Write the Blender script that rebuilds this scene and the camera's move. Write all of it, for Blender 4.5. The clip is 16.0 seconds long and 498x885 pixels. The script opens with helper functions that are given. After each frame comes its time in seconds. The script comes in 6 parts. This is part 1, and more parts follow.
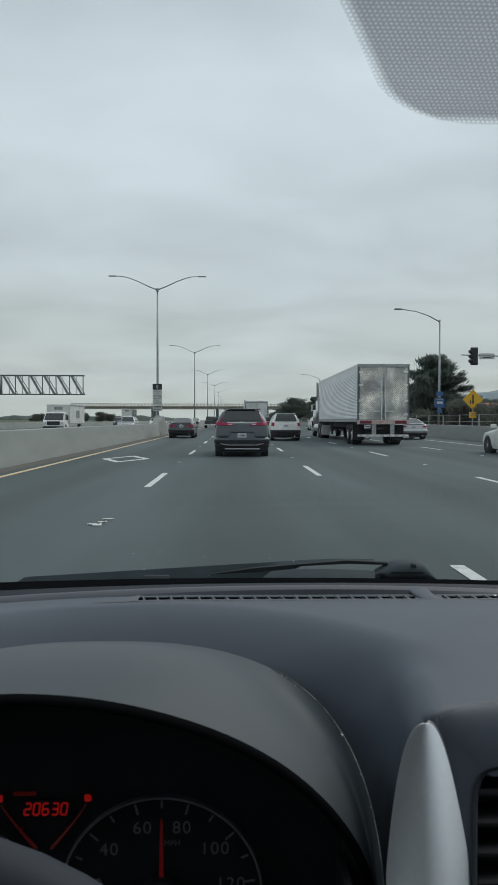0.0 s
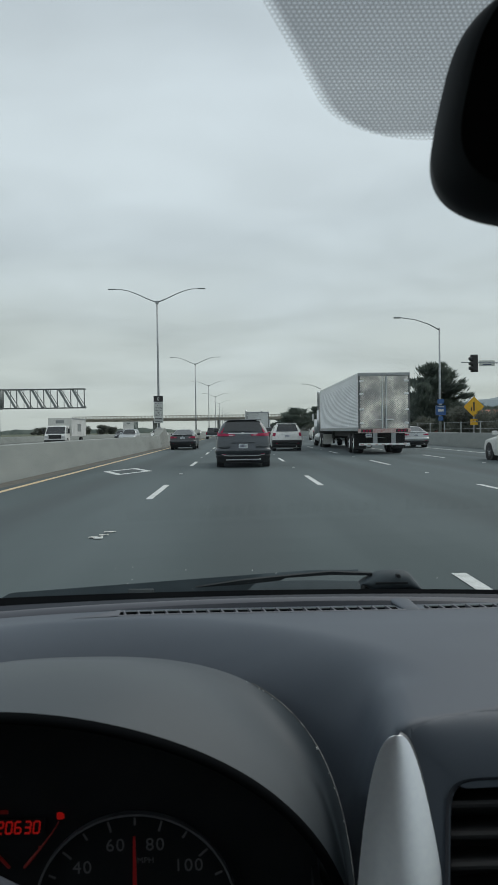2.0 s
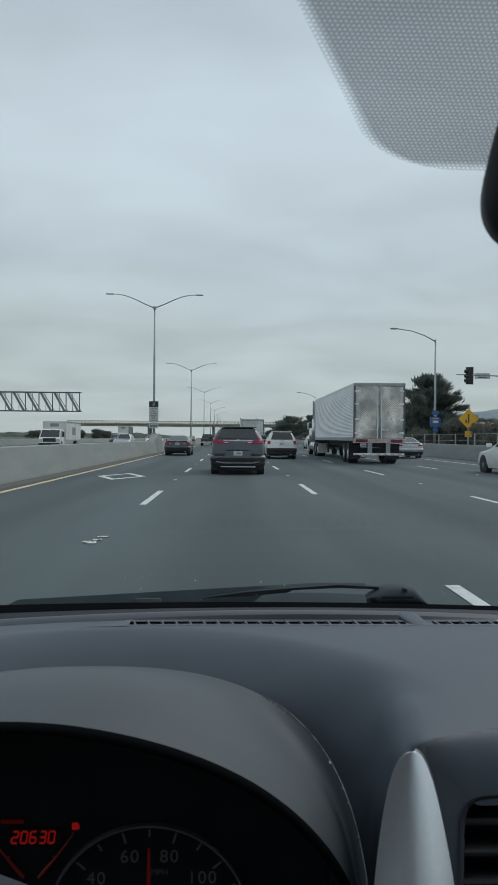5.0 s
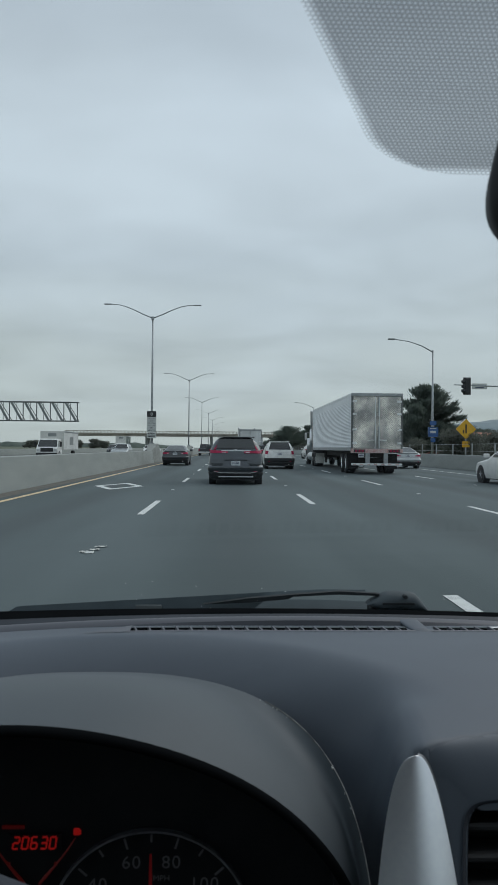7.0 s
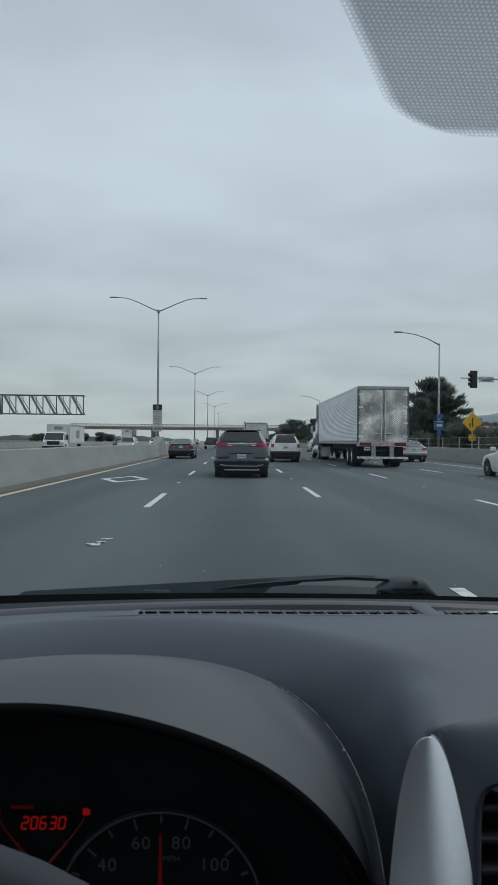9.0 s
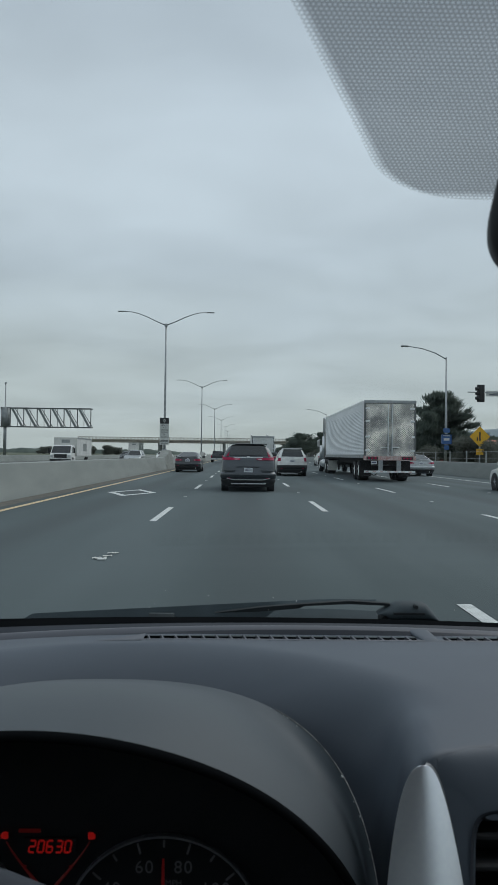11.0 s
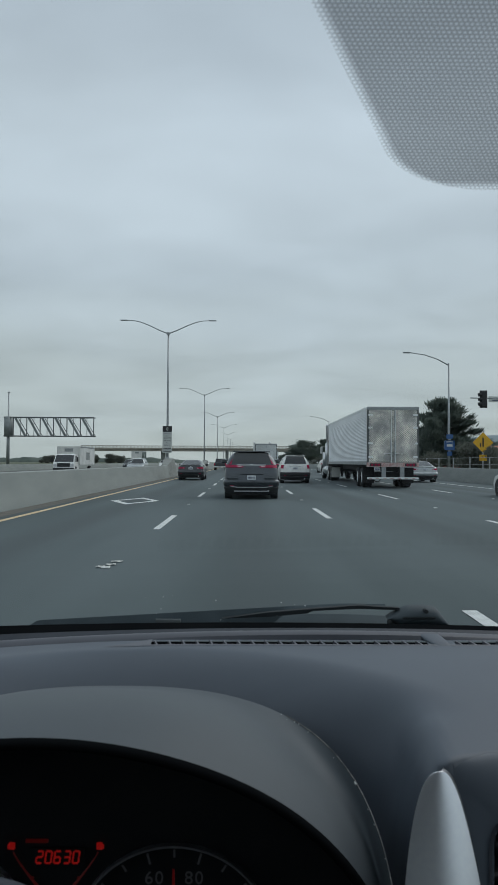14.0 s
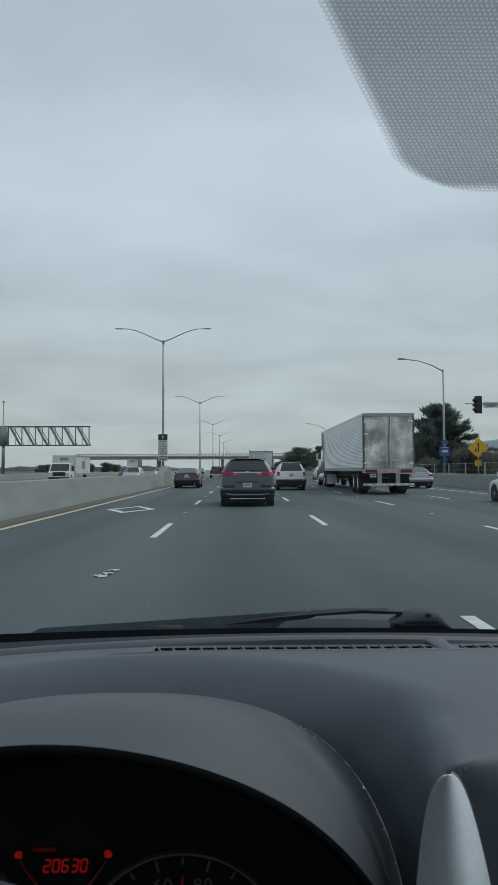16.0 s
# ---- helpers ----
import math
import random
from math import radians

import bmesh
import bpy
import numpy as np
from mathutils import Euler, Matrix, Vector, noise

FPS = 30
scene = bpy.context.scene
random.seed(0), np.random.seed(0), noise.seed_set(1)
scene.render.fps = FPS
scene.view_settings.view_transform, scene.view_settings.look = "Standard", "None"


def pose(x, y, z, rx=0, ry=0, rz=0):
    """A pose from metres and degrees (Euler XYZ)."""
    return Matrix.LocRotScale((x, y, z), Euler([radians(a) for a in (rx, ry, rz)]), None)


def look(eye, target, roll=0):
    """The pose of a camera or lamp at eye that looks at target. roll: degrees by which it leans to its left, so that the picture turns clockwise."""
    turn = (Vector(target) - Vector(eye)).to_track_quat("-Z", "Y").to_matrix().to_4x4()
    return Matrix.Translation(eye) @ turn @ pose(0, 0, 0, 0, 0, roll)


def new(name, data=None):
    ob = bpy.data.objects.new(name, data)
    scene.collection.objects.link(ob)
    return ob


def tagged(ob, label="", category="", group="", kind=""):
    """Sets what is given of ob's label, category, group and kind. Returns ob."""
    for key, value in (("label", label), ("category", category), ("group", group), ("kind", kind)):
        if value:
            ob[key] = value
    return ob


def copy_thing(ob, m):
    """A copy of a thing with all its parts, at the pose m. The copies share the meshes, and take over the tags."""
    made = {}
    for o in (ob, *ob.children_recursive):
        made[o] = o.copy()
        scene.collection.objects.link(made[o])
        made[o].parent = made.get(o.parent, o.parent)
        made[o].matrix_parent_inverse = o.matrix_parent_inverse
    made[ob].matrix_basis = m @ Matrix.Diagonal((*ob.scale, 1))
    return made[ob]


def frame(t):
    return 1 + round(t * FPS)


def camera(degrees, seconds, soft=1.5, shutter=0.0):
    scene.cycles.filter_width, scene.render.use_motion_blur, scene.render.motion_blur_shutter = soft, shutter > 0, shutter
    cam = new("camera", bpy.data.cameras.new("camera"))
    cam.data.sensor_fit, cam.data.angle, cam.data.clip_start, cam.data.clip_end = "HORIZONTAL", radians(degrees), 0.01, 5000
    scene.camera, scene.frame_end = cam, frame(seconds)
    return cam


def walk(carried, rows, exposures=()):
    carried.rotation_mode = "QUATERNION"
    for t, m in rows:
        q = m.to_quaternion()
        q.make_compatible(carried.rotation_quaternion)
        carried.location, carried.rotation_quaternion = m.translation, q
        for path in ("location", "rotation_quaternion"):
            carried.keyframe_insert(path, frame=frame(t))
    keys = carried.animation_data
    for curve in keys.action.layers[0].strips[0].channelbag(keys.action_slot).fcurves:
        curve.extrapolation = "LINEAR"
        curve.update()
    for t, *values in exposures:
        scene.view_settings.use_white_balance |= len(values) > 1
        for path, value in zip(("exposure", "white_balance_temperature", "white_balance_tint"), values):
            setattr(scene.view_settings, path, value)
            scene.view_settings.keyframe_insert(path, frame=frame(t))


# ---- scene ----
cam = camera(40.0, 16.0)
# a phone lens focused far off: near parts of the cabin are a little soft
cam.data.dof.use_dof, cam.data.dof.focus_distance, cam.data.dof.aperture_fstop = True, 40.0, 64.0
PATH = [
    (0, (-0.0030, 0.0057, 1.2767), (0.0390, 2.0042, 1.2112), 0.12),
    (0.5, (0.0182, 0.0073, 1.2832), (0.0563, 2.0064, 1.2362), -0.13),
    (1, (0.0063, 0.0143, 1.2677), (0.0457, 2.0136, 1.2321), -0.17),
    (1.5, (0.0106, 0.0063, 1.2747), (0.0478, 2.0056, 1.2387), -0.23),
    (2, (0.0171, 0.0038, 1.2785), (0.0540, 2.0031, 1.2439), -0.78),
    (2.5, (0.0093, 0.0087, 1.2802), (0.0493, 2.0080, 1.2429), -0.91),
    (3, (0.0022, 0.0094, 1.2772), (0.0455, 2.0086, 1.2405), -0.17),
    (3.5, (0.0027, 0.0162, 1.2740), (0.0518, 2.0152, 1.2353), 0.16),
    (4, (-0.0007, 0.0093, 1.2835), (0.0508, 2.0084, 1.2486), 0.50),
    (6.5, (0.0028, -0.0032, 1.2834), (0.0586, 1.9960, 1.2987), 0.38),
    (7, (-0.0025, -0.0019, 1.2797), (0.0569, 1.9971, 1.2958), 0.52),
    (7.5, (-0.0115, 0.0012, 1.2789), (0.0500, 2.0002, 1.2913), 0.69),
    (8, (-0.0113, 0.0050, 1.2697), (0.0465, 2.0042, 1.2655), 0.57),
    (10.5, (0.0050, -0.0034, 1.2775), (0.0288, 1.9964, 1.2871), 0.75),
    (11, (-0.0023, -0.0116, 1.2836), (0.0202, 1.9880, 1.3192), 0.70),
    (11.5, (-0.0006, -0.0054, 1.2741), (0.0197, 1.9939, 1.3248), 0.84),
    (12, (-0.0052, -0.0136, 1.2852), (0.0152, 1.9855, 1.3428), 0.65),
    (12.5, (-0.0026, -0.0058, 1.2813), (0.0199, 1.9930, 1.3460), 0.70),
    (13, (-0.0039, -0.0076, 1.2855), (0.0191, 1.9913, 1.3487), 0.66),
    (13.5, (-0.0048, -0.0080, 1.2834), (0.0130, 1.9909, 1.3459), 0.09),
    (14, (-0.0059, -0.0046, 1.2792), (0.0082, 1.9945, 1.3370), 0.28),
    (14.5, (-0.0106, -0.0079, 1.2872), (0.0068, 1.9912, 1.3451), 0.30),
    (15, (-0.0107, -0.0075, 1.2931), (0.0099, 1.9914, 1.3580), -0.02),
    (15.5, (-0.0148, -0.0018, 1.2897), (0.0097, 1.9966, 1.3665), -0.32),
    (16, (-0.0117, -0.0046, 1.2770), (0.0152, 1.9936, 1.3566), -0.22),
]
# seconds, stops, kelvin, tint
EXPOSURE = [(0.0, 0.14, 6720, 11), (1.5, 0.17, 6760, 10), (2.5, 0.20, 6800, 10), (3.2, 0.38, 6900, 9), (3.5, 0.50, 6950, 9), (3.8, 0.30, 6800, 10), (4.2, 0.12, 6550, 10), (6.5, 0.06, 6450, 10),
            (8.0, 0.04, 6420, 11), (10.5, 0.0, 6430, 10), (16.0, 0.0, 6410, 10)]
walk(cam, [(t, look(eye, target, roll)) for t, eye, target, roll in PATH], EXPOSURE)

# ---- sky and light ----
SUN_UP, SUN_TURN = 46.0, 62.0


def make_world():
    w = bpy.data.worlds.new("overcast_sky")
    scene.world = w
    w.use_nodes = True
    nt = w.node_tree
    nt.nodes.clear()
    N, L = nt.nodes.new, nt.links.new
    out, bg = N("ShaderNodeOutputWorld"), N("ShaderNodeBackground")
    sky = N("ShaderNodeTexSky")
    sky.sky_type, sky.sun_disc = "NISHITA", False
    sky.sun_elevation, sky.sun_rotation = radians(SUN_UP), radians(SUN_TURN)
    co = N("ShaderNodeTexCoord")
    # cloud layer: a flat sheet overhead, so that its masses crowd together towards the horizon
    sep = N("ShaderNodeSeparateXYZ")
    L(co.outputs["Generated"], sep.inputs[0])

    def calc(op, *ins):
        n = N("ShaderNodeMath")
        n.operation = op
        for k, v in enumerate(ins):
            if isinstance(v, (int, float)):
                n.inputs[k].default_value = v
            else:
                L(v, n.inputs[k])
        return n.outputs[0]

    up = calc("ADD", calc("MAXIMUM", sep.outputs["Z"], 0.0), 0.20)
    flat = N("ShaderNodeCombineXYZ")
    L(calc("DIVIDE", sep.outputs["X"], up), flat.inputs[0])
    L(calc("DIVIDE", sep.outputs["Y"], up), flat.inputs[1])

    def cloud(scale, detail, shift, stretch):
        mp = N("ShaderNodeMapping")
        mp.inputs["Location"].default_value, mp.inputs["Scale"].default_value = shift, stretch
        L(flat.outputs[0], mp.inputs["Vector"])
        n = N("ShaderNodeTexNoise")
        n.inputs["Scale"].default_value, n.inputs["Detail"].default_value, n.inputs["Roughness"].default_value = scale, detail, 0.52
        n.inputs["Distortion"].default_value = 0.3
        L(mp.outputs[0], n.inputs["Vector"])
        return n.outputs["Fac"]

    broad, small = cloud(1.1, 3, (3.1, 0.4, 0), (0.8, 1.0, 1)), cloud(2.4, 5, (0.0, 7.0, 0), (0.7, 1.0, 1))
    # height in the sky, with the edges of the layers pushed about by the clouds
    rise = calc("ADD", sep.outputs["Z"], calc("MULTIPLY", calc("SUBTRACT", broad, 0.5), 0.22))
    ramp = N("ShaderNodeValToRGB")
    cr = ramp.color_ramp
    cr.interpolation = "B_SPLINE"
    layers = ((0.0, (0.460, 0.515, 0.510)), (0.07, (0.482, 0.542, 0.552)), (0.14, (0.490, 0.556, 0.584)), (0.20, (0.525, 0.598, 0.640)), (0.26, (0.478, 0.550, 0.606)),
              (0.34, (0.575, 0.655, 0.718)), (0.46, (0.590, 0.672, 0.742)), (0.56, (0.490, 0.566, 0.640)), (0.75, (0.560, 0.640, 0.705)))
    while len(cr.elements) < len(layers):
        cr.elements.new(0.5)
    for e, (at, c) in zip(cr.elements, layers):
        e.position, e.color = at, (*c, 1)
    L(rise, ramp.inputs[0])
    shade = calc("ADD", 0.755, calc("MULTIPLY", small, 0.49))
    haze = N("ShaderNodeMixRGB")
    haze.blend_type = "MULTIPLY"
    haze.inputs["Fac"].default_value = 1.0
    L(ramp.outputs[0], haze.inputs["Color1"])
    L(shade, haze.inputs["Color2"])
    mul = N("ShaderNodeMixRGB")
    mul.blend_type = "MULTIPLY"
    mul.inputs["Fac"].default_value, mul.inputs["Color2"].default_value = 1.0, (0.07, 0.07, 0.07, 1)
    L(sky.outputs[0], mul.inputs["Color1"])
    mix = N("ShaderNodeMixRGB")
    mix.inputs["Fac"].default_value = 0.95
    L(mul.outputs[0], mix.inputs["Color1"])
    L(haze.outputs[0], mix.inputs["Color2"])
    L(mix.outputs[0], bg.inputs["Color"])
    bg.inputs["Strength"].default_value = 1.0
    L(bg.outputs[0], out.inputs["Surface"])


make_world()
sun = new("sun", bpy.data.lights.new("sun", "SUN"))
sun.data.energy, sun.data.angle, sun.data.color = 1.1, radians(55), (1.0, 0.97, 0.92)
sun.matrix_world = look((math.sin(radians(SUN_TURN)) * 100, math.cos(radians(SUN_TURN)) * 100, 120), (0, 0, 0))


# ---- materials ----
def material(name, color, rough=0.6, metal=0.0, spec=0.5, color2=None, scale=8.0, detail=4.0, stretch=(1, 1, 1), lo=0.35, hi=0.65,
             bump=0.0, bump_scale=200.0, emit=None, strength=0.0, coords="Object", rough2=None, coat=0.0, vary=0.0):
    """A principled surface with a noise between two colours, a fine bump, and a spread from piece to piece."""
    m = bpy.data.materials.new(name)
    m.use_nodes = True
    nt = m.node_tree
    N, L = nt.nodes.new, nt.links.new
    b = nt.nodes["Principled BSDF"]
    b.inputs["Base Color"].default_value = (*color, 1)
    b.inputs["Roughness"].default_value, b.inputs["Metallic"].default_value = rough, metal
    b.inputs["Specular IOR Level"].default_value = spec
    b.inputs["Coat Weight"].default_value = coat
    b.inputs["Coat Roughness"].default_value = 0.08
    co = N("ShaderNodeTexCoord")
    mp = N("ShaderNodeMapping")
    mp.inputs["Scale"].default_value = stretch
    L(co.outputs[coords], mp.inputs["Vector"])
    if color2 is not None:
        n = N("ShaderNodeTexNoise")
        n.inputs["Scale"].default_value, n.inputs["Detail"].default_value = scale, detail
        L(mp.outputs[0], n.inputs["Vector"])
        r = N("ShaderNodeValToRGB")
        r.color_ramp.elements[0].position, r.color_ramp.elements[0].color = lo, (*color, 1)
        r.color_ramp.elements[1].position, r.color_ramp.elements[1].color = hi, (*color2, 1)
        L(n.outputs["Fac"], r.inputs[0])
        src = r.outputs[0]
        if vary:
            info, hv, mr = N("ShaderNodeObjectInfo"), N("ShaderNodeHueSaturation"), N("ShaderNodeMapRange")
            mr.inputs["To Min"].default_value, mr.inputs["To Max"].default_value = 1 - vary, 1 + vary
            L(info.outputs["Random"], mr.inputs["Value"])
            L(mr.outputs[0], hv.inputs["Value"])
            L(src, hv.inputs["Color"])
            src = hv.outputs[0]
        L(src, b.inputs["Base Color"])
        if rough2 is not None:
            q = N("ShaderNodeMapRange")
            q.inputs["To Min"].default_value, q.inputs["To Max"].default_value = rough, rough2
            L(n.outputs["Fac"], q.inputs["Value"])
            L(q.outputs[0], b.inputs["Roughness"])
    if bump:
        n2, bp = N("ShaderNodeTexNoise"), N("ShaderNodeBump")
        n2.inputs["Scale"].default_value, n2.inputs["Detail"].default_value = bump_scale, 3
        L(co.outputs[coords], n2.inputs["Vector"])
        bp.inputs["Strength"].default_value, bp.inputs["Distance"].default_value = bump, 0.4 / bump_scale
        L(n2.outputs["Fac"], bp.inputs["Height"])
        L(bp.outputs[0], b.inputs["Normal"])
    if emit is not None:
        b.inputs["Emission Color"].default_value, b.inputs["Emission Strength"].default_value = (*emit, 1), strength
    return m


def asphalt_material():
    """Dark asphalt: aggregate, patches, and an oily streak down the middle of each lane."""
    m = bpy.data.materials.new("asphalt")
    m.use_nodes = True
    nt = m.node_tree
    N, L = nt.nodes.new, nt.links.new
    b = nt.nodes["Principled BSDF"]
    co = N("ShaderNodeTexCoord")
    sep = N("ShaderNodeSeparateXYZ")
    L(co.outputs["Object"], sep.inputs[0])
    # distance across the lane, 0 at the lane's middle
    a = N("ShaderNodeMath"); a.operation = "ADD"; a.inputs[1].default_value = 1.66 + 36.0
    L(sep.outputs["X"], a.inputs[0])
    d = N("ShaderNodeMath"); d.operation = "DIVIDE"; d.inputs[1].default_value = 3.6
    L(a.outputs[0], d.inputs[0])
    fr = N("ShaderNodeMath"); fr.operation = "FRACT"
    L(d.outputs[0], fr.inputs[0])
    sb = N("ShaderNodeMath"); sb.operation = "SUBTRACT"; sb.inputs[1].default_value = 0.5
    L(fr.outputs[0], sb.inputs[0])
    ab = N("ShaderNodeMath"); ab.operation = "ABSOLUTE"
    L(sb.outputs[0], ab.inputs[0])
    oil = N("ShaderNodeMapRange"); oil.interpolation_type = "SMOOTHSTEP"
    oil.inputs["From Min"].default_value, oil.inputs["From Max"].default_value = 0.02, 0.22
    oil.inputs["To Min"].default_value, oil.inputs["To Max"].default_value = 1.0, 0.0
    L(ab.outputs[0], oil.inputs["Value"])
    mp = N("ShaderNodeMapping"); mp.inputs["Scale"].default_value = (0.5, 0.05, 1)
    L(co.outputs["Object"], mp.inputs[0])
    big = N("ShaderNodeTexNoise"); big.inputs["Scale"].default_value = 1.0; big.inputs["Detail"].default_value = 5
    L(mp.outputs[0], big.inputs["Vector"])
    om = N("ShaderNodeMath"); om.operation = "MULTIPLY"
    L(oil.outputs[0], om.inputs[0]); L(big.outputs["Fac"], om.inputs[1])
    fine = N("ShaderNodeTexNoise"); fine.inputs["Scale"].default_value = 60; fine.inputs["Detail"].default_value = 3
    L(co.outputs["Object"], fine.inputs["Vector"])
    r = N("ShaderNodeValToRGB")
    r.color_ramp.elements[0].position, r.color_ramp.elements[0].color = 0.33, (0.058, 0.077, 0.081, 1)
    r.color_ramp.elements[1].position, r.color_ramp.elements[1].color = 0.67, (0.092, 0.116, 0.122, 1)
    L(big.outputs["Fac"], r.inputs[0])
    g = N("ShaderNodeMixRGB"); g.blend_type = "OVERLAY"; g.inputs["Fac"].default_value = 0.25
    L(r.outputs[0], g.inputs["Color1"]); L(fine.outputs["Fac"], g.inputs["Color2"])
    o = N("ShaderNodeMixRGB"); o.inputs["Color2"].default_value = (0.048, 0.059, 0.063, 1)
    L(om.outputs[0], o.inputs["Fac"]); L(g.outputs[0], o.inputs["Color1"])
    L(o.outputs[0], b.inputs["Base Color"])
    b.inputs["Roughness"].default_value = 0.86
    b.inputs["Specular IOR Level"].default_value = 0.35
    bp = N("ShaderNodeBump"); bp.inputs["Strength"].default_value = 0.35; bp.inputs["Distance"].default_value = 0.004
    L(fine.outputs["Fac"], bp.inputs["Height"]); L(bp.outputs[0], b.inputs["Normal"])
    return m


def pane_material(name, tint, gloss=1.0):
    """Clear glass: lets light straight through and mirrors a little at a slant."""
    m = bpy.data.materials.new(name)
    m.use_nodes = True
    nt = m.node_tree
    nt.nodes.clear()
    N, L = nt.nodes.new, nt.links.new
    out, tr, gl, mx, fr = (N("ShaderNodeOutputMaterial"), N("ShaderNodeBsdfTransparent"), N("ShaderNodeBsdfGlossy"), N("ShaderNodeMixShader"),
                           N("ShaderNodeFresnel"))
    tr.inputs["Color"].default_value = (*tint, 1)
    gl.inputs["Roughness"].default_value = 0.02
    fr.inputs["IOR"].default_value = 1.0 + 0.35 * gloss
    L(fr.outputs[0], mx.inputs[0]); L(tr.outputs[0], mx.inputs[1]); L(gl.outputs[0], mx.inputs[2]); L(mx.outputs[0], out.inputs[0])
    return m


def foliage_material(name, color, color2, scale):
    """Leaves that let part of the sky's light through."""
    m = bpy.data.materials.new(name)
    m.use_nodes = True
    nt = m.node_tree
    nt.nodes.clear()
    N, L = nt.nodes.new, nt.links.new
    out, di, tr, mx = N("ShaderNodeOutputMaterial"), N("ShaderNodeBsdfDiffuse"), N("ShaderNodeBsdfTranslucent"), N("ShaderNodeMixShader")
    co, n, r = N("ShaderNodeTexCoord"), N("ShaderNodeTexNoise"), N("ShaderNodeValToRGB")
    n.inputs["Scale"].default_value, n.inputs["Detail"].default_value = scale, 5
    L(co.outputs["Object"], n.inputs["Vector"])
    L(n.outputs["Fac"], r.inputs[0])
    r.color_ramp.elements[0].position, r.color_ramp.elements[0].color = 0.35, (*color, 1)
    r.color_ramp.elements[1].position, r.color_ramp.elements[1].color = 0.65, (*color2, 1)
    L(r.outputs[0], di.inputs["Color"])
    L(r.outputs[0], tr.inputs["Color"])
    mx.inputs[0].default_value = 0.45
    L(di.outputs[0], mx.inputs[1]); L(tr.outputs[0], mx.inputs[2]); L(mx.outputs[0], out.inputs[0])
    return m


def frit_material():
    """Ceramic dot print on glass: a dark screen with a close lattice of clear dots."""
    m = bpy.data.materials.new("ceramic_dots")
    m.use_nodes = True
    nt = m.node_tree
    nt.nodes.clear()
    N, L = nt.nodes.new, nt.links.new
    out, tr, df, mx = N("ShaderNodeOutputMaterial"), N("ShaderNodeBsdfTransparent"), N("ShaderNodeBsdfDiffuse"), N("ShaderNodeMixShader")
    df.inputs["Color"].default_value = (0.062, 0.104, 0.172, 1)
    uv = N("ShaderNodeUVMap"); uv.uv_map = "UVMap"
    sep = N("ShaderNodeSeparateXYZ")
    L(uv.outputs[0], sep.inputs[0])

    def math(op, *ins):
        n = N("ShaderNodeMath"); n.operation = op
        for k, v in enumerate(ins):
            if isinstance(v, (int, float)):
                n.inputs[k].default_value = v
            else:
                L(v, n.inputs[k])
        return n.outputs[0]

    # u runs across in dots, v down in rows; every other row is set off by half a dot
    row = math("FLOOR", sep.outputs["Y"])
    off = math("MULTIPLY", math("MODULO", row, 2.0), 0.5)
    du = math("SUBTRACT", math("FRACT", math("ADD", sep.outputs["X"], off)), 0.5)
    dv = math("SUBTRACT", math("FRACT", sep.outputs["Y"]), 0.5)
    d = math("SQRT", math("ADD", math("MULTIPLY", du, du), math("MULTIPLY", dv, dv)))
    hole = N("ShaderNodeMapRange"); hole.interpolation_type = "SMOOTHSTEP"
    hole.inputs["From Min"].default_value, hole.inputs["From Max"].default_value = 0.14, 0.46
    hole.inputs["To Min"].default_value, hole.inputs["To Max"].default_value = 0.56, 0.34
    L(d, hole.inputs["Value"])
    # the print thins out along its border
    uv2 = N("ShaderNodeUVMap"); uv2.uv_map = "Edge"
    sep2 = N("ShaderNodeSeparateXYZ")
    L(uv2.outputs[0], sep2.inputs[0])
    rim = N("ShaderNodeMapRange"); rim.interpolation_type = "SMOOTHSTEP"
    rim.inputs["From Min"].default_value, rim.inputs["From Max"].default_value = 0.0, 1.0
    rim.inputs["To Min"].default_value, rim.inputs["To Max"].default_value = 0.62, 0.0
    L(sep2.outputs["X"], rim.inputs["Value"])
    clear = math("MINIMUM", 1.0, math("ADD", hole.outputs[0], math("MULTIPLY", rim.outputs[0], math("ADD", 0.35, math("MULTIPLY", hole.outputs[0], 0.9)))))
    L(clear, mx.inputs[0]); L(df.outputs[0], mx.inputs[1]); L(tr.outputs[0], mx.inputs[2]); L(mx.outputs[0], out.inputs[0])
    return m


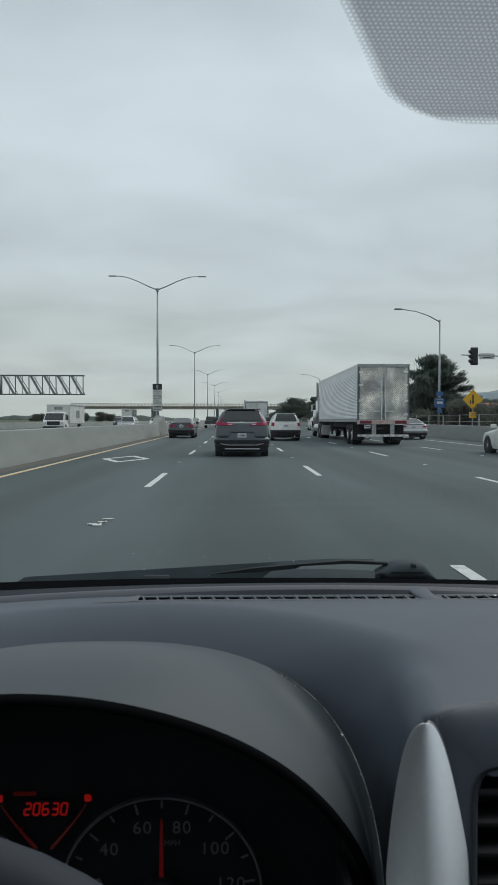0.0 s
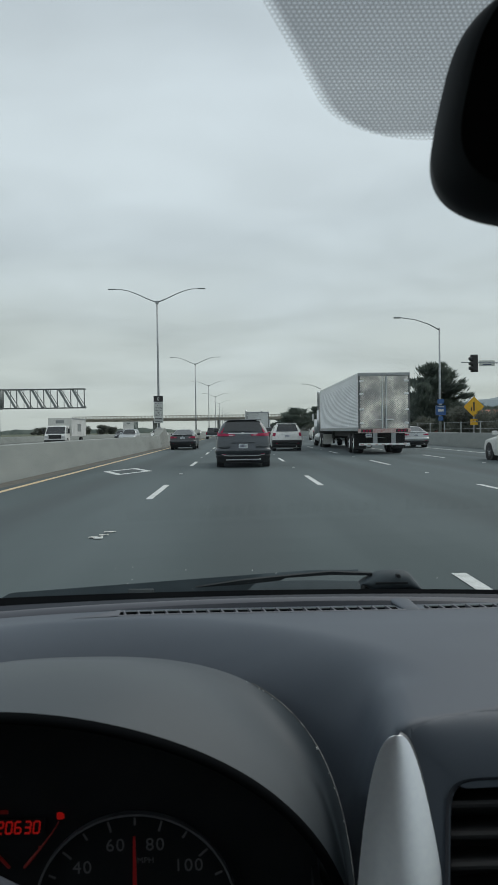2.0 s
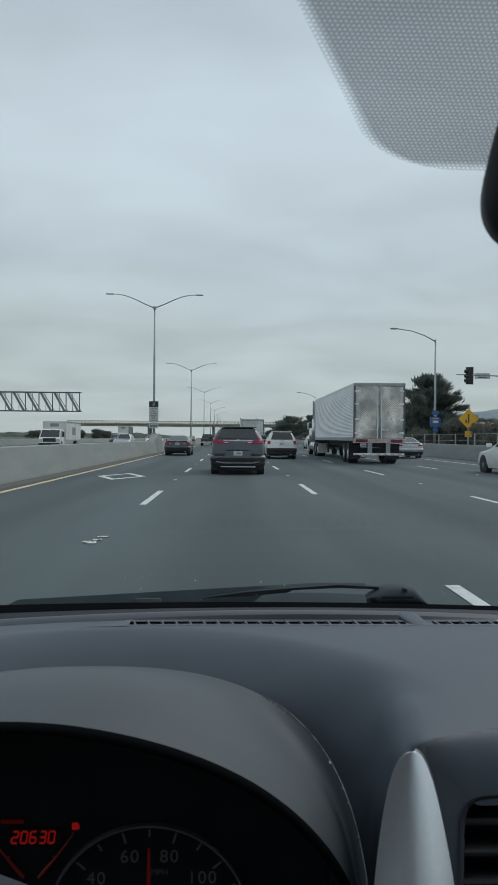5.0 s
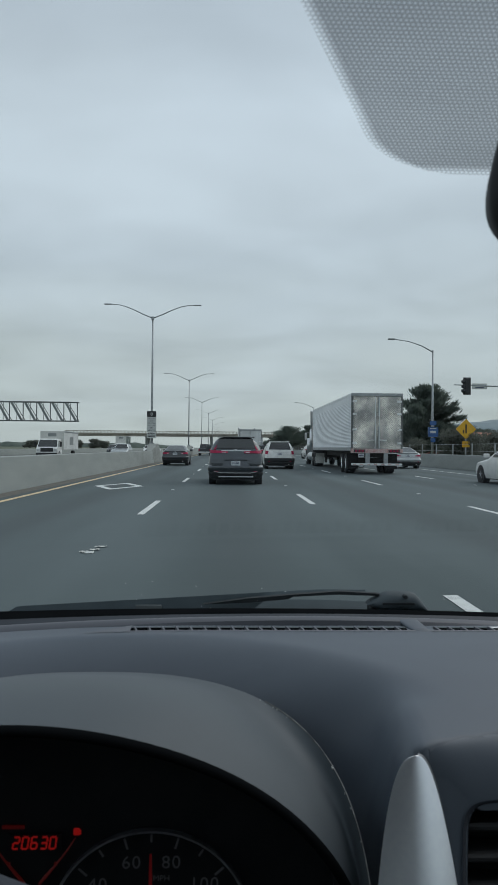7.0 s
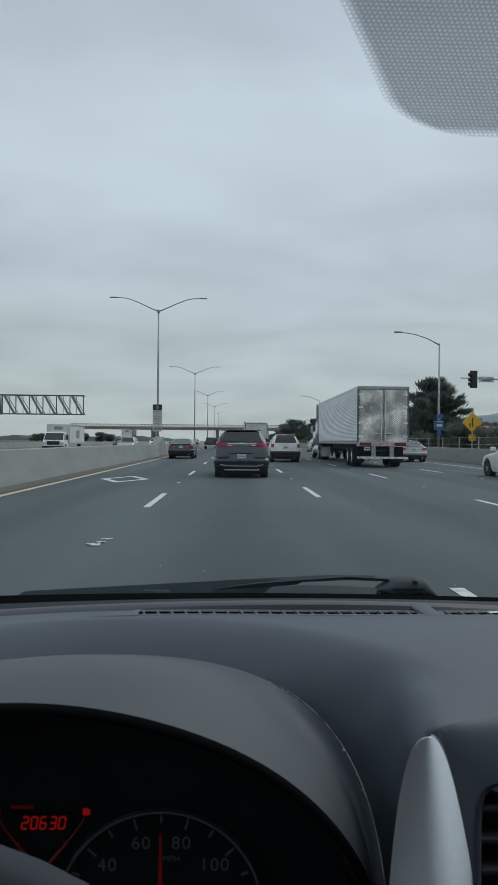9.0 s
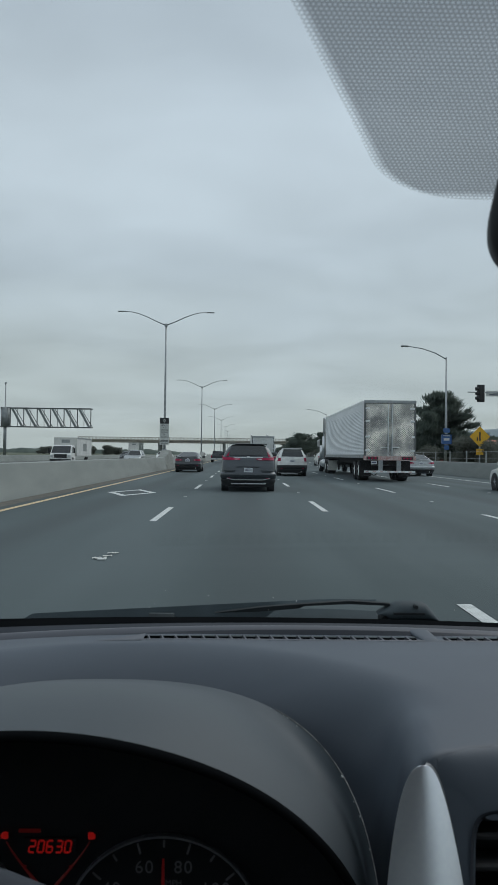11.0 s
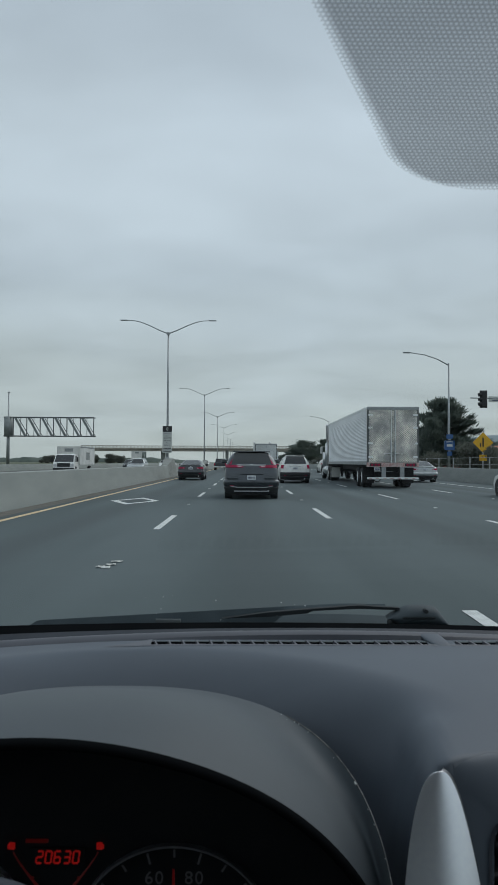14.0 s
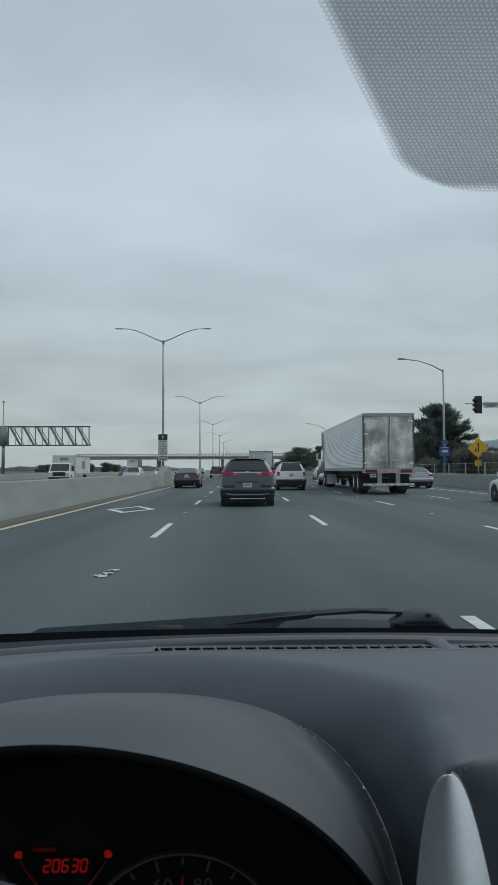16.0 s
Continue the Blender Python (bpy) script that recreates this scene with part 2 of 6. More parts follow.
M = {
    "asphalt": asphalt_material(),
    "far_asphalt": material("worn_asphalt", (0.07, 0.076, 0.074), 0.9, color2=(0.10, 0.105, 0.10), scale=0.4, stretch=(1, 0.08, 1)),
    "concrete": material("concrete", (0.235, 0.255, 0.245), 0.85, color2=(0.275, 0.295, 0.283), scale=1.2, detail=8, stretch=(1, 0.5, 2.2), bump=0.3, bump_scale=60),
    "dark_concrete": material("stained_concrete", (0.20, 0.212, 0.20), 0.9, color2=(0.25, 0.262, 0.25), scale=2.0, detail=8, bump=0.3, bump_scale=50),
    "bridge": material("bridge_concrete", (0.30, 0.275, 0.235), 0.85, color2=(0.40, 0.37, 0.32), scale=0.35, detail=8, stretch=(1, 1, 3), bump=0.2, bump_scale=30),
    "white_line": material("road_paint_white", (0.62, 0.64, 0.63), 0.7, color2=(0.42, 0.44, 0.43), scale=9, detail=6, lo=0.45, hi=0.75),
    "yellow_line": material("road_paint_yellow", (0.70, 0.55, 0.34), 0.7, color2=(0.56, 0.40, 0.22), scale=5, detail=6),
    "dirt": material("road_grit", (0.09, 0.085, 0.075), 0.95, color2=(0.15, 0.14, 0.12), scale=5, detail=6),
    "grass": material("grass", (0.055, 0.070, 0.040), 0.95, color2=(0.10, 0.11, 0.07), scale=0.15, detail=8),
    "galvanised": material("galvanised_steel", (0.30, 0.32, 0.33), 0.5, 0.75, color2=(0.40, 0.42, 0.43), scale=6, detail=4),
    "dash": material("grained_dash_plastic", (0.065, 0.080, 0.102), 0.50, spec=0.45, color2=(0.075, 0.092, 0.116), scale=7, detail=6, bump=0.18, bump_scale=1400),
    # on the dash steps this darker tone stands in for shade
    "dash_dark": material("dark_dash_plastic", (0.030, 0.035, 0.046), 0.6, spec=0.3, color2=(0.036, 0.042, 0.054), scale=12),
    "hood_plastic": material("matte_cowl_plastic", (0.067, 0.081, 0.092), 0.60, spec=0.45, color2=(0.076, 0.091, 0.103), scale=9, detail=6, bump=0.15, bump_scale=1600),
    # one ridge in two tones: shade painted on its face, sheen on its crest
    "ridge_face": material("shade_toned_ridge_plastic", (0.050, 0.054, 0.068), 0.5, color2=(0.058, 0.062, 0.078), scale=12),
    "ridge": material("sheen_toned_plastic", (0.094, 0.100, 0.118), 0.5, color2=(0.110, 0.116, 0.135), scale=12),
    "seal": material("black_seal", (0.006, 0.007, 0.008), 0.9, spec=0.0, color2=(0.008, 0.009, 0.010), scale=12),
    "worn": material("worn_edge", (0.22, 0.22, 0.21), 0.8, color2=(0.08, 0.08, 0.08), scale=120, detail=3, lo=0.45, hi=0.6),
    "black_plastic": material("black_plastic", (0.015, 0.018, 0.021), 0.65, spec=0.2, color2=(0.021, 0.024, 0.027), scale=20),
    "wiper_plastic": material("weathered_wiper_plastic", (0.034, 0.047, 0.056), 0.55, spec=0.3, color2=(0.048, 0.063, 0.073), scale=60, detail=6),
    "rubber": material("rubber", (0.009, 0.012, 0.014), 0.6, spec=0.2, color2=(0.016, 0.020, 0.023), scale=30, detail=6),
    "blade_rubber": material("grey_weathered_rubber", (0.046, 0.064, 0.074), 0.6, spec=0.3, color2=(0.058, 0.078, 0.089), scale=40, detail=6),
    "wiper_clip": material("sun_bleached_plastic", (0.075, 0.088, 0.094), 0.7, spec=0.3, color2=(0.10, 0.115, 0.12), scale=50, detail=6),
    "silver_trim": material("satin_silver_paint", (0.86, 0.88, 0.94), 0.33, 0.92, color2=(0.89, 0.91, 0.96), scale=300, detail=2, coat=0.1),
    "blade_edge": material("blade_edge_grey", (0.16, 0.17, 0.185), 0.45, 0.5, color2=(0.20, 0.21, 0.225), scale=60),
    "chrome": material("dull_chrome", (0.62, 0.63, 0.64), 0.28, 0.85, color2=(0.70, 0.71, 0.72), scale=30),
    "dial_face": material("dial_black", (0.012, 0.014, 0.017), 0.7, spec=0.15, color2=(0.017, 0.019, 0.022), scale=30),
    "dial_print": material("dial_print_grey", (0.09, 0.095, 0.105), 0.7, emit=(0.6, 0.62, 0.68), strength=0.006),
    "dial_red": material("red_lit_display", (0.3, 0.005, 0.004), 0.5, emit=(1.0, 0.02, 0.015), strength=0.11),
    "dim_red": material("dim_red_display", (0.10, 0.004, 0.003), 0.5, emit=(1.0, 0.02, 0.015), strength=0.014),
    "needle": material("red_needle", (0.35, 0.01, 0.012), 0.5, emit=(1.0, 0.03, 0.03), strength=0.014),
    "lens": material("cluster_lens_rim", (0.24, 0.25, 0.27), 0.35, 0.6),
    "headliner": material("headliner_fabric", (0.34, 0.34, 0.33), 0.95, color2=(0.39, 0.39, 0.38), scale=40),
    "cabin_trim": material("cabin_trim_grey", (0.045, 0.047, 0.05), 0.8, color2=(0.06, 0.062, 0.065), scale=12),
    "seat_cloth": material("grey_seat_cloth", (0.11, 0.112, 0.115), 0.95, color2=(0.14, 0.142, 0.145), scale=60, detail=6),
    "slat": material("vent_slat_plastic", (0.018, 0.019, 0.021), 0.7, spec=0.3, color2=(0.023, 0.024, 0.026), scale=20),
    "dust": material("dust_fleck", (0.55, 0.56, 0.55), 0.9),
    "windshield": pane_material("windshield_glass", (0.93, 0.96, 0.955), 0.6),
    "side_glass": pane_material("side_window_glass", (0.95, 0.97, 0.965), 0.6),
    "privacy_glass": pane_material("privacy_glass", (0.80, 0.83, 0.83), 0.6),
    "frit": frit_material(),
    "mirror_glass": material("dimmed_mirror_glass", (0.045, 0.047, 0.048), 0.05, 1.0),
    "tyre": material("tyre_rubber", (0.012, 0.012, 0.013), 0.8, color2=(0.02, 0.02, 0.021), scale=25),
    "alloy": material("alloy_wheel", (0.40, 0.41, 0.42), 0.35, 0.9, color2=(0.48, 0.49, 0.5), scale=30),
    "glass_dark": material("tinted_car_glass", (0.012, 0.015, 0.017), 0.06, spec=0.6, color2=(0.018, 0.021, 0.023), scale=2, coat=0.4),
    "tail_red": material("tail_lamp_red", (0.34, 0.007, 0.055), 0.4, coat=0.10, spec=0.25, color2=(0.20, 0.004, 0.030), scale=14, emit=(1.0, 0.02, 0.20), strength=0.02),
    "lamp_clear": material("lamp_clear_lens", (0.6, 0.61, 0.62), 0.15, coat=0.6),
    "plate": material("plate_white", (0.62, 0.64, 0.66), 0.5, color2=(0.55, 0.57, 0.6), scale=30),
    "plate_ink": material("plate_ink", (0.08, 0.09, 0.14), 0.6),
    "paint_charcoal": material("charcoal_car_paint", (0.046, 0.050, 0.056), 0.32, 0.5, coat=0.7, color2=(0.054, 0.058, 0.064), scale=3),
    "paint_grey": material("gunmetal_car_paint", (0.044, 0.052, 0.060), 0.24, 0.6, coat=0.8, color2=(0.053, 0.061, 0.070), scale=3),
    "paint_white": material("white_car_paint", (0.80, 0.80, 0.78), 0.35, coat=0.6, color2=(0.66, 0.66, 0.64), scale=3),
    "paint_silver": material("silver_car_paint", (0.38, 0.40, 0.41), 0.35, 0.6, coat=0.6, color2=(0.42, 0.44, 0.45), scale=3),
    "paint_black": material("black_car_paint", (0.015, 0.016, 0.018), 0.3, coat=0.6, color2=(0.02, 0.021, 0.023), scale=3),
    "paint_red": material("dark_red_car_paint", (0.25, 0.025, 0.02), 0.35, coat=0.5, color2=(0.28, 0.03, 0.025), scale=3),
    "paint_green": material("dark_green_truck_paint", (0.02, 0.05, 0.045), 0.4, coat=0.3, color2=(0.03, 0.06, 0.052), scale=3),
    "cladding": material("car_lower_cladding", (0.02, 0.021, 0.023), 0.7, color2=(0.026, 0.027, 0.029), scale=10),
    "trailer_skin": material("trailer_aluminium", (0.70, 0.72, 0.74), 0.45, 0.1, color2=(0.80, 0.82, 0.84), scale=1.1, detail=8, stretch=(1, 0.4, 2)),
    "rail_bright": material("polished_rail", (0.70, 0.72, 0.73), 0.4, 0.2, color2=(0.78, 0.80, 0.81), scale=2),
    # broad dark and warm patches paint uneven reflections into the steel's colour
    "quilted": material("stainless_painted_reflections", (0.33, 0.325, 0.31), 0.08, 1.0, color2=(0.84, 0.79, 0.70), scale=0.9, detail=4, lo=0.40, hi=0.62, rough2=0.30),
    "truck_white": material("dirty_white_trailer", (0.52, 0.53, 0.52), 0.55, color2=(0.66, 0.67, 0.66), scale=0.9, detail=8),
    "chassis": material("truck_chassis", (0.02, 0.02, 0.021), 0.7, color2=(0.04, 0.038, 0.036), scale=5),
    "pink_stripe": material("worn_red_white_tape", (0.46, 0.24, 0.22), 0.6, color2=(0.60, 0.52, 0.50), scale=14),
    "sign_white": material("sign_white", (0.58, 0.60, 0.58), 0.5, color2=(0.52, 0.54, 0.52), scale=5),
    "sign_black": material("sign_black", (0.02, 0.021, 0.023), 0.5, color2=(0.03, 0.03, 0.032), scale=6),
    "sign_blue": material("sign_blue", (0.03, 0.10, 0.28), 0.5, color2=(0.04, 0.12, 0.30), scale=6),
    "sign_yellow": material("sign_yellow", (0.75, 0.42, 0.02), 0.5, color2=(0.68, 0.38, 0.02), scale=6),
    "truss": material("dark_truss_steel", (0.12, 0.13, 0.13), 0.6, 0.4, color2=(0.17, 0.18, 0.18), scale=2),
    "sign_back": material("sign_back_aluminium", (0.22, 0.24, 0.24), 0.6, 0.4, color2=(0.28, 0.30, 0.30), scale=2),
    "bark": material("bark", (0.07, 0.06, 0.05), 0.9, color2=(0.12, 0.10, 0.085), scale=6, detail=6),
    "cypress": foliage_material("cypress_foliage", (0.100, 0.128, 0.112), (0.165, 0.196, 0.172), 0.9),
    "bush": foliage_material("scrub_foliage", (0.125, 0.136, 0.118), (0.172, 0.180, 0.156), 0.8),
    "far_wood": material("far_wood", (0.055, 0.075, 0.065), 0.95, color2=(0.095, 0.115, 0.10), scale=0.05, detail=8),
    # distance haze is mixed into the hills' own colour
    "far_hill": material("haze_tinted_hill", (0.16, 0.205, 0.225), 0.95, color2=(0.21, 0.255, 0.27), scale=0.012, detail=8),
    "roof_red": material("red_roof_sheet", (0.27, 0.11, 0.07), 0.75, color2=(0.34, 0.15, 0.10), scale=0.6, detail=6, stretch=(3, 1, 1)),
    "wall_red": material("red_wall_boards", (0.22, 0.05, 0.045), 0.8, color2=(0.27, 0.07, 0.06), scale=1.5, detail=5),
    "trim_white": material("white_trim", (0.60, 0.60, 0.57), 0.7, color2=(0.55, 0.55, 0.52), scale=3),
}


# ---- helpers for building ----
def part(name, bm, mat, parent=None, label="", smooth=False):
    """Links a bmesh as one mesh object, under parent if there is one."""
    me = bpy.data.meshes.new(name)
    bm.normal_update()
    bm.to_mesh(me)
    bm.free()
    me.materials.append(M[mat] if isinstance(mat, str) else mat)
    if smooth:
        for p in me.polygons:
            p.use_smooth = True
    ob = new(name, me)
    if parent is not None:
        ob.parent = parent
    if label:
        ob["label"] = label
    return ob


def thing(name, at=(0, 0, 0), turn=0.0, label="", category="", group="", kind=""):
    ob = new(name)
    ob.matrix_basis = pose(*at, 0, 0, turn)
    return tagged(ob, label, category, group, kind)


def box(bm, x0, x1, y0, y1, z0, z1, bevel=0.0, segments=2):
    made = bmesh.ops.create_cube(bm, size=1.0, matrix=Matrix.LocRotScale(((x0 + x1) / 2, (y0 + y1) / 2, (z0 + z1) / 2), None, (x1 - x0, y1 - y0, z1 - z0)))
    if bevel:
        edges = list({e for v in made["verts"] for e in v.link_edges})
        bmesh.ops.bevel(bm, geom=edges, offset=bevel, segments=segments, affect="EDGES", profile=0.6)
    return bm


def boxed(*a, **k):
    return box(bmesh.new(), *a, **k)


def sheet(fn, nu, nv, bm=None, flip=False, close_u=False):
    """A grid of faces from fn(u, v) with u and v from 0 to 1."""
    bm = bm or bmesh.new()
    vs = [[bm.verts.new(fn(i / nu, j / nv)) for j in range(nv + 1)] for i in range(nu if close_u else nu + 1)]
    for i in range(nu):
        for j in range(nv):
            q = [vs[i][j], vs[(i + 1) % len(vs)][j], vs[(i + 1) % len(vs)][j + 1], vs[i][j + 1]]
            try:
                bm.faces.new(q[::-1] if flip else q)
            except ValueError:
                pass
    return bm


def tube(bm, pts, radii, sides=10):
    """A round bar through the points."""
    pts = [Vector(p) for p in pts]
    rings = []
    for i, p in enumerate(pts):
        d = (pts[min(i + 1, len(pts) - 1)] - pts[max(i - 1, 0)]).normalized()
        s = d.cross(Vector((0.0, 0.0, 1.0)))
        if s.length < 1e-3:
            s = d.cross(Vector((1.0, 0.0, 0.0)))
        s.normalize()
        t = d.cross(s)
        r = radii[i] if isinstance(radii, (list, tuple)) else radii
        rings.append([bm.verts.new(p + r * (math.cos(a) * s + math.sin(a) * t)) for a in [2 * math.pi * k / sides for k in range(sides)]])
    for a, b in zip(rings, rings[1:]):
        for k in range(sides):
            bm.faces.new((a[k], a[(k + 1) % sides], b[(k + 1) % sides], b[k]))
    bm.faces.new(rings[0][::-1])
    bm.faces.new(rings[-1])
    return bm


def prism(bm, outline, y0, y1):
    """An outline of (x, z) points drawn out from y0 to y1."""
    a = [bm.verts.new((x, y0, z)) for x, z in outline]
    b = [bm.verts.new((x, y1, z)) for x, z in outline]
    bm.faces.new(a)
    bm.faces.new(b[::-1])
    for i in range(len(a)):
        j = (i + 1) % len(a)
        bm.faces.new((a[j], a[i], b[i], b[j]))
    return bm


def writing(text, size, mat, parent, m, label="", name="lettering", width=1.0):
    cu = bpy.data.curves.new(name, "FONT")
    cu.body, cu.size, cu.align_x, cu.align_y, cu.extrude = text, size, "CENTER", "CENTER", size * 0.01
    cu.materials.append(M[mat])
    tmp = bpy.data.objects.new(name, cu)
    me = bpy.data.meshes.new_from_object(tmp)
    bpy.data.objects.remove(tmp)
    me.materials.clear()
    me.materials.append(M[mat])
    ob = new(name, me)
    ob.parent = parent
    ob.matrix_basis = m @ Matrix.Diagonal((width, 1, 1, 1))
    if label:
        ob["label"] = label
    return ob


def smoothstep(a, b, x):
    k = min(1.0, max(0.0, (x - a) / (b - a)))
    return k * k * (3 - 2 * k)


# ---- road and ground ----
def strip(name, x0, x1, y0, y1, z, mat, label="", category="", kind="structure", parent=None, ny=1):
    ob = part(name, sheet(lambda u, v: (x0 + u * (x1 - x0), y0 + v * (y1 - y0), z), 1, ny), mat, parent)
    return tagged(ob, label, category, "", kind)


LANES = (-1.66, 1.95, 5.45, 8.95)
EDGE_LEFT, EDGE_RIGHT, BARRIER_LEFT, BARRIER_RIGHT = -5.2, 12.5, -6.05, 15.0
tagged(part("ground", sheet(lambda u, v: (-4000 + 8000 * u, -1500 + 6000 * v, -0.06), 12, 12), "grass"), "flat dry grass land reaching the horizon", "ground", kind="structure")
strip("road", -6.6, 15.0, -60, 1500, 0.0, "asphalt", "dark asphalt freeway with oil-streaked lanes", "road")
strip("opposite_road", -30.0, -7.5, -60, 1500, -0.004, "far_asphalt", "grey asphalt of the opposite carriageway", "road")
strip("road_grit", -6.05, -5.55, -40, 700, 0.004, "dirt", "strip of grit along the median barrier", "road edge")
strip("edge_line_yellow", EDGE_LEFT - 0.08, EDGE_LEFT + 0.08, -40, 900, 0.006, "yellow_line", "solid yellow line by the median", "road marking")
strip("edge_line_white", EDGE_RIGHT - 0.07, EDGE_RIGHT + 0.07, -40, 900, 0.006, "white_line", "solid white edge line", "road marking")
DASH_LONG, DASH_CYCLE = 3.4, 12.3
strip("lane_dash", LANES[1] - 0.065, LANES[1] + 0.065, 2.6, 5.95, 0.006, "white_line", "white painted lane dash on asphalt", "road marking")
for x, first in zip(LANES, (0.7, 15.65, 11.9, 4.7)):
    for k in range(0 if first > 15 else -1, 34):
        y = first + k * DASH_CYCLE
        strip("lane_dash", x - 0.065, x + 0.065, y, y + DASH_LONG, 0.006, "white_line", "white painted lane dash on asphalt", "road marking")
        if k < 10:
            bm = bmesh.new()
            box(bm, x - 0.05, x + 0.05, y + 7.5, y + 7.6, 0.003, 0.018, 0.005, 1)
            tagged(part("lane_reflector", bm, "white_line"), "small square white road reflector", "road stud", "lane reflectors")


def lane_diamond(y):
    bm = bmesh.new()
    out = [(-3.55, y), (-2.75, y + 1.9), (-3.55, y + 3.8), (-4.35, y + 1.9)]
    inn = [(-3.55, y + 0.55), (-2.98, y + 1.9), (-3.55, y + 3.25), (-4.12, y + 1.9)]
    a, b = [bm.verts.new((*p, 0.006)) for p in out], [bm.verts.new((*p, 0.006)) for p in inn]
    for i in range(4):
        bm.faces.new((a[i], a[(i + 1) % 4], b[(i + 1) % 4], b[i]))
    tagged(part("lane_diamond", bm, "white_line"), "white diamond outline painted in the carpool lane", "road marking", kind="structure")


lane_diamond(20.5)


# ---- median barrier, its pedestals and lamps ----
def barrier(name, x, side, y0, y1, height, mat, label):
    """A sloped concrete safety barrier: wide foot, steep face, flat top."""
    pts = [(0.0, -0.05), (0.0, 0.03), (0.06, 0.30), (0.19, height - 0.02), (0.21, height), (0.59, height), (0.61, height - 0.02), (0.74, 0.30), (0.8, 0.03), (0.8, -0.05)]
    bm = bmesh.new()
    n = int((y1 - y0) / 6)
    rows = [[bm.verts.new((x + side * px, y0 + (y1 - y0) * k / n, pz + (0.006 * math.sin(k * 1.7) if pz > 0.5 else 0))) for px, pz in pts] for k in range(n + 1)]
    for a, b in zip(rows, rows[1:]):
        for i in range(len(pts) - 1):
            q = (a[i], b[i], b[i + 1], a[i + 1])
            bm.faces.new(q if side < 0 else q[::-1])
    return tagged(part(name, bm, mat), label, "barrier", kind="structure")


barrier("median_barrier", BARRIER_LEFT, -1, -40, 1000, 0.98, "concrete", "weathered grey concrete median barrier")
barrier("side_barrier", BARRIER_RIGHT, 1, -40, 1000, 0.95, "concrete", "weathered grey concrete barrier along the shoulder")
barrier("far_side_barrier", -31.0, -1, -40, 1000, 0.85, "concrete", "low concrete barrier beyond the opposite lanes")
POLE_X = -6.62


def street_lamp(at):
    """A median lamp: tapered pole on a flared concrete pedestal, two swept arms, flat heads."""
    t = thing("street_lamp", at, 0, "tall galvanised median street lamp with two swept arms", "street lamp", "median street lamps")
    bm = bmesh.new()
    tube(bm, [(0, 0, 1.56), (0, 0, 4.0), (0, 0, 8.0), (0, 0, 12.4)], [0.115, 0.10, 0.085, 0.062], 12)
    part("pole", bm, "galvanised", t, smooth=True)
    bm = boxed(-0.2, 0.2, -0.2, 0.2, 1.55, 1.66, 0.03)
    part("base_plate", bm, "galvanised", t)
    bm = bmesh.new()
    tube(bm, [(0, 0, 12.25), (0, 0, 12.5)], 0.13, 12)
    part("collar", bm, "galvanised", t)
    for s in (-1, 1):
        bm = bmesh.new()
        tube(bm, [(s * k, 0, 12.38 + 1.15 * math.sin(min(1.0, k / 3.4) * math.pi / 2) ** 1.3) for k in (0.05, 0.8, 1.6, 2.4, 3.0, 3.6)], [0.052, 0.048, 0.043, 0.038, 0.033, 0.028], 8)
        part("arm", bm, "galvanised", t, smooth=True)
        bm = boxed(min(s * 3.5, s * 4.15), max(s * 3.5, s * 4.15), -0.12, 0.12, 13.49, 13.565, 0.025)
        part("lamp_head", bm, "galvanised", t, "flat grey lamp head")
    return t


def pedestal(at):
    """The barrier swells and rises to a peak under each lamp; its faces keep the marks of the boards."""
    steps = 9

    def f(u, v):
        y = -3.0 + 6.0 * u
        k = max(0.0, 1 - abs(y) / 3.0)
        top = 0.985 + 0.60 * min(1.0, 1.12 * k)
        n = 2 * steps + 1
        i = round(v * n)
        side, h = (-1, i) if i <= steps else (1, n - i)
        z = top * h / steps
        wide = 0.47 - 0.27 * (h / steps) + (0.06 + 0.10 * h / steps) * smoothstep(0.0, 0.5, k)
        return (side * (wide + (0.014 if h % 2 and h < steps else 0.0)), y, z)
    ob = part("pedestal", sheet(f, 24, 2 * steps + 1), "dark_concrete")
    ob.matrix_basis = pose(*at)
    return tagged(ob, "peaked board-marked concrete pedestal in the median barrier", "pedestal", "lamp pedestals")


LAMP_Y, LAMP_STEP = 59.0, 54.5
lamp = street_lamp((POLE_X, LAMP_Y, 0))
ped = pedestal((POLE_X + 0.15, LAMP_Y, 0))
for k in range(1, 13):
    copy_thing(lamp, pose(POLE_X, LAMP_Y + LAMP_STEP * k, 0))
    copy_thing(ped, pose(POLE_X + 0.15, LAMP_Y + LAMP_STEP * k, 0))


# ---- own car: cabin round the camera ----
GLASS_Y, GLASS_Z, GLASS_SLOPE = 0.256, 1.413, math.tan(radians(34.0))


def glass_z(y):
    return GLASS_Z - GLASS_SLOPE * (y - GLASS_Y)


car = thing("car_cabin", (0, 0, 0), 0, "dark grey plastic car cabin behind its windshield", "car interior")


ARCH_X, ARCH_WIDE, ARCH_DEEP, ARCH_POWER = -0.1033, 0.1809, 0.1836, 2.48


def seam_height(y):
    return 1.010 + 0.095 * max(0.0, (y - 0.36) / 0.1736) ** 0.434


def seam(a):
    """The line where the instrument cowl meets the dash: a flattened arch, seen from above."""
    c, s = math.cos(a), max(0.0, math.sin(a))
    x = ARCH_X + ARCH_WIDE * math.copysign(abs(c) ** (2 / ARCH_POWER), c)
    y = 0.35 + ARCH_DEEP * s ** (2 / ARCH_POWER)
    return x, y, seam_height(y)


def seam_inside(x, y):
    """Under 1 inside the arch, over 1 outside it."""
    return (abs((x - ARCH_X) / ARCH_WIDE) ** ARCH_POWER + abs(max(0.0, y - 0.35) / ARCH_DEEP) ** ARCH_POWER) ** (1 / ARCH_POWER)


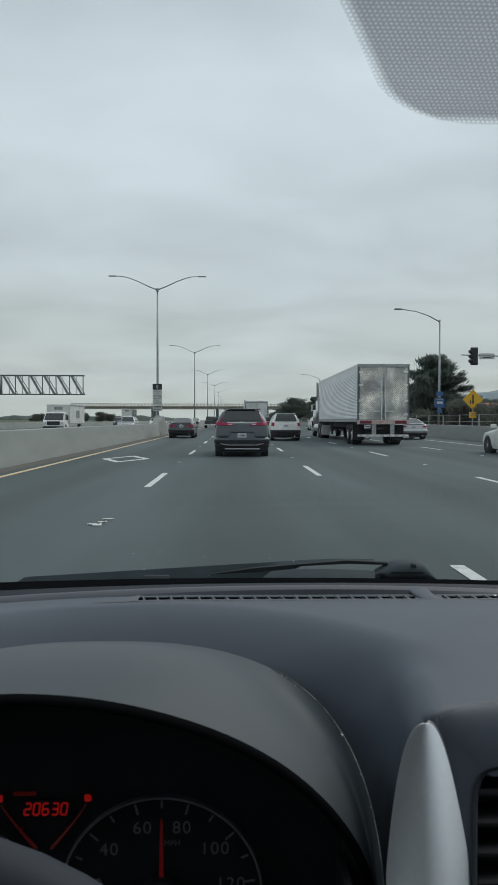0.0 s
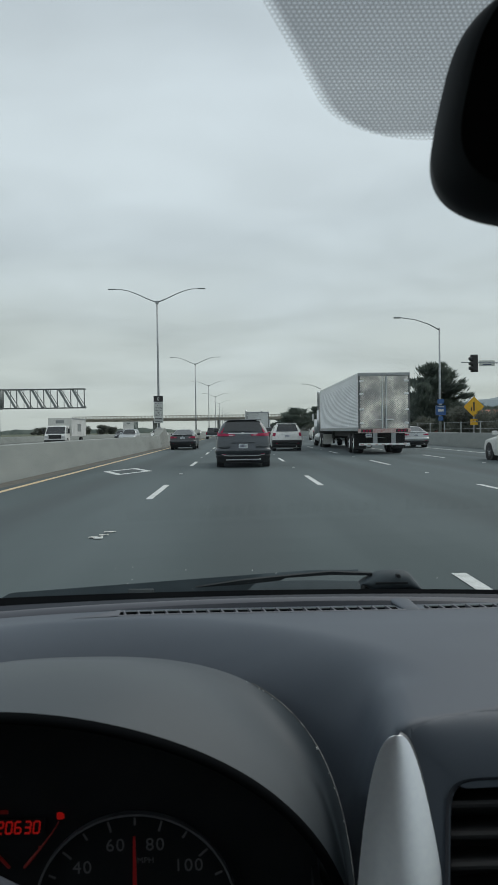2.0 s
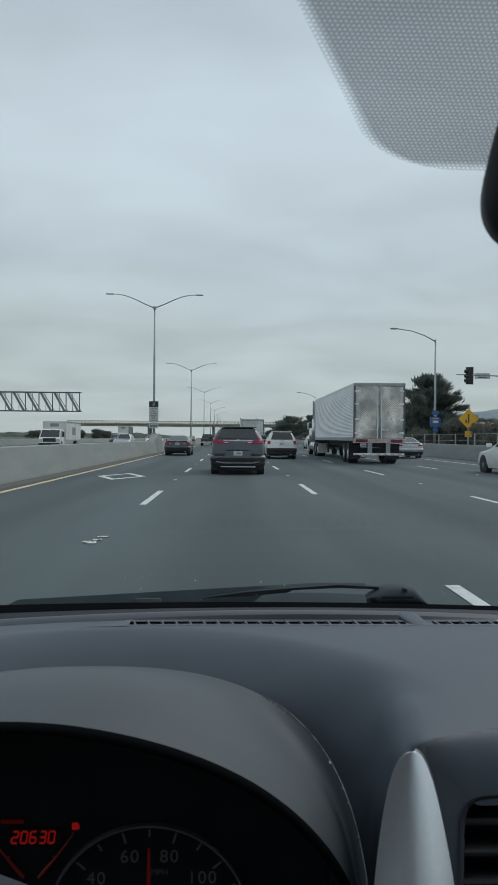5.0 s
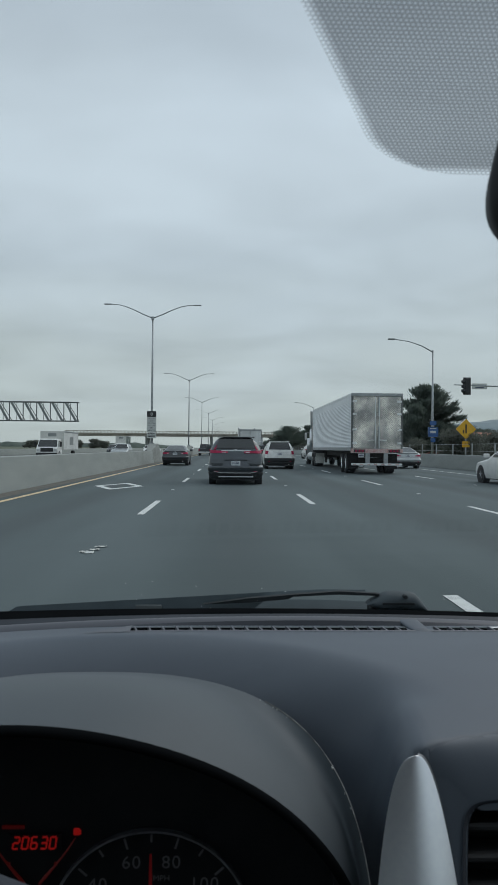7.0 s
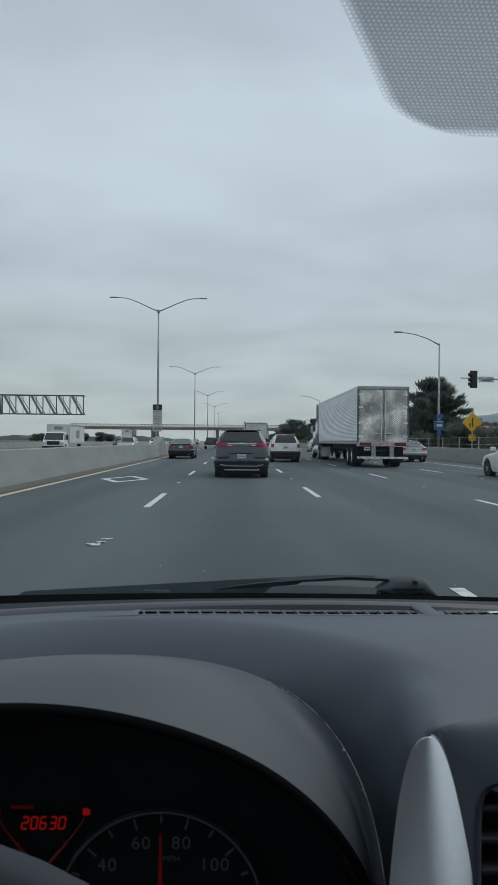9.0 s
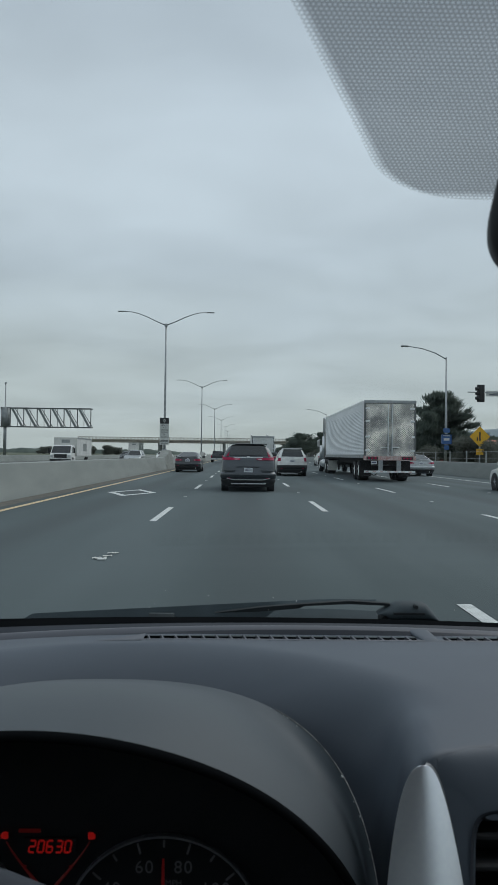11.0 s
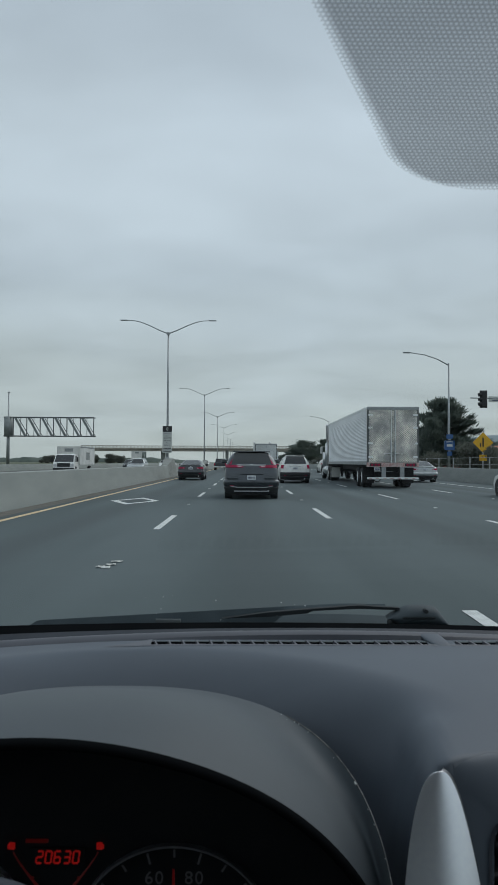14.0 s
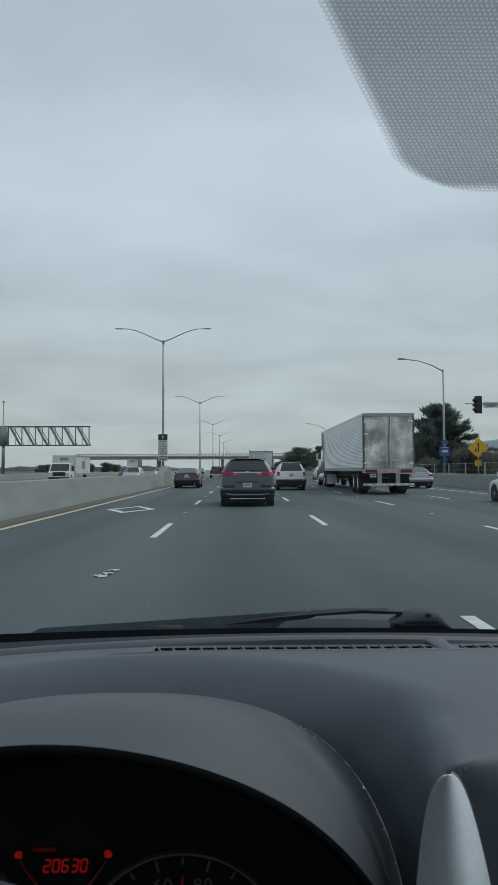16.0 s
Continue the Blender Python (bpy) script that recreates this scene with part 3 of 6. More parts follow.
def pad_edge(x):
    """Where the pad turns down: behind the blade it swings away towards the passenger side."""
    k = max(0.0, min(x, 0.25) - 0.105)
    return 0.400 + 0.050 * (1 - smoothstep(0.070, 0.112, x)) - 0.014 * smoothstep(0.085, 0.105, x) + 0.014 * (1 - math.exp(-k / 0.016)) + 0.15 * k


def dash_z(x, y):
    top = 1.1212 - 0.30 * max(0.0, 0.555 - y) ** 1.6
    top -= (3.0 + 9.0 * smoothstep(0.062, 0.10, x)) * max(0.0, pad_edge(x) - y) ** 1.05
    # between cowl and blade it falls away towards the driver
    top -= 6.5 * max(0.0, 0.500 - y) ** 1.7 * (1 - smoothstep(0.062, 0.106, x))
    # the far edge droops towards the door
    top -= 0.19 * max(0.0, -0.02 - x) ** 2 * smoothstep(0.50, 0.60, y)
    top += 0.004 * smoothstep(0.2, 0.5, x)
    # the pad sinks to the cowl all round it
    r = seam_inside(x, y)
    line = seam_height(min(y, 0.5336))
    reach = 0.24 + 0.20 * smoothstep(0.40, 0.46, y) - 0.145 * smoothstep(0.475, 0.56, y)
    near = (1 - min(1.0, max(0.0, (r - 1.0) / reach))) ** 1.7
    near *= 1 - smoothstep(0.085, 0.118, x) * smoothstep(0.53, 0.43, y)
    near *= 1 - smoothstep(0.575, 0.590, y)
    return top * (1 - near) + min(top, line - 0.018 - 0.056 * smoothstep(0.52, 0.44, y)) * near


def dash_pad():
    xs = [-0.62 + 1.6 * k / 200 for k in range(201)]
    ys = [0.33 + (0.61 - 0.33) * k / 80 for k in range(81)]
    bm = bmesh.new()
    vs = {}
    for i, x in enumerate(xs):
        for j, y in enumerate(ys):
            vs[i, j] = bm.verts.new((x, y, dash_z(x, y)))
    for i in range(200):
        for j in range(80):
            xm, ym = (xs[i] + xs[i + 1]) / 2, (ys[j] + ys[j + 1]) / 2
            slot = 0.593 < ym < 0.606 and (-0.089 < xm < 0.158 or 0.178 < xm < 0.42)
            if seam_inside(xm, ym) < 0.93 or slot:
                continue
            if xm > 0.097 and ym < pad_edge(xm) - 0.0005:
                continue
            bm.faces.new((vs[i, j], vs[i + 1, j], vs[i + 1, j + 1], vs[i, j + 1]))
    bmesh.ops.delete(bm, geom=[v for v in bm.verts if not v.link_faces], context="VERTS")
    return part("dash_pad", bm, "dash", car, "dark grey grained dash pad", smooth=True)


pad = dash_pad()
# behind the slot: a shade-darkened step, a ridge, a second such step and the black seal under the glass


def bowed(x, z, bow, middle):
    return z - bow * (x - middle) ** 2


def dash_step(u, v):
    x = -0.62 + 1.6 * u
    return (x, 0.6098 + 0.0032 * v, dash_z(x, 0.6098) * (1 - v) + bowed(x, 1.1252, 0.15, 0.077) * v)


def ridge_point(u, v):
    x = -0.62 + 1.6 * u
    z = bowed(x, 1.1252, 0.15, 0.077) * (1 - v) + bowed(x, 1.1257, 0.123, 0.061) * v
    return (x, 0.613 + 0.013 * v, z + 0.0011 * math.sin(math.pi * v) ** 0.8)


def rear_step(u, v):
    x = -0.62 + 1.6 * u
    if v < 0.5:
        return (x, 0.626 + 0.014 * v, bowed(x, 1.1257, 0.123, 0.061) - 0.010 * v)
    return (x, 0.633 + 0.012 * (2 * v - 1), (bowed(x, 1.1257, 0.123, 0.061) - 0.005) * (2 - 2 * v) + bowed(x, 1.1234, 0.078, 0.066) * (2 * v - 1))


def seal_point(u, v):
    x = -0.62 + 1.6 * u
    if v < 0.5:
        return (x, 0.645 + 0.030 * v, bowed(x, 1.1234, 0.078, 0.066) * (1 - 2 * v) + bowed(x, 1.1249, 0.062, 0.020) * 2 * v)
    return (x, 0.66 + 0.07 * (2 * v - 1), bowed(x, 1.1249, 0.062, 0.020) - 0.024 * (2 * v - 1))


part("dash_step", sheet(dash_step, 80, 3), "dash_dark", car, smooth=True)
# shaded face and lit crest are told apart by colour alone
part("dash_ridge", sheet(lambda u, v: ridge_point(u, 0.86 * v), 80, 8), "ridge_face", car, "rounded ridge along the dash front, face toned dark as shade", smooth=True)
part("ridge_crest", sheet(lambda u, v: ridge_point(u, 0.86 + 0.14 * v), 80, 3), "ridge", car, "ridge crest with its sheen painted pale", smooth=True)
part("rear_step", sheet(rear_step, 80, 4), "dash_dark", car)
part("glass_seal", sheet(seal_point, 80, 4), "seal", car, "black rubber seal at the foot of the windshield")


def defroster(x0, x1):
    """A long slot in the pad with a row of fins."""
    part("defroster_duct", boxed(x0 - 0.004, x1 + 0.004, 0.590, 0.610, 1.085, 1.100), "black_plastic", car, "black defroster duct")
    part("duct_wall", boxed(x0 - 0.004, x1 + 0.004, 0.6070, 0.6088, 1.08, 1.1196), "black_plastic", car)
    # bright edge of the slot: the highlight is in the strip's pale colour
    part("slot_lip", sheet(lambda u, v: (x0 - 0.006 + (x1 - x0 + 0.012) * u, 0.5904 + 0.0021 * v, dash_z(x0 + (x1 - x0) * u, 0.591) + 0.0003 + 0.0005 * v), 30, 1), "ridge", car, "defroster slot lip, edge highlight painted pale")
    n = round((x1 - x0) / 0.0122)
    for k in range(n):
        x = x0 + 0.006 + k * 0.0122
        bm = bmesh.new()
        a = [bm.verts.new(p) for p in ((x, 0.5935, 1.1206), (x + 0.0015, 0.5935, 1.1206), (x - 0.0024, 0.6065, 1.1216), (x - 0.0039, 0.6065, 1.1216))]
        b = [bm.verts.new((v.co.x, v.co.y, 1.10)) for v in a]
        bm.faces.new(a)
        for i in range(4):
            bm.faces.new((a[(i + 1) % 4], a[i], b[i], b[(i + 1) % 4]))
        part("fin", bm, "ridge", car)


defroster(-0.087, 0.156)
defroster(0.180, 0.42)


def slot_tail(u, v):
    """The slot's lip running out to a point towards the door, pale to imitate a highlight."""
    x = -0.128 + 0.042 * u
    w = 0.0006 + 0.0150 * u ** 1.5
    y = 0.5905 + w * v
    return (x, y, dash_z(x, 0.5905) + 0.0004 + 0.0016 * v * u)


part("slot_tail", sheet(slot_tail, 20, 6), "ridge", car, smooth=True)


def tongue(u, v):
    """The rounded tongue between the two slots, wider at the glass side."""
    a = math.pi * u
    k = 1 - 0.35 * (1 - v) ** 2
    x = 0.169 - 0.0072 * v - 0.0092 * k * math.cos(a)
    return (x, 0.5885 + 0.027 * v, 1.1192 + 0.0040 * v + 0.0026 * math.sin(a) ** 0.5 * min(1.0, 4 * v + 0.15))


part("slot_post", sheet(tongue, 20, 12), "dash", car, smooth=True)


def rim(a):
    """The mouth of the cowl: an upright oval facing the driver."""
    # its passenger side sweeps away from the driver
    k = 1 + 0.085 * smoothstep(0.25, 0.95, math.cos(a))
    return -0.003 + k * (-0.112 + 0.185 * math.cos(a)) + 0.004 * smoothstep(0.25, 0.75, math.cos(a)), 0.361 * k - 0.006, 1.281 + k * (-0.269 + 0.124 * max(0.0, math.sin(a)))


def cowl_point(u, v):
    """u from the passenger side over the top to the door side, v from the seam to the mouth."""
    a = 0.002 + u * (math.pi - 0.004)
    s, r = Vector(seam(a)), Vector(rim(a))
    p = s.lerp(r, v)
    p.z += 0.012 * math.sin(math.pi * v ** 1.5) * math.sin(a) ** 0.6
    # hollow down its passenger side
    p.z -= 0.011 * math.sin(math.pi * v ** 0.7) * smoothstep(0.35, 0.85, math.cos(a))
    return p


def cowl():
    bm = sheet(lambda u, v: cowl_point(u, v), 72, 14)
    # the sides run straight down below the oval
    for a0, flip in ((0.002, False), (math.pi - 0.002, True)):
        s, r = Vector(seam(a0)), Vector(rim(a0))
        sheet(lambda u, v: (s.lerp(r, v).x, s.lerp(r, v).y - 0.02 * u, s.lerp(r, v).z - 0.16 * u), 6, 6, bm, not flip)
    bmesh.ops.remove_doubles(bm, verts=bm.verts, dist=0.0004)
    return part("instrument_cowl", bm, "hood_plastic", car, "matte grey cowl over the instruments", smooth=True)


cowl()
# rounded lip and black throat of the cowl


def lip(u, v):
    a = 0.002 + u * (math.pi - 0.004)
    x, y, z = rim(a)
    b = math.pi * (0.5 + v)
    out = Vector((math.cos(a) / 0.185, 0, math.sin(a) / 0.124)).normalized()
    return Vector((x, y, z)) + out * (0.0030 * (math.sin(b) - 1)) + Vector((0, 0.0030 * math.cos(b) * 1.3, 0))


part("cowl_lip", sheet(lip, 72, 8), "seal", car, smooth=True)


def throat(u, v):
    a = 0.002 + u * (math.pi - 0.004)
    near, far = Vector(rim(a)), Vector((-0.115 + 0.178 * math.cos(a), 0.4045, 1.012 + 0.110 * math.sin(a)))
    inward = Vector((-0.115 - near.x, 0.0, 1.012 - near.z)).normalized()
    return (near + inward * 0.0045 + Vector((0, 0.001, 0))).lerp(far, v)


part("cowl_throat", sheet(throat, 60, 4), "black_plastic", car, "black inside of the cowl", smooth=True)
part("throat_side", boxed(0.058, 0.062, 0.357, 0.42, 0.86, 1.02), "black_plastic", car)
part("throat_side", boxed(-0.292, -0.288, 0.357, 0.42, 0.86, 1.02), "black_plastic", car)
bm = bmesh.new()
tube(bm, [cowl_point((0.012 + 0.84 * k / 40) / math.pi, 0.0) + Vector((0, 0, 0.0003)) for k in range(41)], 0.00035, 5)
part("worn_edge", bm, "worn", car, "worn pale edge of the cowl")
dust = random.Random(4)
for k in range(9):
    p = cowl_point(dust.uniform(0.10, 0.95) / math.pi, abs(dust.gauss(0, 0.015)))
    q = 0.00028 * dust.uniform(0.6, 1.5)
    part("dust_fleck", boxed(p.x - q, p.x + q, p.y - q * 2, p.y + q * 2, p.z, p.z + 0.0006), "dust", car, "pale fleck of dust")
p = cowl_point(0.40 / math.pi, 0.005)
part("dust_fleck", boxed(p.x - 0.0006, p.x + 0.0006, p.y - 0.0020, p.y + 0.0020, p.z, p.z + 0.001), "dust", car, "pale fleck of dust")

# instruments
FACE_Y = 0.402
outline = [(-0.115 + 0.178 * math.cos(math.pi * k / 24), 1.012 + 0.110 * math.sin(math.pi * k / 24)) for k in range(25)] + [(-0.293, 0.86), (0.063, 0.86)]
panel = part("instrument_panel", prism(bmesh.new(), outline[::-1], FACE_Y + 0.002, FACE_Y + 0.012), "dial_face", car, "black instrument panel")
DIAL_X, DIAL_Z, DIAL_R = -0.0455, 0.9975, 0.0595
FACING = Matrix.Rotation(radians(90), 4, "X")


def ring_mesh(x, z, r0, r1, y0, y1, a0=0.0, a1=2 * math.pi, n=64):
    bm = bmesh.new()
    def f(u, v):
        a = a0 + u * (a1 - a0)
        r, y = ((r0, y0), (r1, y0), (r1, y1), (r0, y1), (r0, y0))[round(v * 4)]
        return (x + r * math.cos(a), y, z + r * math.sin(a))
    return sheet(f, n, 4, bm)


part("dial_rim", ring_mesh(DIAL_X, DIAL_Z, DIAL_R - 0.0012, DIAL_R, FACE_Y - 0.004, FACE_Y), "lens", panel, "thin grey rim of the speedometer")


def dial_angle(mph):
    return radians(90 - (mph - 70) * 1.655)


for k in range(15):
    a = dial_angle(10 * k)
    long = 0.0065 if k % 2 == 0 else 0.0045
    bm = bmesh.new()
    box(bm, -0.0006, 0.0006, -0.0004, 0.0, -long, 0.0)
    ob = part("tick", bm, "dial_print", panel)
    ob.matrix_basis = Matrix.Translation((DIAL_X + 0.0555 * math.cos(a), FACE_Y, DIAL_Z + 0.0555 * math.sin(a))) @ Matrix.Rotation(-(a - math.pi / 2), 4, "Y")
    if k % 2 == 0:
        number = str(10 * k)
        for i, digit in enumerate(number):
            shift = 0.0060 * (i - (len(number) - 1) / 2)
            writing(digit, 0.0105, "dial_print", panel, Matrix.Translation((DIAL_X + 0.0408 * math.cos(a) + shift, FACE_Y - 0.0005, DIAL_Z + 0.0408 * math.sin(a))) @ FACING, name="dial_digit")
writing("MPH", 0.005, "dial_print", panel, Matrix.Translation((DIAL_X + 0.006, FACE_Y - 0.0005, DIAL_Z + 0.030)) @ FACING, name="dial_number")
part("needle", prism(bmesh.new(), [(DIAL_X - 0.0017, DIAL_Z - 0.01), (DIAL_X + 0.0017, DIAL_Z - 0.01), (DIAL_X + 0.0006, DIAL_Z + 0.046), (DIAL_X - 0.0006, DIAL_Z + 0.046)], FACE_Y - 0.004, FACE_Y - 0.003), "needle", panel, "red needle standing upright")
bm = bmesh.new()
tube(bm, [(DIAL_X, FACE_Y - 0.008, DIAL_Z), (DIAL_X, FACE_Y, DIAL_Z)], 0.012, 24)
part("needle_hub", bm, "black_plastic", panel)
part("dial_rim", ring_mesh(-0.185, DIAL_Z, DIAL_R - 0.0012, DIAL_R, FACE_Y - 0.004, FACE_Y), "lens", panel)
# mileage in slanted seven-bar digits
SEGMENTS = {"0": "abcdef", "2": "abged", "3": "abgcd", "6": "afgedc"}
part("mileage_display", boxed(-0.129, -0.098, FACE_Y - 0.0002, FACE_Y + 0.001, 1.0440, 1.0535), "dial_face", panel, "dark mileage window")
for k, digit in enumerate("20630"):
    bm = bmesh.new()
    w, h, th = 0.0017, 0.0034, 0.00055
    place = {"a": (-w, w, h, h), "d": (-w, w, -h, -h), "g": (-w, w, 0, 0), "f": (-w, -w, 0, h), "b": (w, w, 0, h), "e": (-w, -w, -h, 0), "c": (w, w, -h, 0)}
    for name in SEGMENTS[digit]:
        xa, xb, za, zb = place[name]
        tube(bm, [(-0.1238 + 0.0052 * k + (0.0004 if k > 2 else 0.0) + q * (xa + 0.1 * (xb - xa)) + (1 - q) * (xb - 0.1 * (xb - xa)) + 0.14 * (q * (za + 0.1 * (zb - za)) + (1 - q) * (zb - 0.1 * (zb - za))),
                   FACE_Y - 0.0006, 1.0488 + q * (za + 0.1 * (zb - za)) + (1 - q) * (zb - 0.1 * (zb - za))) for q in (0, 1)], th, 6)
    part("digit", bm, "dial_red", panel, "red lit mileage digit")
# small red symbols beside the mileage, each at the end of a slanted level line
for x0, s in ((-0.089, 1), (-0.140, -1)):
    bm = bmesh.new()
    box(bm, x0 - 0.0018, x0 + 0.0018, FACE_Y - 0.0008, FACE_Y, 1.0530, 1.0572, 0.0005, 1)
    box(bm, x0 + s * 0.0020 - 0.0005, x0 + s * 0.0020 + 0.0005, FACE_Y - 0.0008, FACE_Y, 1.0535, 1.056)
    part("level_symbol", bm, "dial_red", panel, "small red lit symbol")
    bm = bmesh.new()
    tube(bm, [(x0 - s * 0.0008 - s * 0.0205 * (k / 8) ** 1.15, FACE_Y - 0.0004, 1.0515 - 0.0265 * k / 8) for k in range(9)], [0.0004, 0.0004, 0.0005, 0.0005, 0.0006, 0.0007, 0.0009, 0.0010, 0.0008], 6)
    part("level_line", bm, "dim_red", panel, "thin red lit level line")
    part("level_mark", boxed(x0 - s * 0.012 - 0.0008, x0 - s * 0.012 + 0.0008, FACE_Y - 0.0008, FACE_Y, 1.0355, 1.0375), "dim_red", panel)
part("trip_bar", boxed(-0.132, -0.119, FACE_Y - 0.0008, FACE_Y, 1.0570, 1.0590), "dim_red", panel, "dim red bar of unreadable writing")

# steering wheel
wheel = part("steering_wheel", bmesh.new(), "black_plastic", car, "black steering wheel rim")
bm = bmesh.new()
W0, WR = Vector((-0.140, 0.160, 0.955)), 0.1855
lean = radians(28)


def wheel_point(u, v):
    a, b = 2 * math.pi * u, 2 * math.pi * v
    r = WR + 0.0145 * math.cos(b)
    w = Vector((r * math.cos(a), 0.0145 * math.sin(b), r * math.sin(a)))
    return W0 + Matrix.Rotation(-lean, 3, "X") @ w


sheet(wheel_point, 72, 14, bm)
bmesh.ops.remove_doubles(bm, verts=bm.verts, dist=0.0005)
bm.to_mesh(wheel.data)
bm.free()
for p in wheel.data.polygons:
    p.use_smooth = True
wheel.data.materials[0] = M["dash_dark"]

# centre stack: silver blade, air vent


def blade(u, v):
    """A tall silver blade, pointed at the top, curving away across its width, its foot nearer the driver."""
    d = 0.24 * u ** 2
    e = min(1.0, d / 0.074)
    left, right = 0.1062 - 0.0270 * e ** 0.43, 0.1062 + 0.0222 * e ** 0.40
    w = (right - left) / 0.0434
    y = 0.3905 - 0.30 * d + w * (0.0195 * v - 0.0110) * v
    p = Vector((left + (right - left) * v, y, 1.1032 - d))
    s = 0.4678 / (0.3905 - 0.30 * d - 0.45 * (p.z - 1.277))
    return Vector((0.010, 0.0, 1.277)) * (1 - s) + p * s


part("silver_blade", sheet(blade, 60, 24), "silver_trim", car, "satin silver trim blade beside the air vent", smooth=True)
part("blade_edge", sheet(lambda u, v: Vector(blade(0.02 + 0.98 * u, 1.0)) + Vector((0.0014 * v, 0.0030 * v, 0.0)), 60, 1), "blade_edge", car, smooth=True)
part("blade_joint", sheet(lambda u, v: Vector(blade(0.02 + 0.98 * u, 1.0)) + Vector((0.0014 + 0.0008 * v, 0.0030 + 0.0016 * v, 0.0)), 60, 1), "black_plastic", car)


def stack_top(x):
    return dash_z(x, pad_edge(x) + 0.0005) + 0.0002


VENT = (0.1375, 0.262, 0.96, 1.074)


def roll(x):
    return 0.018 + 0.021 * smoothstep(0.122, 0.15, x)


def stack_face(x, z):
    """The flat of the console, leaning towards the driver at its foot."""
    near = (0.397 - 0.33 * max(0.0, 1.1035 - z)) / 0.397
    return (near * x, 0.397 * near, 1.279 + near * (z - 1.279))


def stack_row(x, v):
    """v from the foot of the console up its face, then over a round shoulder on to the pad."""
    top = stack_top(x)
    low = Vector(stack_face(x, top - roll(x)))
    if v < 0.7:
        return Vector(stack_face(x, 0.90 + (top - roll(x) - 0.90) * v / 0.7))
    a = math.pi / 2 * (v - 0.7) / 0.3
    end, up = Vector((x, pad_edge(x) + 0.003, top)), Vector(stack_face(x, top)) - low
    return low + up * math.sin(a) + (end - low - up) * (1 - math.cos(a))


bm = bmesh.new()
NX, NZ = 160, 140
grid = {}
for i in range(NX + 1):
    x = 0.1135 + 0.32 * i / NX
    for j in range(NZ + 1):
        grid[i, j] = bm.verts.new(stack_row(x, j / NZ))
for i in range(NX):
    for j in range(NZ):
        x, v = 0.1135 + 0.32 * (i + 0.5) / NX, (j + 0.5) / NZ
        z = 0.90 + (stack_top(x) - roll(x) - 0.90) * v / 0.7
        cx, cz = (VENT[0] + VENT[1]) / 2, (VENT[2] + VENT[3]) / 2
        if v < 0.7 and (abs((x - cx) / (VENT[1] - cx)) ** 9 + abs((z - cz) / (VENT[3] - cz)) ** 9) < 0.85:
            continue
        bm.faces.new((grid[i, j], grid[i + 1, j], grid[i + 1, j + 1], grid[i, j + 1]))
bmesh.ops.delete(bm, geom=[v for v in bm.verts if not v.link_faces], context="VERTS")
stack = part("centre_console", bm, "dash", car, "dark grey surround of the air vent", smooth=True)


def bezel(u, v):
    a = 2 * math.pi * u
    c, q = math.cos(a), math.sin(a)
    cx, cz = (VENT[0] + VENT[1]) / 2, (VENT[2] + VENT[3]) / 2
    k = 0.945 + 0.075 * v
    x = cx + k * (VENT[1] - cx) * math.copysign(abs(c) ** 0.222, c)
    z = cz + k * (VENT[3] - cz) * math.copysign(abs(q) ** 0.222, q)
    p = stack_face(x, z)
    return (p[0], p[1] - 0.0012 + 0.004 * (1 - v) ** 2, p[2])


part("vent_bezel", sheet(bezel, 192, 4, close_u=True), "dash_dark", stack, smooth=True)
part("vent_box", boxed(0.128, 0.30, 0.406, 0.47, 0.90, 1.098), "black_plastic", stack, "black throat of the air vent")
for k in range(5):
    x0, y0, z0 = stack_face(VENT[0] - 0.002, 1.054 - 0.0185 * k)
    x1 = stack_face(VENT[1] + 0.002, 1.054 - 0.0185 * k)[0]
    bm = boxed(x0, x1, -0.008, 0.016, -0.0022, 0.0022, 0.0014, 1)
    ob = part("vent_slat", bm, "slat", stack, "grey vent slat")
    ob.matrix_basis = Matrix.Translation((0, y0 + 0.012, z0)) @ Matrix.Rotation(radians(-10), 4, "X")
# the lower dash, coloured black in place of shade in the gap beside the cowl
part("lower_dash", boxed(-0.62, 0.98, 0.44, 0.66, 0.55, 1.00), "black_plastic", car)

# windshield with its printed band, mirror, roof and shell of the cabin
CENTRE = 0.30


def glass_point(u, v):
    x = -0.46 + 1.52 * u
    y = 0.735 - 0.647 * v
    bow = 0.05 * ((x - CENTRE) / 0.76) ** 2
    return (x, y - bow * 0.6, glass_z(y) + 0.002)


shield = part("windshield", sheet(glass_point, 24, 10), "windshield", car, "clear slanted windshield", smooth=True)
shield.visible_shadow = False


BAND_FOOT = 0.2803


def frit_half(y):
    """Half width of the printed band at a height of the glass: a wide tongue with round corners."""
    d = max(0.0, BAND_FOOT - y)
    corner = 0.036 * (1 - math.sqrt(d / 0.0138)) ** 1.7 if d < 0.0138 else 0.0
    return CENTRE - 0.0503 + 0.761 * (0.2665 - y) - corner


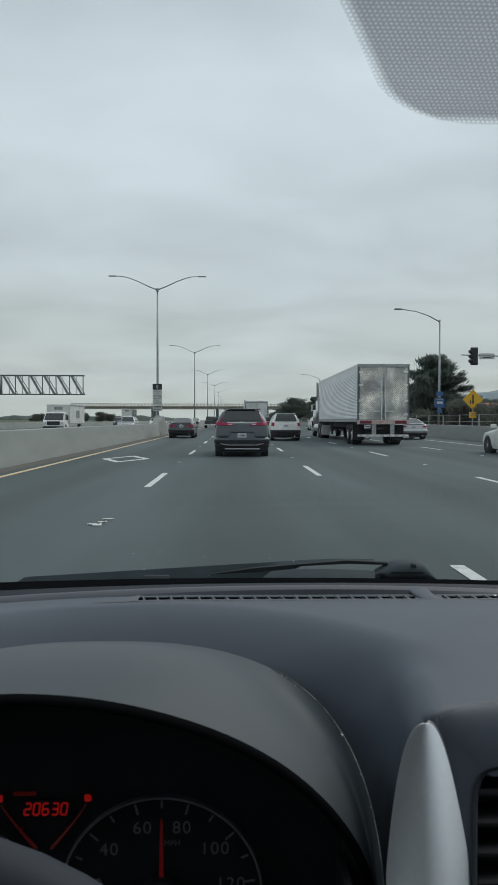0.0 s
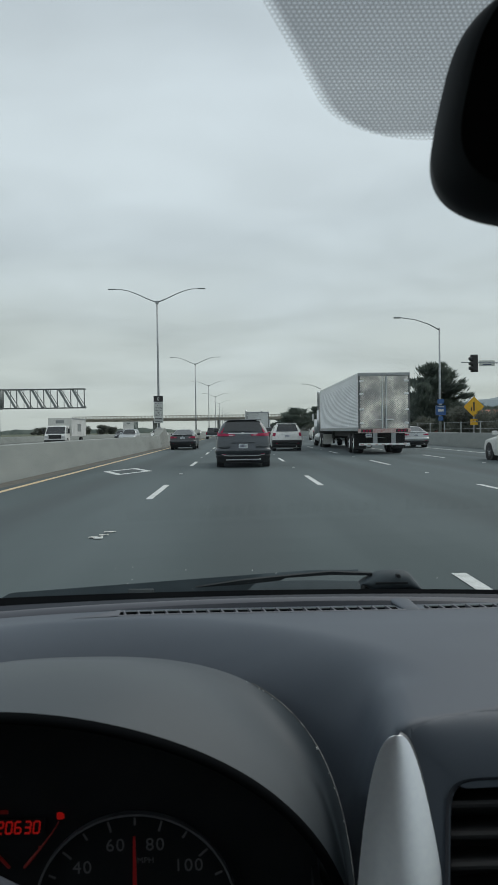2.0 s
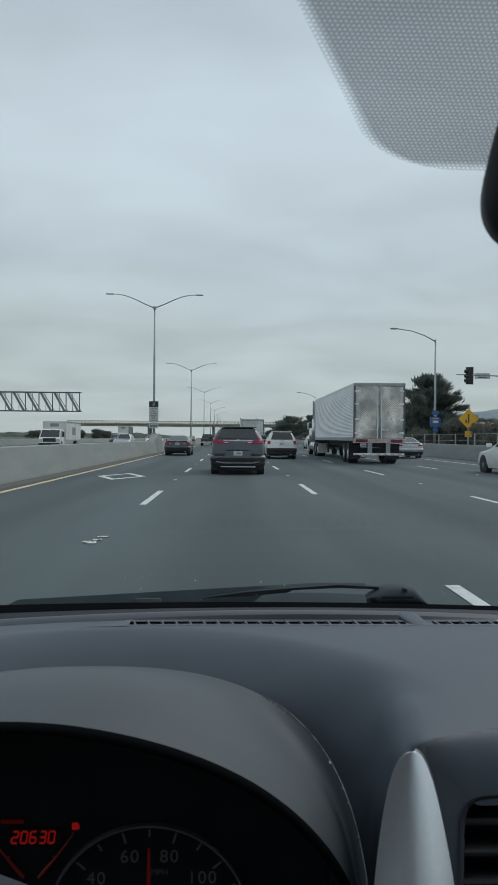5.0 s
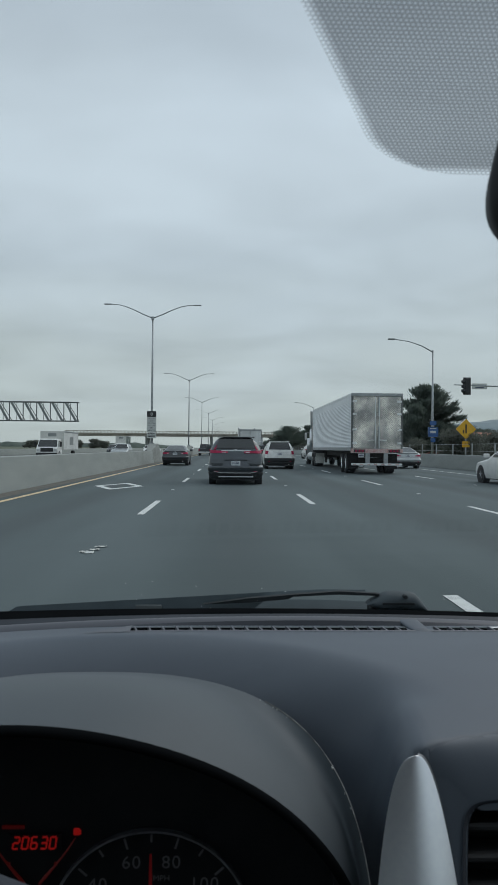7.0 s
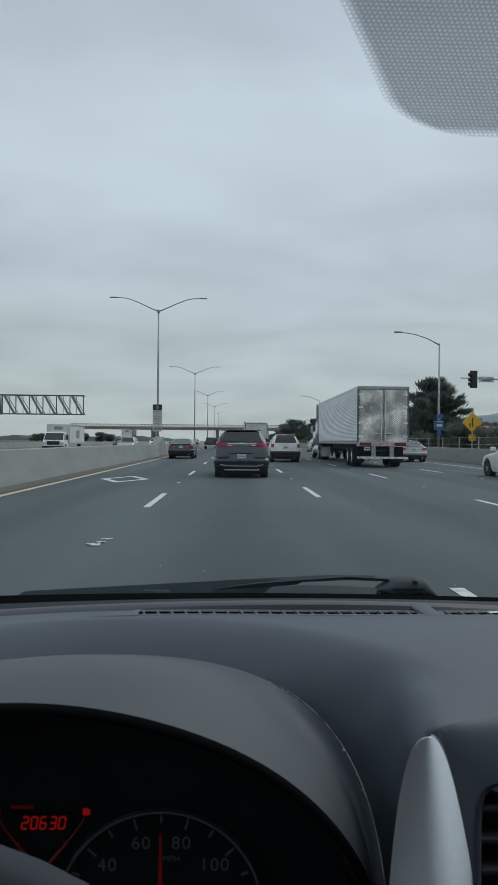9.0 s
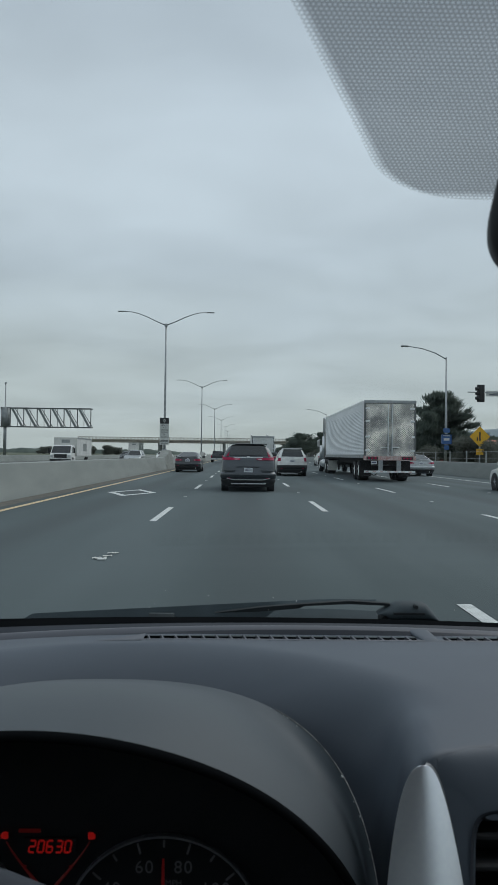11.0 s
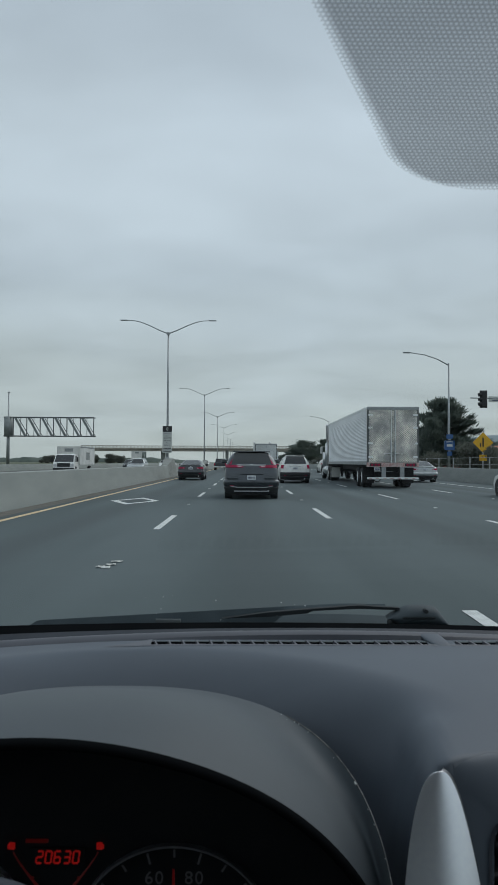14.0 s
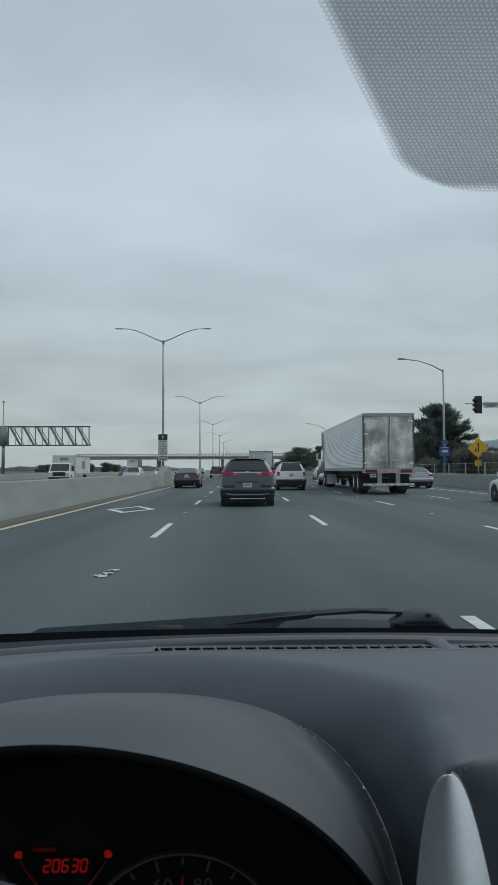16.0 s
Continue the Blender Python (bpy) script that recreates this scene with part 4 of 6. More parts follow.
def frit():
    bm = bmesh.new()
    layer = bm.loops.layers.uv.new("UVMap")
    edge = bm.loops.layers.uv.new("Edge")
    ny, nx, top = 60, 60, 0.10
    rows, inset = [], {}
    for j in range(ny + 1):
        k = j / ny
        y = BAND_FOOT - (BAND_FOOT - top) * k ** 2.2
        h = frit_half(y)
        row = []
        for i in range(nx + 1):
            q = -math.cos(math.pi * i / nx)
            q = q * (0.6 + 0.4 * q * q)
            v = bm.verts.new((CENTRE + h * q, y, glass_z(y) - 0.002))
            inset[v] = min((BAND_FOOT - y) * 1.2, h * (1 - abs(q)) * 0.8)
            row.append(v)
        rows.append(row)
    for a, b in zip(rows, rows[1:]):
        for i in range(nx):
            f = bm.faces.new((a[i], a[i + 1], b[i + 1], b[i]))
            for lp in f.loops:
                lp[layer].uv = (lp.vert.co.x / 0.00185, (0.30 - lp.vert.co.y) / math.cos(radians(34)) / 0.00135)
                lp[edge].uv = (inset[lp.vert] / 0.0048, 0.0)
    return part("dotted_band", bm, "frit", shield, "grey dot-printed band round the mirror mount")


frit()


def mirror_housing():
    t = part("rear_mirror", bmesh.new(), "black_plastic", car, "black rear-view mirror")
    def f(u, v):
        a = 2 * math.pi * u
        c, s = math.cos(a), math.sin(a)
        z = 0.0376 * math.copysign(abs(s) ** 0.60, s)
        x = 0.1123 * math.copysign(abs(c) ** 0.49, c) + 0.356 * z
        k = (0.0, 0.86, 0.97, 1.0, 0.98, 0.9, 0.7, 0.0)[round(v * 7)]
        y = (-0.012, -0.012, -0.010, -0.002, 0.008, 0.016, 0.024, 0.030)[round(v * 7)]
        return (x * k, y, z * k)
    bm = sheet(f, 120, 7)
    bmesh.ops.remove_doubles(bm, verts=bm.verts, dist=0.0003)
    bm.to_mesh(t.data)
    bm.free()
    for p in t.data.polygons:
        p.use_smooth = True
    t.matrix_basis = pose(0.1851, 0.1915, 1.3788, 0, -6.3, 0)
    def g(u, v):
        a = 2 * math.pi * u
        c, s = math.cos(a), math.sin(a)
        z = 0.0345 * v * math.copysign(abs(s) ** 0.60, s)
        return (0.108 * v * math.copysign(abs(c) ** 0.49, c) + 0.356 * z, -0.0126, z)
    part("mirror_face", sheet(g, 80, 2, close_u=True), "mirror_glass", t, "dim mirror glass showing the headliner")
    bm = bmesh.new()
    tube(bm, [(0.0, 0.02, 0.01), (0.0, 0.06, 0.035)], 0.012, 12)
    part("mirror_stem", bm, "black_plastic", t)
    return t


mirror_housing()
part("roof_lining", boxed(-0.52, 1.12, -1.9, 0.085, 1.532, 1.56, 0.01), "headliner", car, "grey headliner")
part("roof_panel", boxed(-0.55, 1.15, -1.94, 0.082, 1.561, 1.585, 0.011, 2), "paint_charcoal", car)
for x in (-0.585, 1.181):
    part("body_side", boxed(x, x + 0.024, -1.93, 0.78, 0.30, 0.985, 0.01, 1), "paint_charcoal", car)
part("tail_panel", boxed(-0.56, 1.16, -1.985, -1.951, 0.30, 1.05, 0.012, 1), "paint_charcoal", car)
part("cabin_floor", boxed(-0.55, 1.15, -1.9, 0.9, 0.20, 0.26), "cabin_trim", car)
for s, x in ((-1, -0.56), (1, 1.12)):
    part("door_panel", boxed(x, x + 0.06, -1.9, 0.72, 0.26, 0.98, 0.01), "cabin_trim", car)
    bm = bmesh.new()
    tube(bm, [(x + 0.03, 0.69, 1.08), (x + 0.03 + s * -0.02, 0.08, 1.53)], 0.04, 10)
    part("windshield_pillar", bm, "headliner", car)
    for y in (-0.60, -1.45):
        part("door_pillar", boxed(x, x + 0.06, y - 0.09, y, 0.98, 1.535, 0.01), "headliner", car)
    for name, y0, y1 in (("side_glass", -0.60, 0.06), ("privacy_glass", -1.45, -0.69), ("privacy_glass", -1.895, -1.54)):
        part("side_pane", boxed(x + 0.028, x + 0.032, y0, y1, 0.98, 1.532), name, car, "tinted rear side window" if y1 < 0 else "side window")
part("rear_panel", boxed(-0.55, 1.15, -1.95, -1.9, 0.26, 1.05), "cabin_trim", car)
part("parcel_shelf", boxed(-0.50, 1.10, -1.90, -1.66, 1.03, 1.05, 0.006, 1), "cabin_trim", car)
part("rear_pane", boxed(-0.52, 1.12, -1.912, -1.908, 1.05, 1.532), "privacy_glass", car, "dark tinted rear window")


def seat(x):
    t = part("car_seat", boxed(-0.2, 0.2, -0.2, 0.2, -0.01, 0.02), "seat_cloth", car, "dark grey fabric front seat")
    t.matrix_basis = pose(x, -0.45, 0.26)
    part("seat_cushion", boxed(-0.25, 0.25, -0.25, 0.27, 0.0, 0.26, 0.06, 3), "seat_cloth", t, smooth=True)
    b = part("seat_back", boxed(-0.25, 0.25, -0.07, 0.07, 0.2, 0.80, 0.06, 3), "seat_cloth", t, smooth=True)
    b.matrix_basis = pose(0, -0.28, 0.0, 14, 0, 0)
    part("head_rest", boxed(-0.13, 0.13, -0.46, -0.36, 0.78, 0.98, 0.04, 3), "seat_cloth", t, smooth=True)


for x in (-0.08, 0.62):
    seat(x)
b = part("rear_seat", boxed(-0.5, 1.06, -0.09, 0.09, 0.0, 0.60, 0.05, 3), "seat_cloth", car, "dark grey rear bench backrest", smooth=True)
b.matrix_basis = pose(0, -1.55, 0.42, 14, 0, 0)
for x in (-0.15, 0.71):
    part("rear_head_rest", boxed(x - 0.13, x + 0.13, -1.80, -1.72, 1.06, 1.22, 0.035, 3), "seat_cloth", car, smooth=True)

# wiper lying at the foot of the glass, outside
wiper = part("wiper", boxed(0.148, 0.200, 0.712, 0.735, 1.098, 1.116, 0.004), "rubber", car, "black windshield wiper at rest")


def wiper_cap(u, v):
    """The hooded cap over the wiper's pivot: blunt towards the arm, sloping off at its far end."""
    x = 0.1421 + 0.0665 * u
    foot = 1.1193 - 0.0076 * smoothstep(0.0, 0.28, u)
    top = foot + (1.1314 - foot) * (1 - (1 - min(1.0, u / 0.42)) ** 2.4) * (1 - 0.10 * smoothstep(0.62, 0.80, u)) * (1 - max(0.0, (u - 0.78) / 0.22) ** 1.1)
    return (x, 0.712 - 0.010 * math.sin(math.pi * min(1.0, v * 1.15)) ** 0.6 + 0.012 * max(0.0, v - 0.8), foot - 0.002 + (top - foot + 0.002) * min(1.0, v * 1.12))


part("pivot_cap", sheet(wiper_cap, 30, 12), "wiper_plastic", wiper, smooth=True)
part("cap_groove", boxed(0.158, 0.191, 0.7005, 0.7025, 1.1188, 1.1210), "rubber", wiper)
bm = bmesh.new()
tube(bm, [(0.1815, 0.706, 1.1272), (0.1815, 0.699, 1.1272)], 0.0021, 12)
part("pivot_hole", bm, "black_plastic", wiper)
part("wiper_arm", prism(bmesh.new(), [(-0.028, 1.1174), (0.019, 1.1193), (0.0603, 1.1230), (0.0662, 1.1256), (0.1136, 1.1280), (0.156, 1.1266), (0.156, 1.1290), (0.1135, 1.1314), (0.0603, 1.1273), (0.019, 1.1238)], 0.708, 0.715), "rubber", wiper)
def blade_top(x):
    u = (x + 0.236) / 0.38
    return 1.1045 + 0.0246 * u + 0.0065 * smoothstep(0.0, 0.04, u) * (1 - 0.35 * u) - 0.003 * smoothstep(0.85, 1.0, u)


def blade_face(u, v):
    x = -0.236 + 0.38 * u
    foot = 1.098 + (blade_top(x) - 0.004 - 1.098) * smoothstep(0.0, 0.05, x)
    return (x, 0.719 + 0.004 * v, foot + (blade_top(x) - foot) * v)


part("wiper_blade", sheet(blade_face, 60, 2), "blade_rubber", wiper, "long flat blade")
part("blade_back", sheet(lambda u, v: (-0.236 + 0.38 * u, 0.723 + 0.006 * v, blade_top(-0.236 + 0.38 * u) - 0.003 * v), 60, 1), "blade_rubber", wiper)
part("blade_clip", boxed(-0.098, -0.071, 0.7165, 0.7185, 1.1090, 1.1150, 0.0008, 1), "wiper_clip", wiper, "grey clip on the blade")
part("cowl_panel", boxed(-0.55, 1.1, 0.735, 0.80, 1.02, 1.068, 0.01), "rubber", car, "black cowl panel under the wiper")
part("cowl_grille", sheet(lambda u, v: (-0.02 + 0.22 * u, 0.728 + 0.02 * v, 1.098 + 0.016 * v * math.sin(math.pi * (0.15 + 0.75 * u)) ** 0.5), 20, 3), "blade_rubber", car, "weathered grey cowl panel behind the wiper")
def nose(u, v):
    """The front of the car below the glass, falling away from it."""
    k = 2 * u - 1
    prof = ((0.78, 1.05), (0.95, 1.0), (1.2, 0.93), (1.5, 0.86), (1.72, 0.76), (1.80, 0.62), (1.78, 0.30))
    y, z = prof[round(v * 6)]
    return (0.29 + 0.84 * k * (1 - 0.10 * v * v), y - 0.10 * k * k * v, z - 0.10 * k ** 4)


part("bonnet", sheet(nose, 24, 6), "paint_charcoal", car, smooth=True)
for x in (-0.5, 1.08):
    for y in (-1.6, 1.15):
        bm = bmesh.new()
        tube(bm, [(x - 0.09, y, 0.31), (x + 0.09, y, 0.31)], 0.31, 24)
        part("car_wheel", bm, "tyre", car)
specks = random.Random(9)
for k in range(14):
    y = 0.70 - 0.07 * specks.random() ** 1.6
    x = specks.uniform(-0.10, 0.24)
    q = 0.00035 * specks.uniform(0.6, 1.6)
    z = glass_z(y) + 0.0005
    part("glass_speck", boxed(x - q, x + q, y - q, y + q, z - q * 0.6, z + q * 0.6), "dust", shield, "tiny pale speck on the glass")


# ---- vehicles ----
def lerp_table(table, x):
    for (a, va), (b, vb) in zip(table, table[1:]):
        if x <= b:
            k = (x - a) / (b - a) if b > a else 0.0
            k = min(1.0, max(0.0, k))
            return va + (vb - va) * k
    return table[-1][1]


def ellipse_wheel(parent, x, y, r, w, side, rim_mat="alloy", disc="black_plastic"):
    bm = bmesh.new()
    prof = [(-w / 2, r * 0.62), (-w / 2, r * 0.93), (-w * 0.36, r), (w * 0.36, r), (w / 2, r * 0.93), (w / 2, r * 0.62)]
    sheet(lambda u, v: (x + prof[round(v * 5)][0], y + prof[round(v * 5)][1] * math.cos(2 * math.pi * u), r + prof[round(v * 5)][1] * math.sin(2 * math.pi * u)), 28, 5, bm, close_u=True)
    tyre = part("tyre", bm, "tyre", parent, smooth=True)
    bm = bmesh.new()
    tube(bm, [(x - w * 0.32, y, r), (x + w * 0.32, y, r)], r * 0.63, 20)
    part("rim", bm, disc, tyre)
    for k in range(5):
        a = 2 * math.pi * k / 5 + 0.3
        bm = bmesh.new()
        fx = x + side * w * 0.36
        tube(bm, [(fx, y, r), (fx, y + r * 0.6 * math.cos(a), r + r * 0.6 * math.sin(a))], [r * 0.13, r * 0.10], 6)
        part("spoke", bm, rim_mat, tyre)
    return tyre


def plate(parent, y, z, lean=0.0):
    p = part("number_plate", boxed(-0.152, 0.152, -0.006, 0.006, -0.076, 0.076, 0.004, 1), "plate", parent, "white number plate")
    p.matrix_basis = pose(0, y, z, lean, 0, 0)
    for k in range(6):
        part("plate_bar", boxed(-0.118 + 0.040 * k, -0.092 + 0.040 * k, -0.009, -0.007, -0.032, 0.030), "plate_ink", p)
    part("plate_bar", boxed(-0.06, 0.06, -0.009, -0.007, 0.05, 0.06), "plate_ink", p)


def car_body(name, at, length, width, height, belt, roof, rear, paint, label, suv=True, category="car", group="cars on the road", turn=0.0, details=True,
             lamp=None, taillift=0.0, bumper=None):
    """A road car. roof: (share of the length from the tail, height) along the top; rear: (height, how far the tail stands back there)."""
    t = thing(name, at, turn, label, category, group)
    low, half = 0.20, width / 2
    top_max = height

    def w_at(z):
        if z < 0.42:
            return half * (0.93 + 0.07 * smoothstep(low, 0.42, z))
        if z < 0.75:
            return half
        if z < belt:
            return half * (1.0 - 0.06 * ((z - 0.75) / (belt - 0.75)) ** 1.6)
        k = (z - belt) / max(0.01, top_max - belt)
        return half * (0.94 - 0.30 * k ** 1.2)

    def front_y(z):
        return length - 0.10 - 0.25 * smoothstep(0.45, 0.95, z) - 0.12 * smoothstep(0.45, 0.2, z)

    def tail_in(u):
        """How far the corners of the tail are drawn in."""
        return 1 - 0.19 * max(0.0, 1 - u / 0.055) ** 2.6

    levels = [0.0, 0.10, 0.22, 0.34, 0.46, 0.58, 0.70, 0.80, 0.88, 0.94, 0.98]

    def f(u, v):
        n = len(levels) * 2
        k = v * n
        top = lerp_table(roof, u)
        if k <= len(levels) - 1:
            s, side = levels[int(round(k))], 1
        elif k >= n - (len(levels) - 1):
            s, side = levels[int(round(n - k))], -1
        else:
            s, side = None, 0
        if s is None:
            z = top
            return (0.0, lerp_table(rear, z) + u * (front_y(z) - lerp_table(rear, z)), z)
        z = low + s * (top - low)
        x = w_at(z)
        if s > 0.9:
            x *= 1.0 - 0.20 * ((s - 0.9) / 0.1) ** 2
        ends = tail_in(u) - 0.16 * max(0.0, (u - 0.9) / 0.1) ** 2.4
        return (side * x * ends, lerp_table(rear, z) + u * (front_y(z) - lerp_table(rear, z)), z)

    # round the ends off with closing rows
    n = len(levels) * 2
    us = [0.0, 0.004, 0.009, 0.016, 0.025, 0.037, 0.05] + [0.05 + 0.90 * k / 44 for k in range(1, 45)] + [0.97, 0.985, 1.0]
    bm = bmesh.new()
    rows = [[bm.verts.new(f(u, j / n)) for j in range(n + 1)] for u in us]
    for a, b in zip(rows, rows[1:]):
        for j in range(n):
            bm.faces.new((a[j], b[j], b[j + 1], a[j + 1]))
    for row, turned in ((rows[0], False), (rows[-1], True)):
        for j in range(n // 2 - 1):
            q = (row[j], row[j + 1], row[n - j - 1], row[n - j])
            bm.faces.new(q[::-1] if turned else q)
        bm.faces.new((row[n // 2 - 1], row[n // 2], row[n // 2 + 1])[:: -1 if turned else 1])
    for r in (rows,):
        for a, b in zip(r, r[1:]):
            bm.faces.new((a[0], a[n], b[n], b[0]))
    body = part("body", bm, paint, t, smooth=True)
    mod = body.modifiers.new("edges", "EDGE_SPLIT")
    mod.split_angle = radians(40)
    part("underbody", boxed(-half * 0.86, half * 0.86, 0.18, length - 0.3, 0.17, 0.42), "cladding", t)

    def tail_y(z):
        return lerp_table(rear, z)

    # glass
    wr = 0.335 if suv else 0.32
    if suv:
        z0, z1 = belt + 0.02, height - 0.095
        bm = sheet(lambda u, v: ((2 * u - 1) * (w_at(z0 + v * (z1 - z0)) - 0.17 + 0.07 * v), tail_y(z0 + v * (z1 - z0)) - 0.012 - 0.006 * (1 - (2 * u - 1) ** 2), z0 + v * (z1 - z0)), 14, 5)
        part("rear_window", bm, "glass_dark", t, "dark tinted rear window", smooth=True)
        bm = boxed(-half * 0.70, half * 0.70, tail_y(height) - 0.06, tail_y(height) + 0.20, height - 0.050, height - 0.018, 0.012)
        part("roof_spoiler", bm, paint, t)
    else:
        ua, ub = roof[2][0] + 0.004, roof[3][0] - 0.004
        def rw(u, v):
            q = ua + (ub - ua) * v
            z = lerp_table(roof, q)
            y = tail_y(z) + q * (front_y(z) - tail_y(z))
            return ((2 * u - 1) * (w_at(z) - 0.13 - 0.04 * v), y - 0.012, z + 0.012)
        part("rear_window", sheet(rw, 12, 8), "glass_dark", t, "dark tinted rear window", smooth=True)
    qa, qb = (0.06, 0.60) if suv else (0.24, 0.62)
    for s in (-1, 1):
        def side(u, v):
            q = qa + (qb - qa) * u
            ztop = min(lerp_table(roof, q) - 0.085, height - 0.12)
            z = belt + 0.01 + max(0.02, ztop - belt - 0.01) * v
            y = tail_y(z) + q * (front_y(z) - tail_y(z))
            return (s * (w_at(z) + 0.006 - 0.012 * v * v), y, z)
        part("side_window", sheet(side, 24, 4, flip=s < 0), "glass_dark", t, smooth=True)
        m = boxed(min(s * (half - 0.02), s * (half + 0.19)), max(s * (half - 0.02), s * (half + 0.19)), length * 0.62, length * 0.62 + 0.11, belt + 0.0, belt + 0.15, 0.03)
        part("side_mirror", m, paint, t)
        for y in (length * 0.20, length * 0.80):
            ellipse_wheel(t, s * (half - 0.11), y, wr, 0.23, s)
            bm = bmesh.new()
            tube(bm, [(s * (half - 0.24), y, wr), (s * (half + 0.004), y, wr)], wr + 0.06, 24)
            part("wheel_arch", bm, "cladding", t)
    # windshield, between the front of the roof and the bonnet
    tops = [q for q in roof if q[0] >= 0.5]
    ua, ub = tops[0][0] + 0.03, tops[2][0] - 0.01

    def front_glass(u, v):
        q = ub + (ua - ub) * v
        z = lerp_table(roof, q)
        return ((2 * u - 1) * (w_at(z) - 0.11), tail_y(z) + q * (front_y(z) - tail_y(z)) + 0.014, z + 0.016)
    part("windshield_pane", sheet(front_glass, 10, 8, flip=True), "glass_dark", t, smooth=True)
    if not details:
        part("grille", boxed(-half * 0.5, half * 0.5, front_y(0.62) - 0.10, front_y(0.62) + 0.03, 0.50, 0.72, 0.03), "cladding", t)
        for s in (-1, 1):
            part("headlight", boxed(min(s * half * 0.52, s * half * 0.82), max(s * half * 0.52, s * half * 0.82), front_y(0.72) - 0.16, front_y(0.72) + 0.01, 0.66, 0.78, 0.03), "lamp_clear", t)
        return t
    if lamp is None:
        lamp = (0.42, 0.0, 0.13)
    inner, drop, tall = lamp
    lz = belt - 0.06 - drop
    for s in (-1, 1):
        def wrap(u, v, za, zb, x_in, proud):
            """A lens that follows the tail round its corner."""
            z = za + (zb - za) * v
            k = u * 1.0
            if k < 0.5:
                x, q = x_in + (tail_in(0.0) - x_in) * k / 0.5, 0.0
            else:
                q = 0.062 * ((k - 0.5) / 0.5) ** 1.5
                x = tail_in(q)
            return (s * (w_at(z) * x + proud * smoothstep(0.4, 0.8, u)), tail_y(z) + q * (front_y(z) - tail_y(z)) - proud * (1 - smoothstep(0.5, 0.9, u)), z)
        lm = part("tail_lamp", sheet(lambda u, v: wrap(u, v, lz - tall / 2, lz + tall / 2 - 0.05 * (1 - u) ** 2, inner, 0.014), 18, 4, flip=s < 0), "tail_red", t, "red tail lamp", smooth=True)
        part("reversing_lamp", sheet(lambda u, v: wrap(0.06 + 0.16 * u, v, lz - tall * 0.30, lz - tall * 0.12, inner, 0.020), 6, 2, flip=s < 0), "lamp_clear", lm, smooth=True)
        if taillift:
            part("tail_lamp", sheet(lambda u, v: wrap(0.475 + 0.02 * v + (0.16 - 0.12 * v) * u, v, belt - 0.02, belt + taillift, inner, 0.014), 10, 6, flip=s < 0), "tail_red", t, "upright red tail lamp on the pillar", smooth=True)
        bm = boxed(min(s * half * 0.66, s * half * 0.80), max(s * half * 0.66, s * half * 0.80), tail_y(0.5) - 0.035, tail_y(0.5) + 0.02, 0.455, 0.485, 0.008, 1)
        part("reflector", bm, "tail_red", t)
    def girdle(za, zb, proud, mat, name):
        """A band round the tail, from wheel arch to wheel arch."""
        def g(u, v):
            k = 2 * u - 1
            side, m = (1 if k >= 0 else -1), abs(k)
            z = za + (zb - za) * v
            q = 0.0 if m < 0.55 else 0.11 * ((m - 0.55) / 0.45) ** 1.6
            x = tail_in(q) * (m / 0.55 if m < 0.55 else 1.0)
            out = proud * math.sin(math.pi * min(1.0, max(0.0, v))) ** 0.4
            return (side * (w_at(z) * x + out * smoothstep(0.45, 0.7, m)), tail_y(z) + q * (front_y(z) - tail_y(z)) - out * (1 - smoothstep(0.6, 0.95, m)), z)
        part(name, sheet(g, 40, 8), mat, t, smooth=True)
    girdle(0.44, 0.68, 0.045, bumper or paint, "rear_bumper")
    girdle(0.21, 0.45, 0.030, "cladding", "bumper_lower")
    if suv and bumper:
        plate(t, tail_y(belt - 0.26) - 0.022, belt - 0.26)
        part("chrome_strip", boxed(-half * 0.40, half * 0.40, tail_y(belt - 0.12) - 0.02, tail_y(belt - 0.12) + 0.02, belt - 0.145, belt - 0.115, 0.008), "chrome", t)
        for s in (-1, 1):
            bm = bmesh.new()
            tube(bm, [(s * half * 0.62, 0.75, height - 0.01), (s * half * 0.64, 1.0, height + 0.045), (s * half * 0.64, 2.3, height + 0.05), (s * half * 0.62, 2.6, height)], 0.02, 6)
            part("roof_rail", bm, "cladding", t, "black roof rail")
    elif suv:
        part("skid_plate", boxed(-half * 0.64, half * 0.64, tail_y(0.30) - 0.05, tail_y(0.30) + 0.05, 0.255, 0.300, 0.015), "alloy", t, "bright skid strip under the bumper")
        part("bumper_trim", prism(bmesh.new(), [(-half * 0.80, 0.455), (-half * 0.55, 0.405), (half * 0.55, 0.405), (half * 0.80, 0.455), (half * 0.80, 0.475), (half * 0.54, 0.43), (-half * 0.54, 0.43), (-half * 0.80, 0.475)], tail_y(0.43) - 0.055, tail_y(0.43) + 0.03), "alloy", t, "thin silver trim bent across the bumper")
        for s in (-1, 1):
            part("bumper_ledge", prism(bmesh.new(), [(s * 0.45, 0.69), (s * half * 0.90, 0.70), (s * half * 0.90, 0.735), (s * 0.40, 0.745)][::s], tail_y(0.7) - 0.03, tail_y(0.7) + 0.03), paint, t)
        pz = belt - 0.49
        part("plate_recess", sheet(lambda u, v: ((2 * u - 1) * (0.50 - 0.14 * v), tail_y(pz) - 0.085 + 0.080 * v, pz - 0.13 + 0.24 * v), 6, 4), paint, t)
        part("plate_hood", boxed(-0.40, 0.40, tail_y(pz + 0.13) - 0.05, tail_y(pz + 0.13) + 0.03, pz + 0.10, pz + 0.135, 0.012), paint, t)
        plate(t, tail_y(pz) - 0.075, pz)
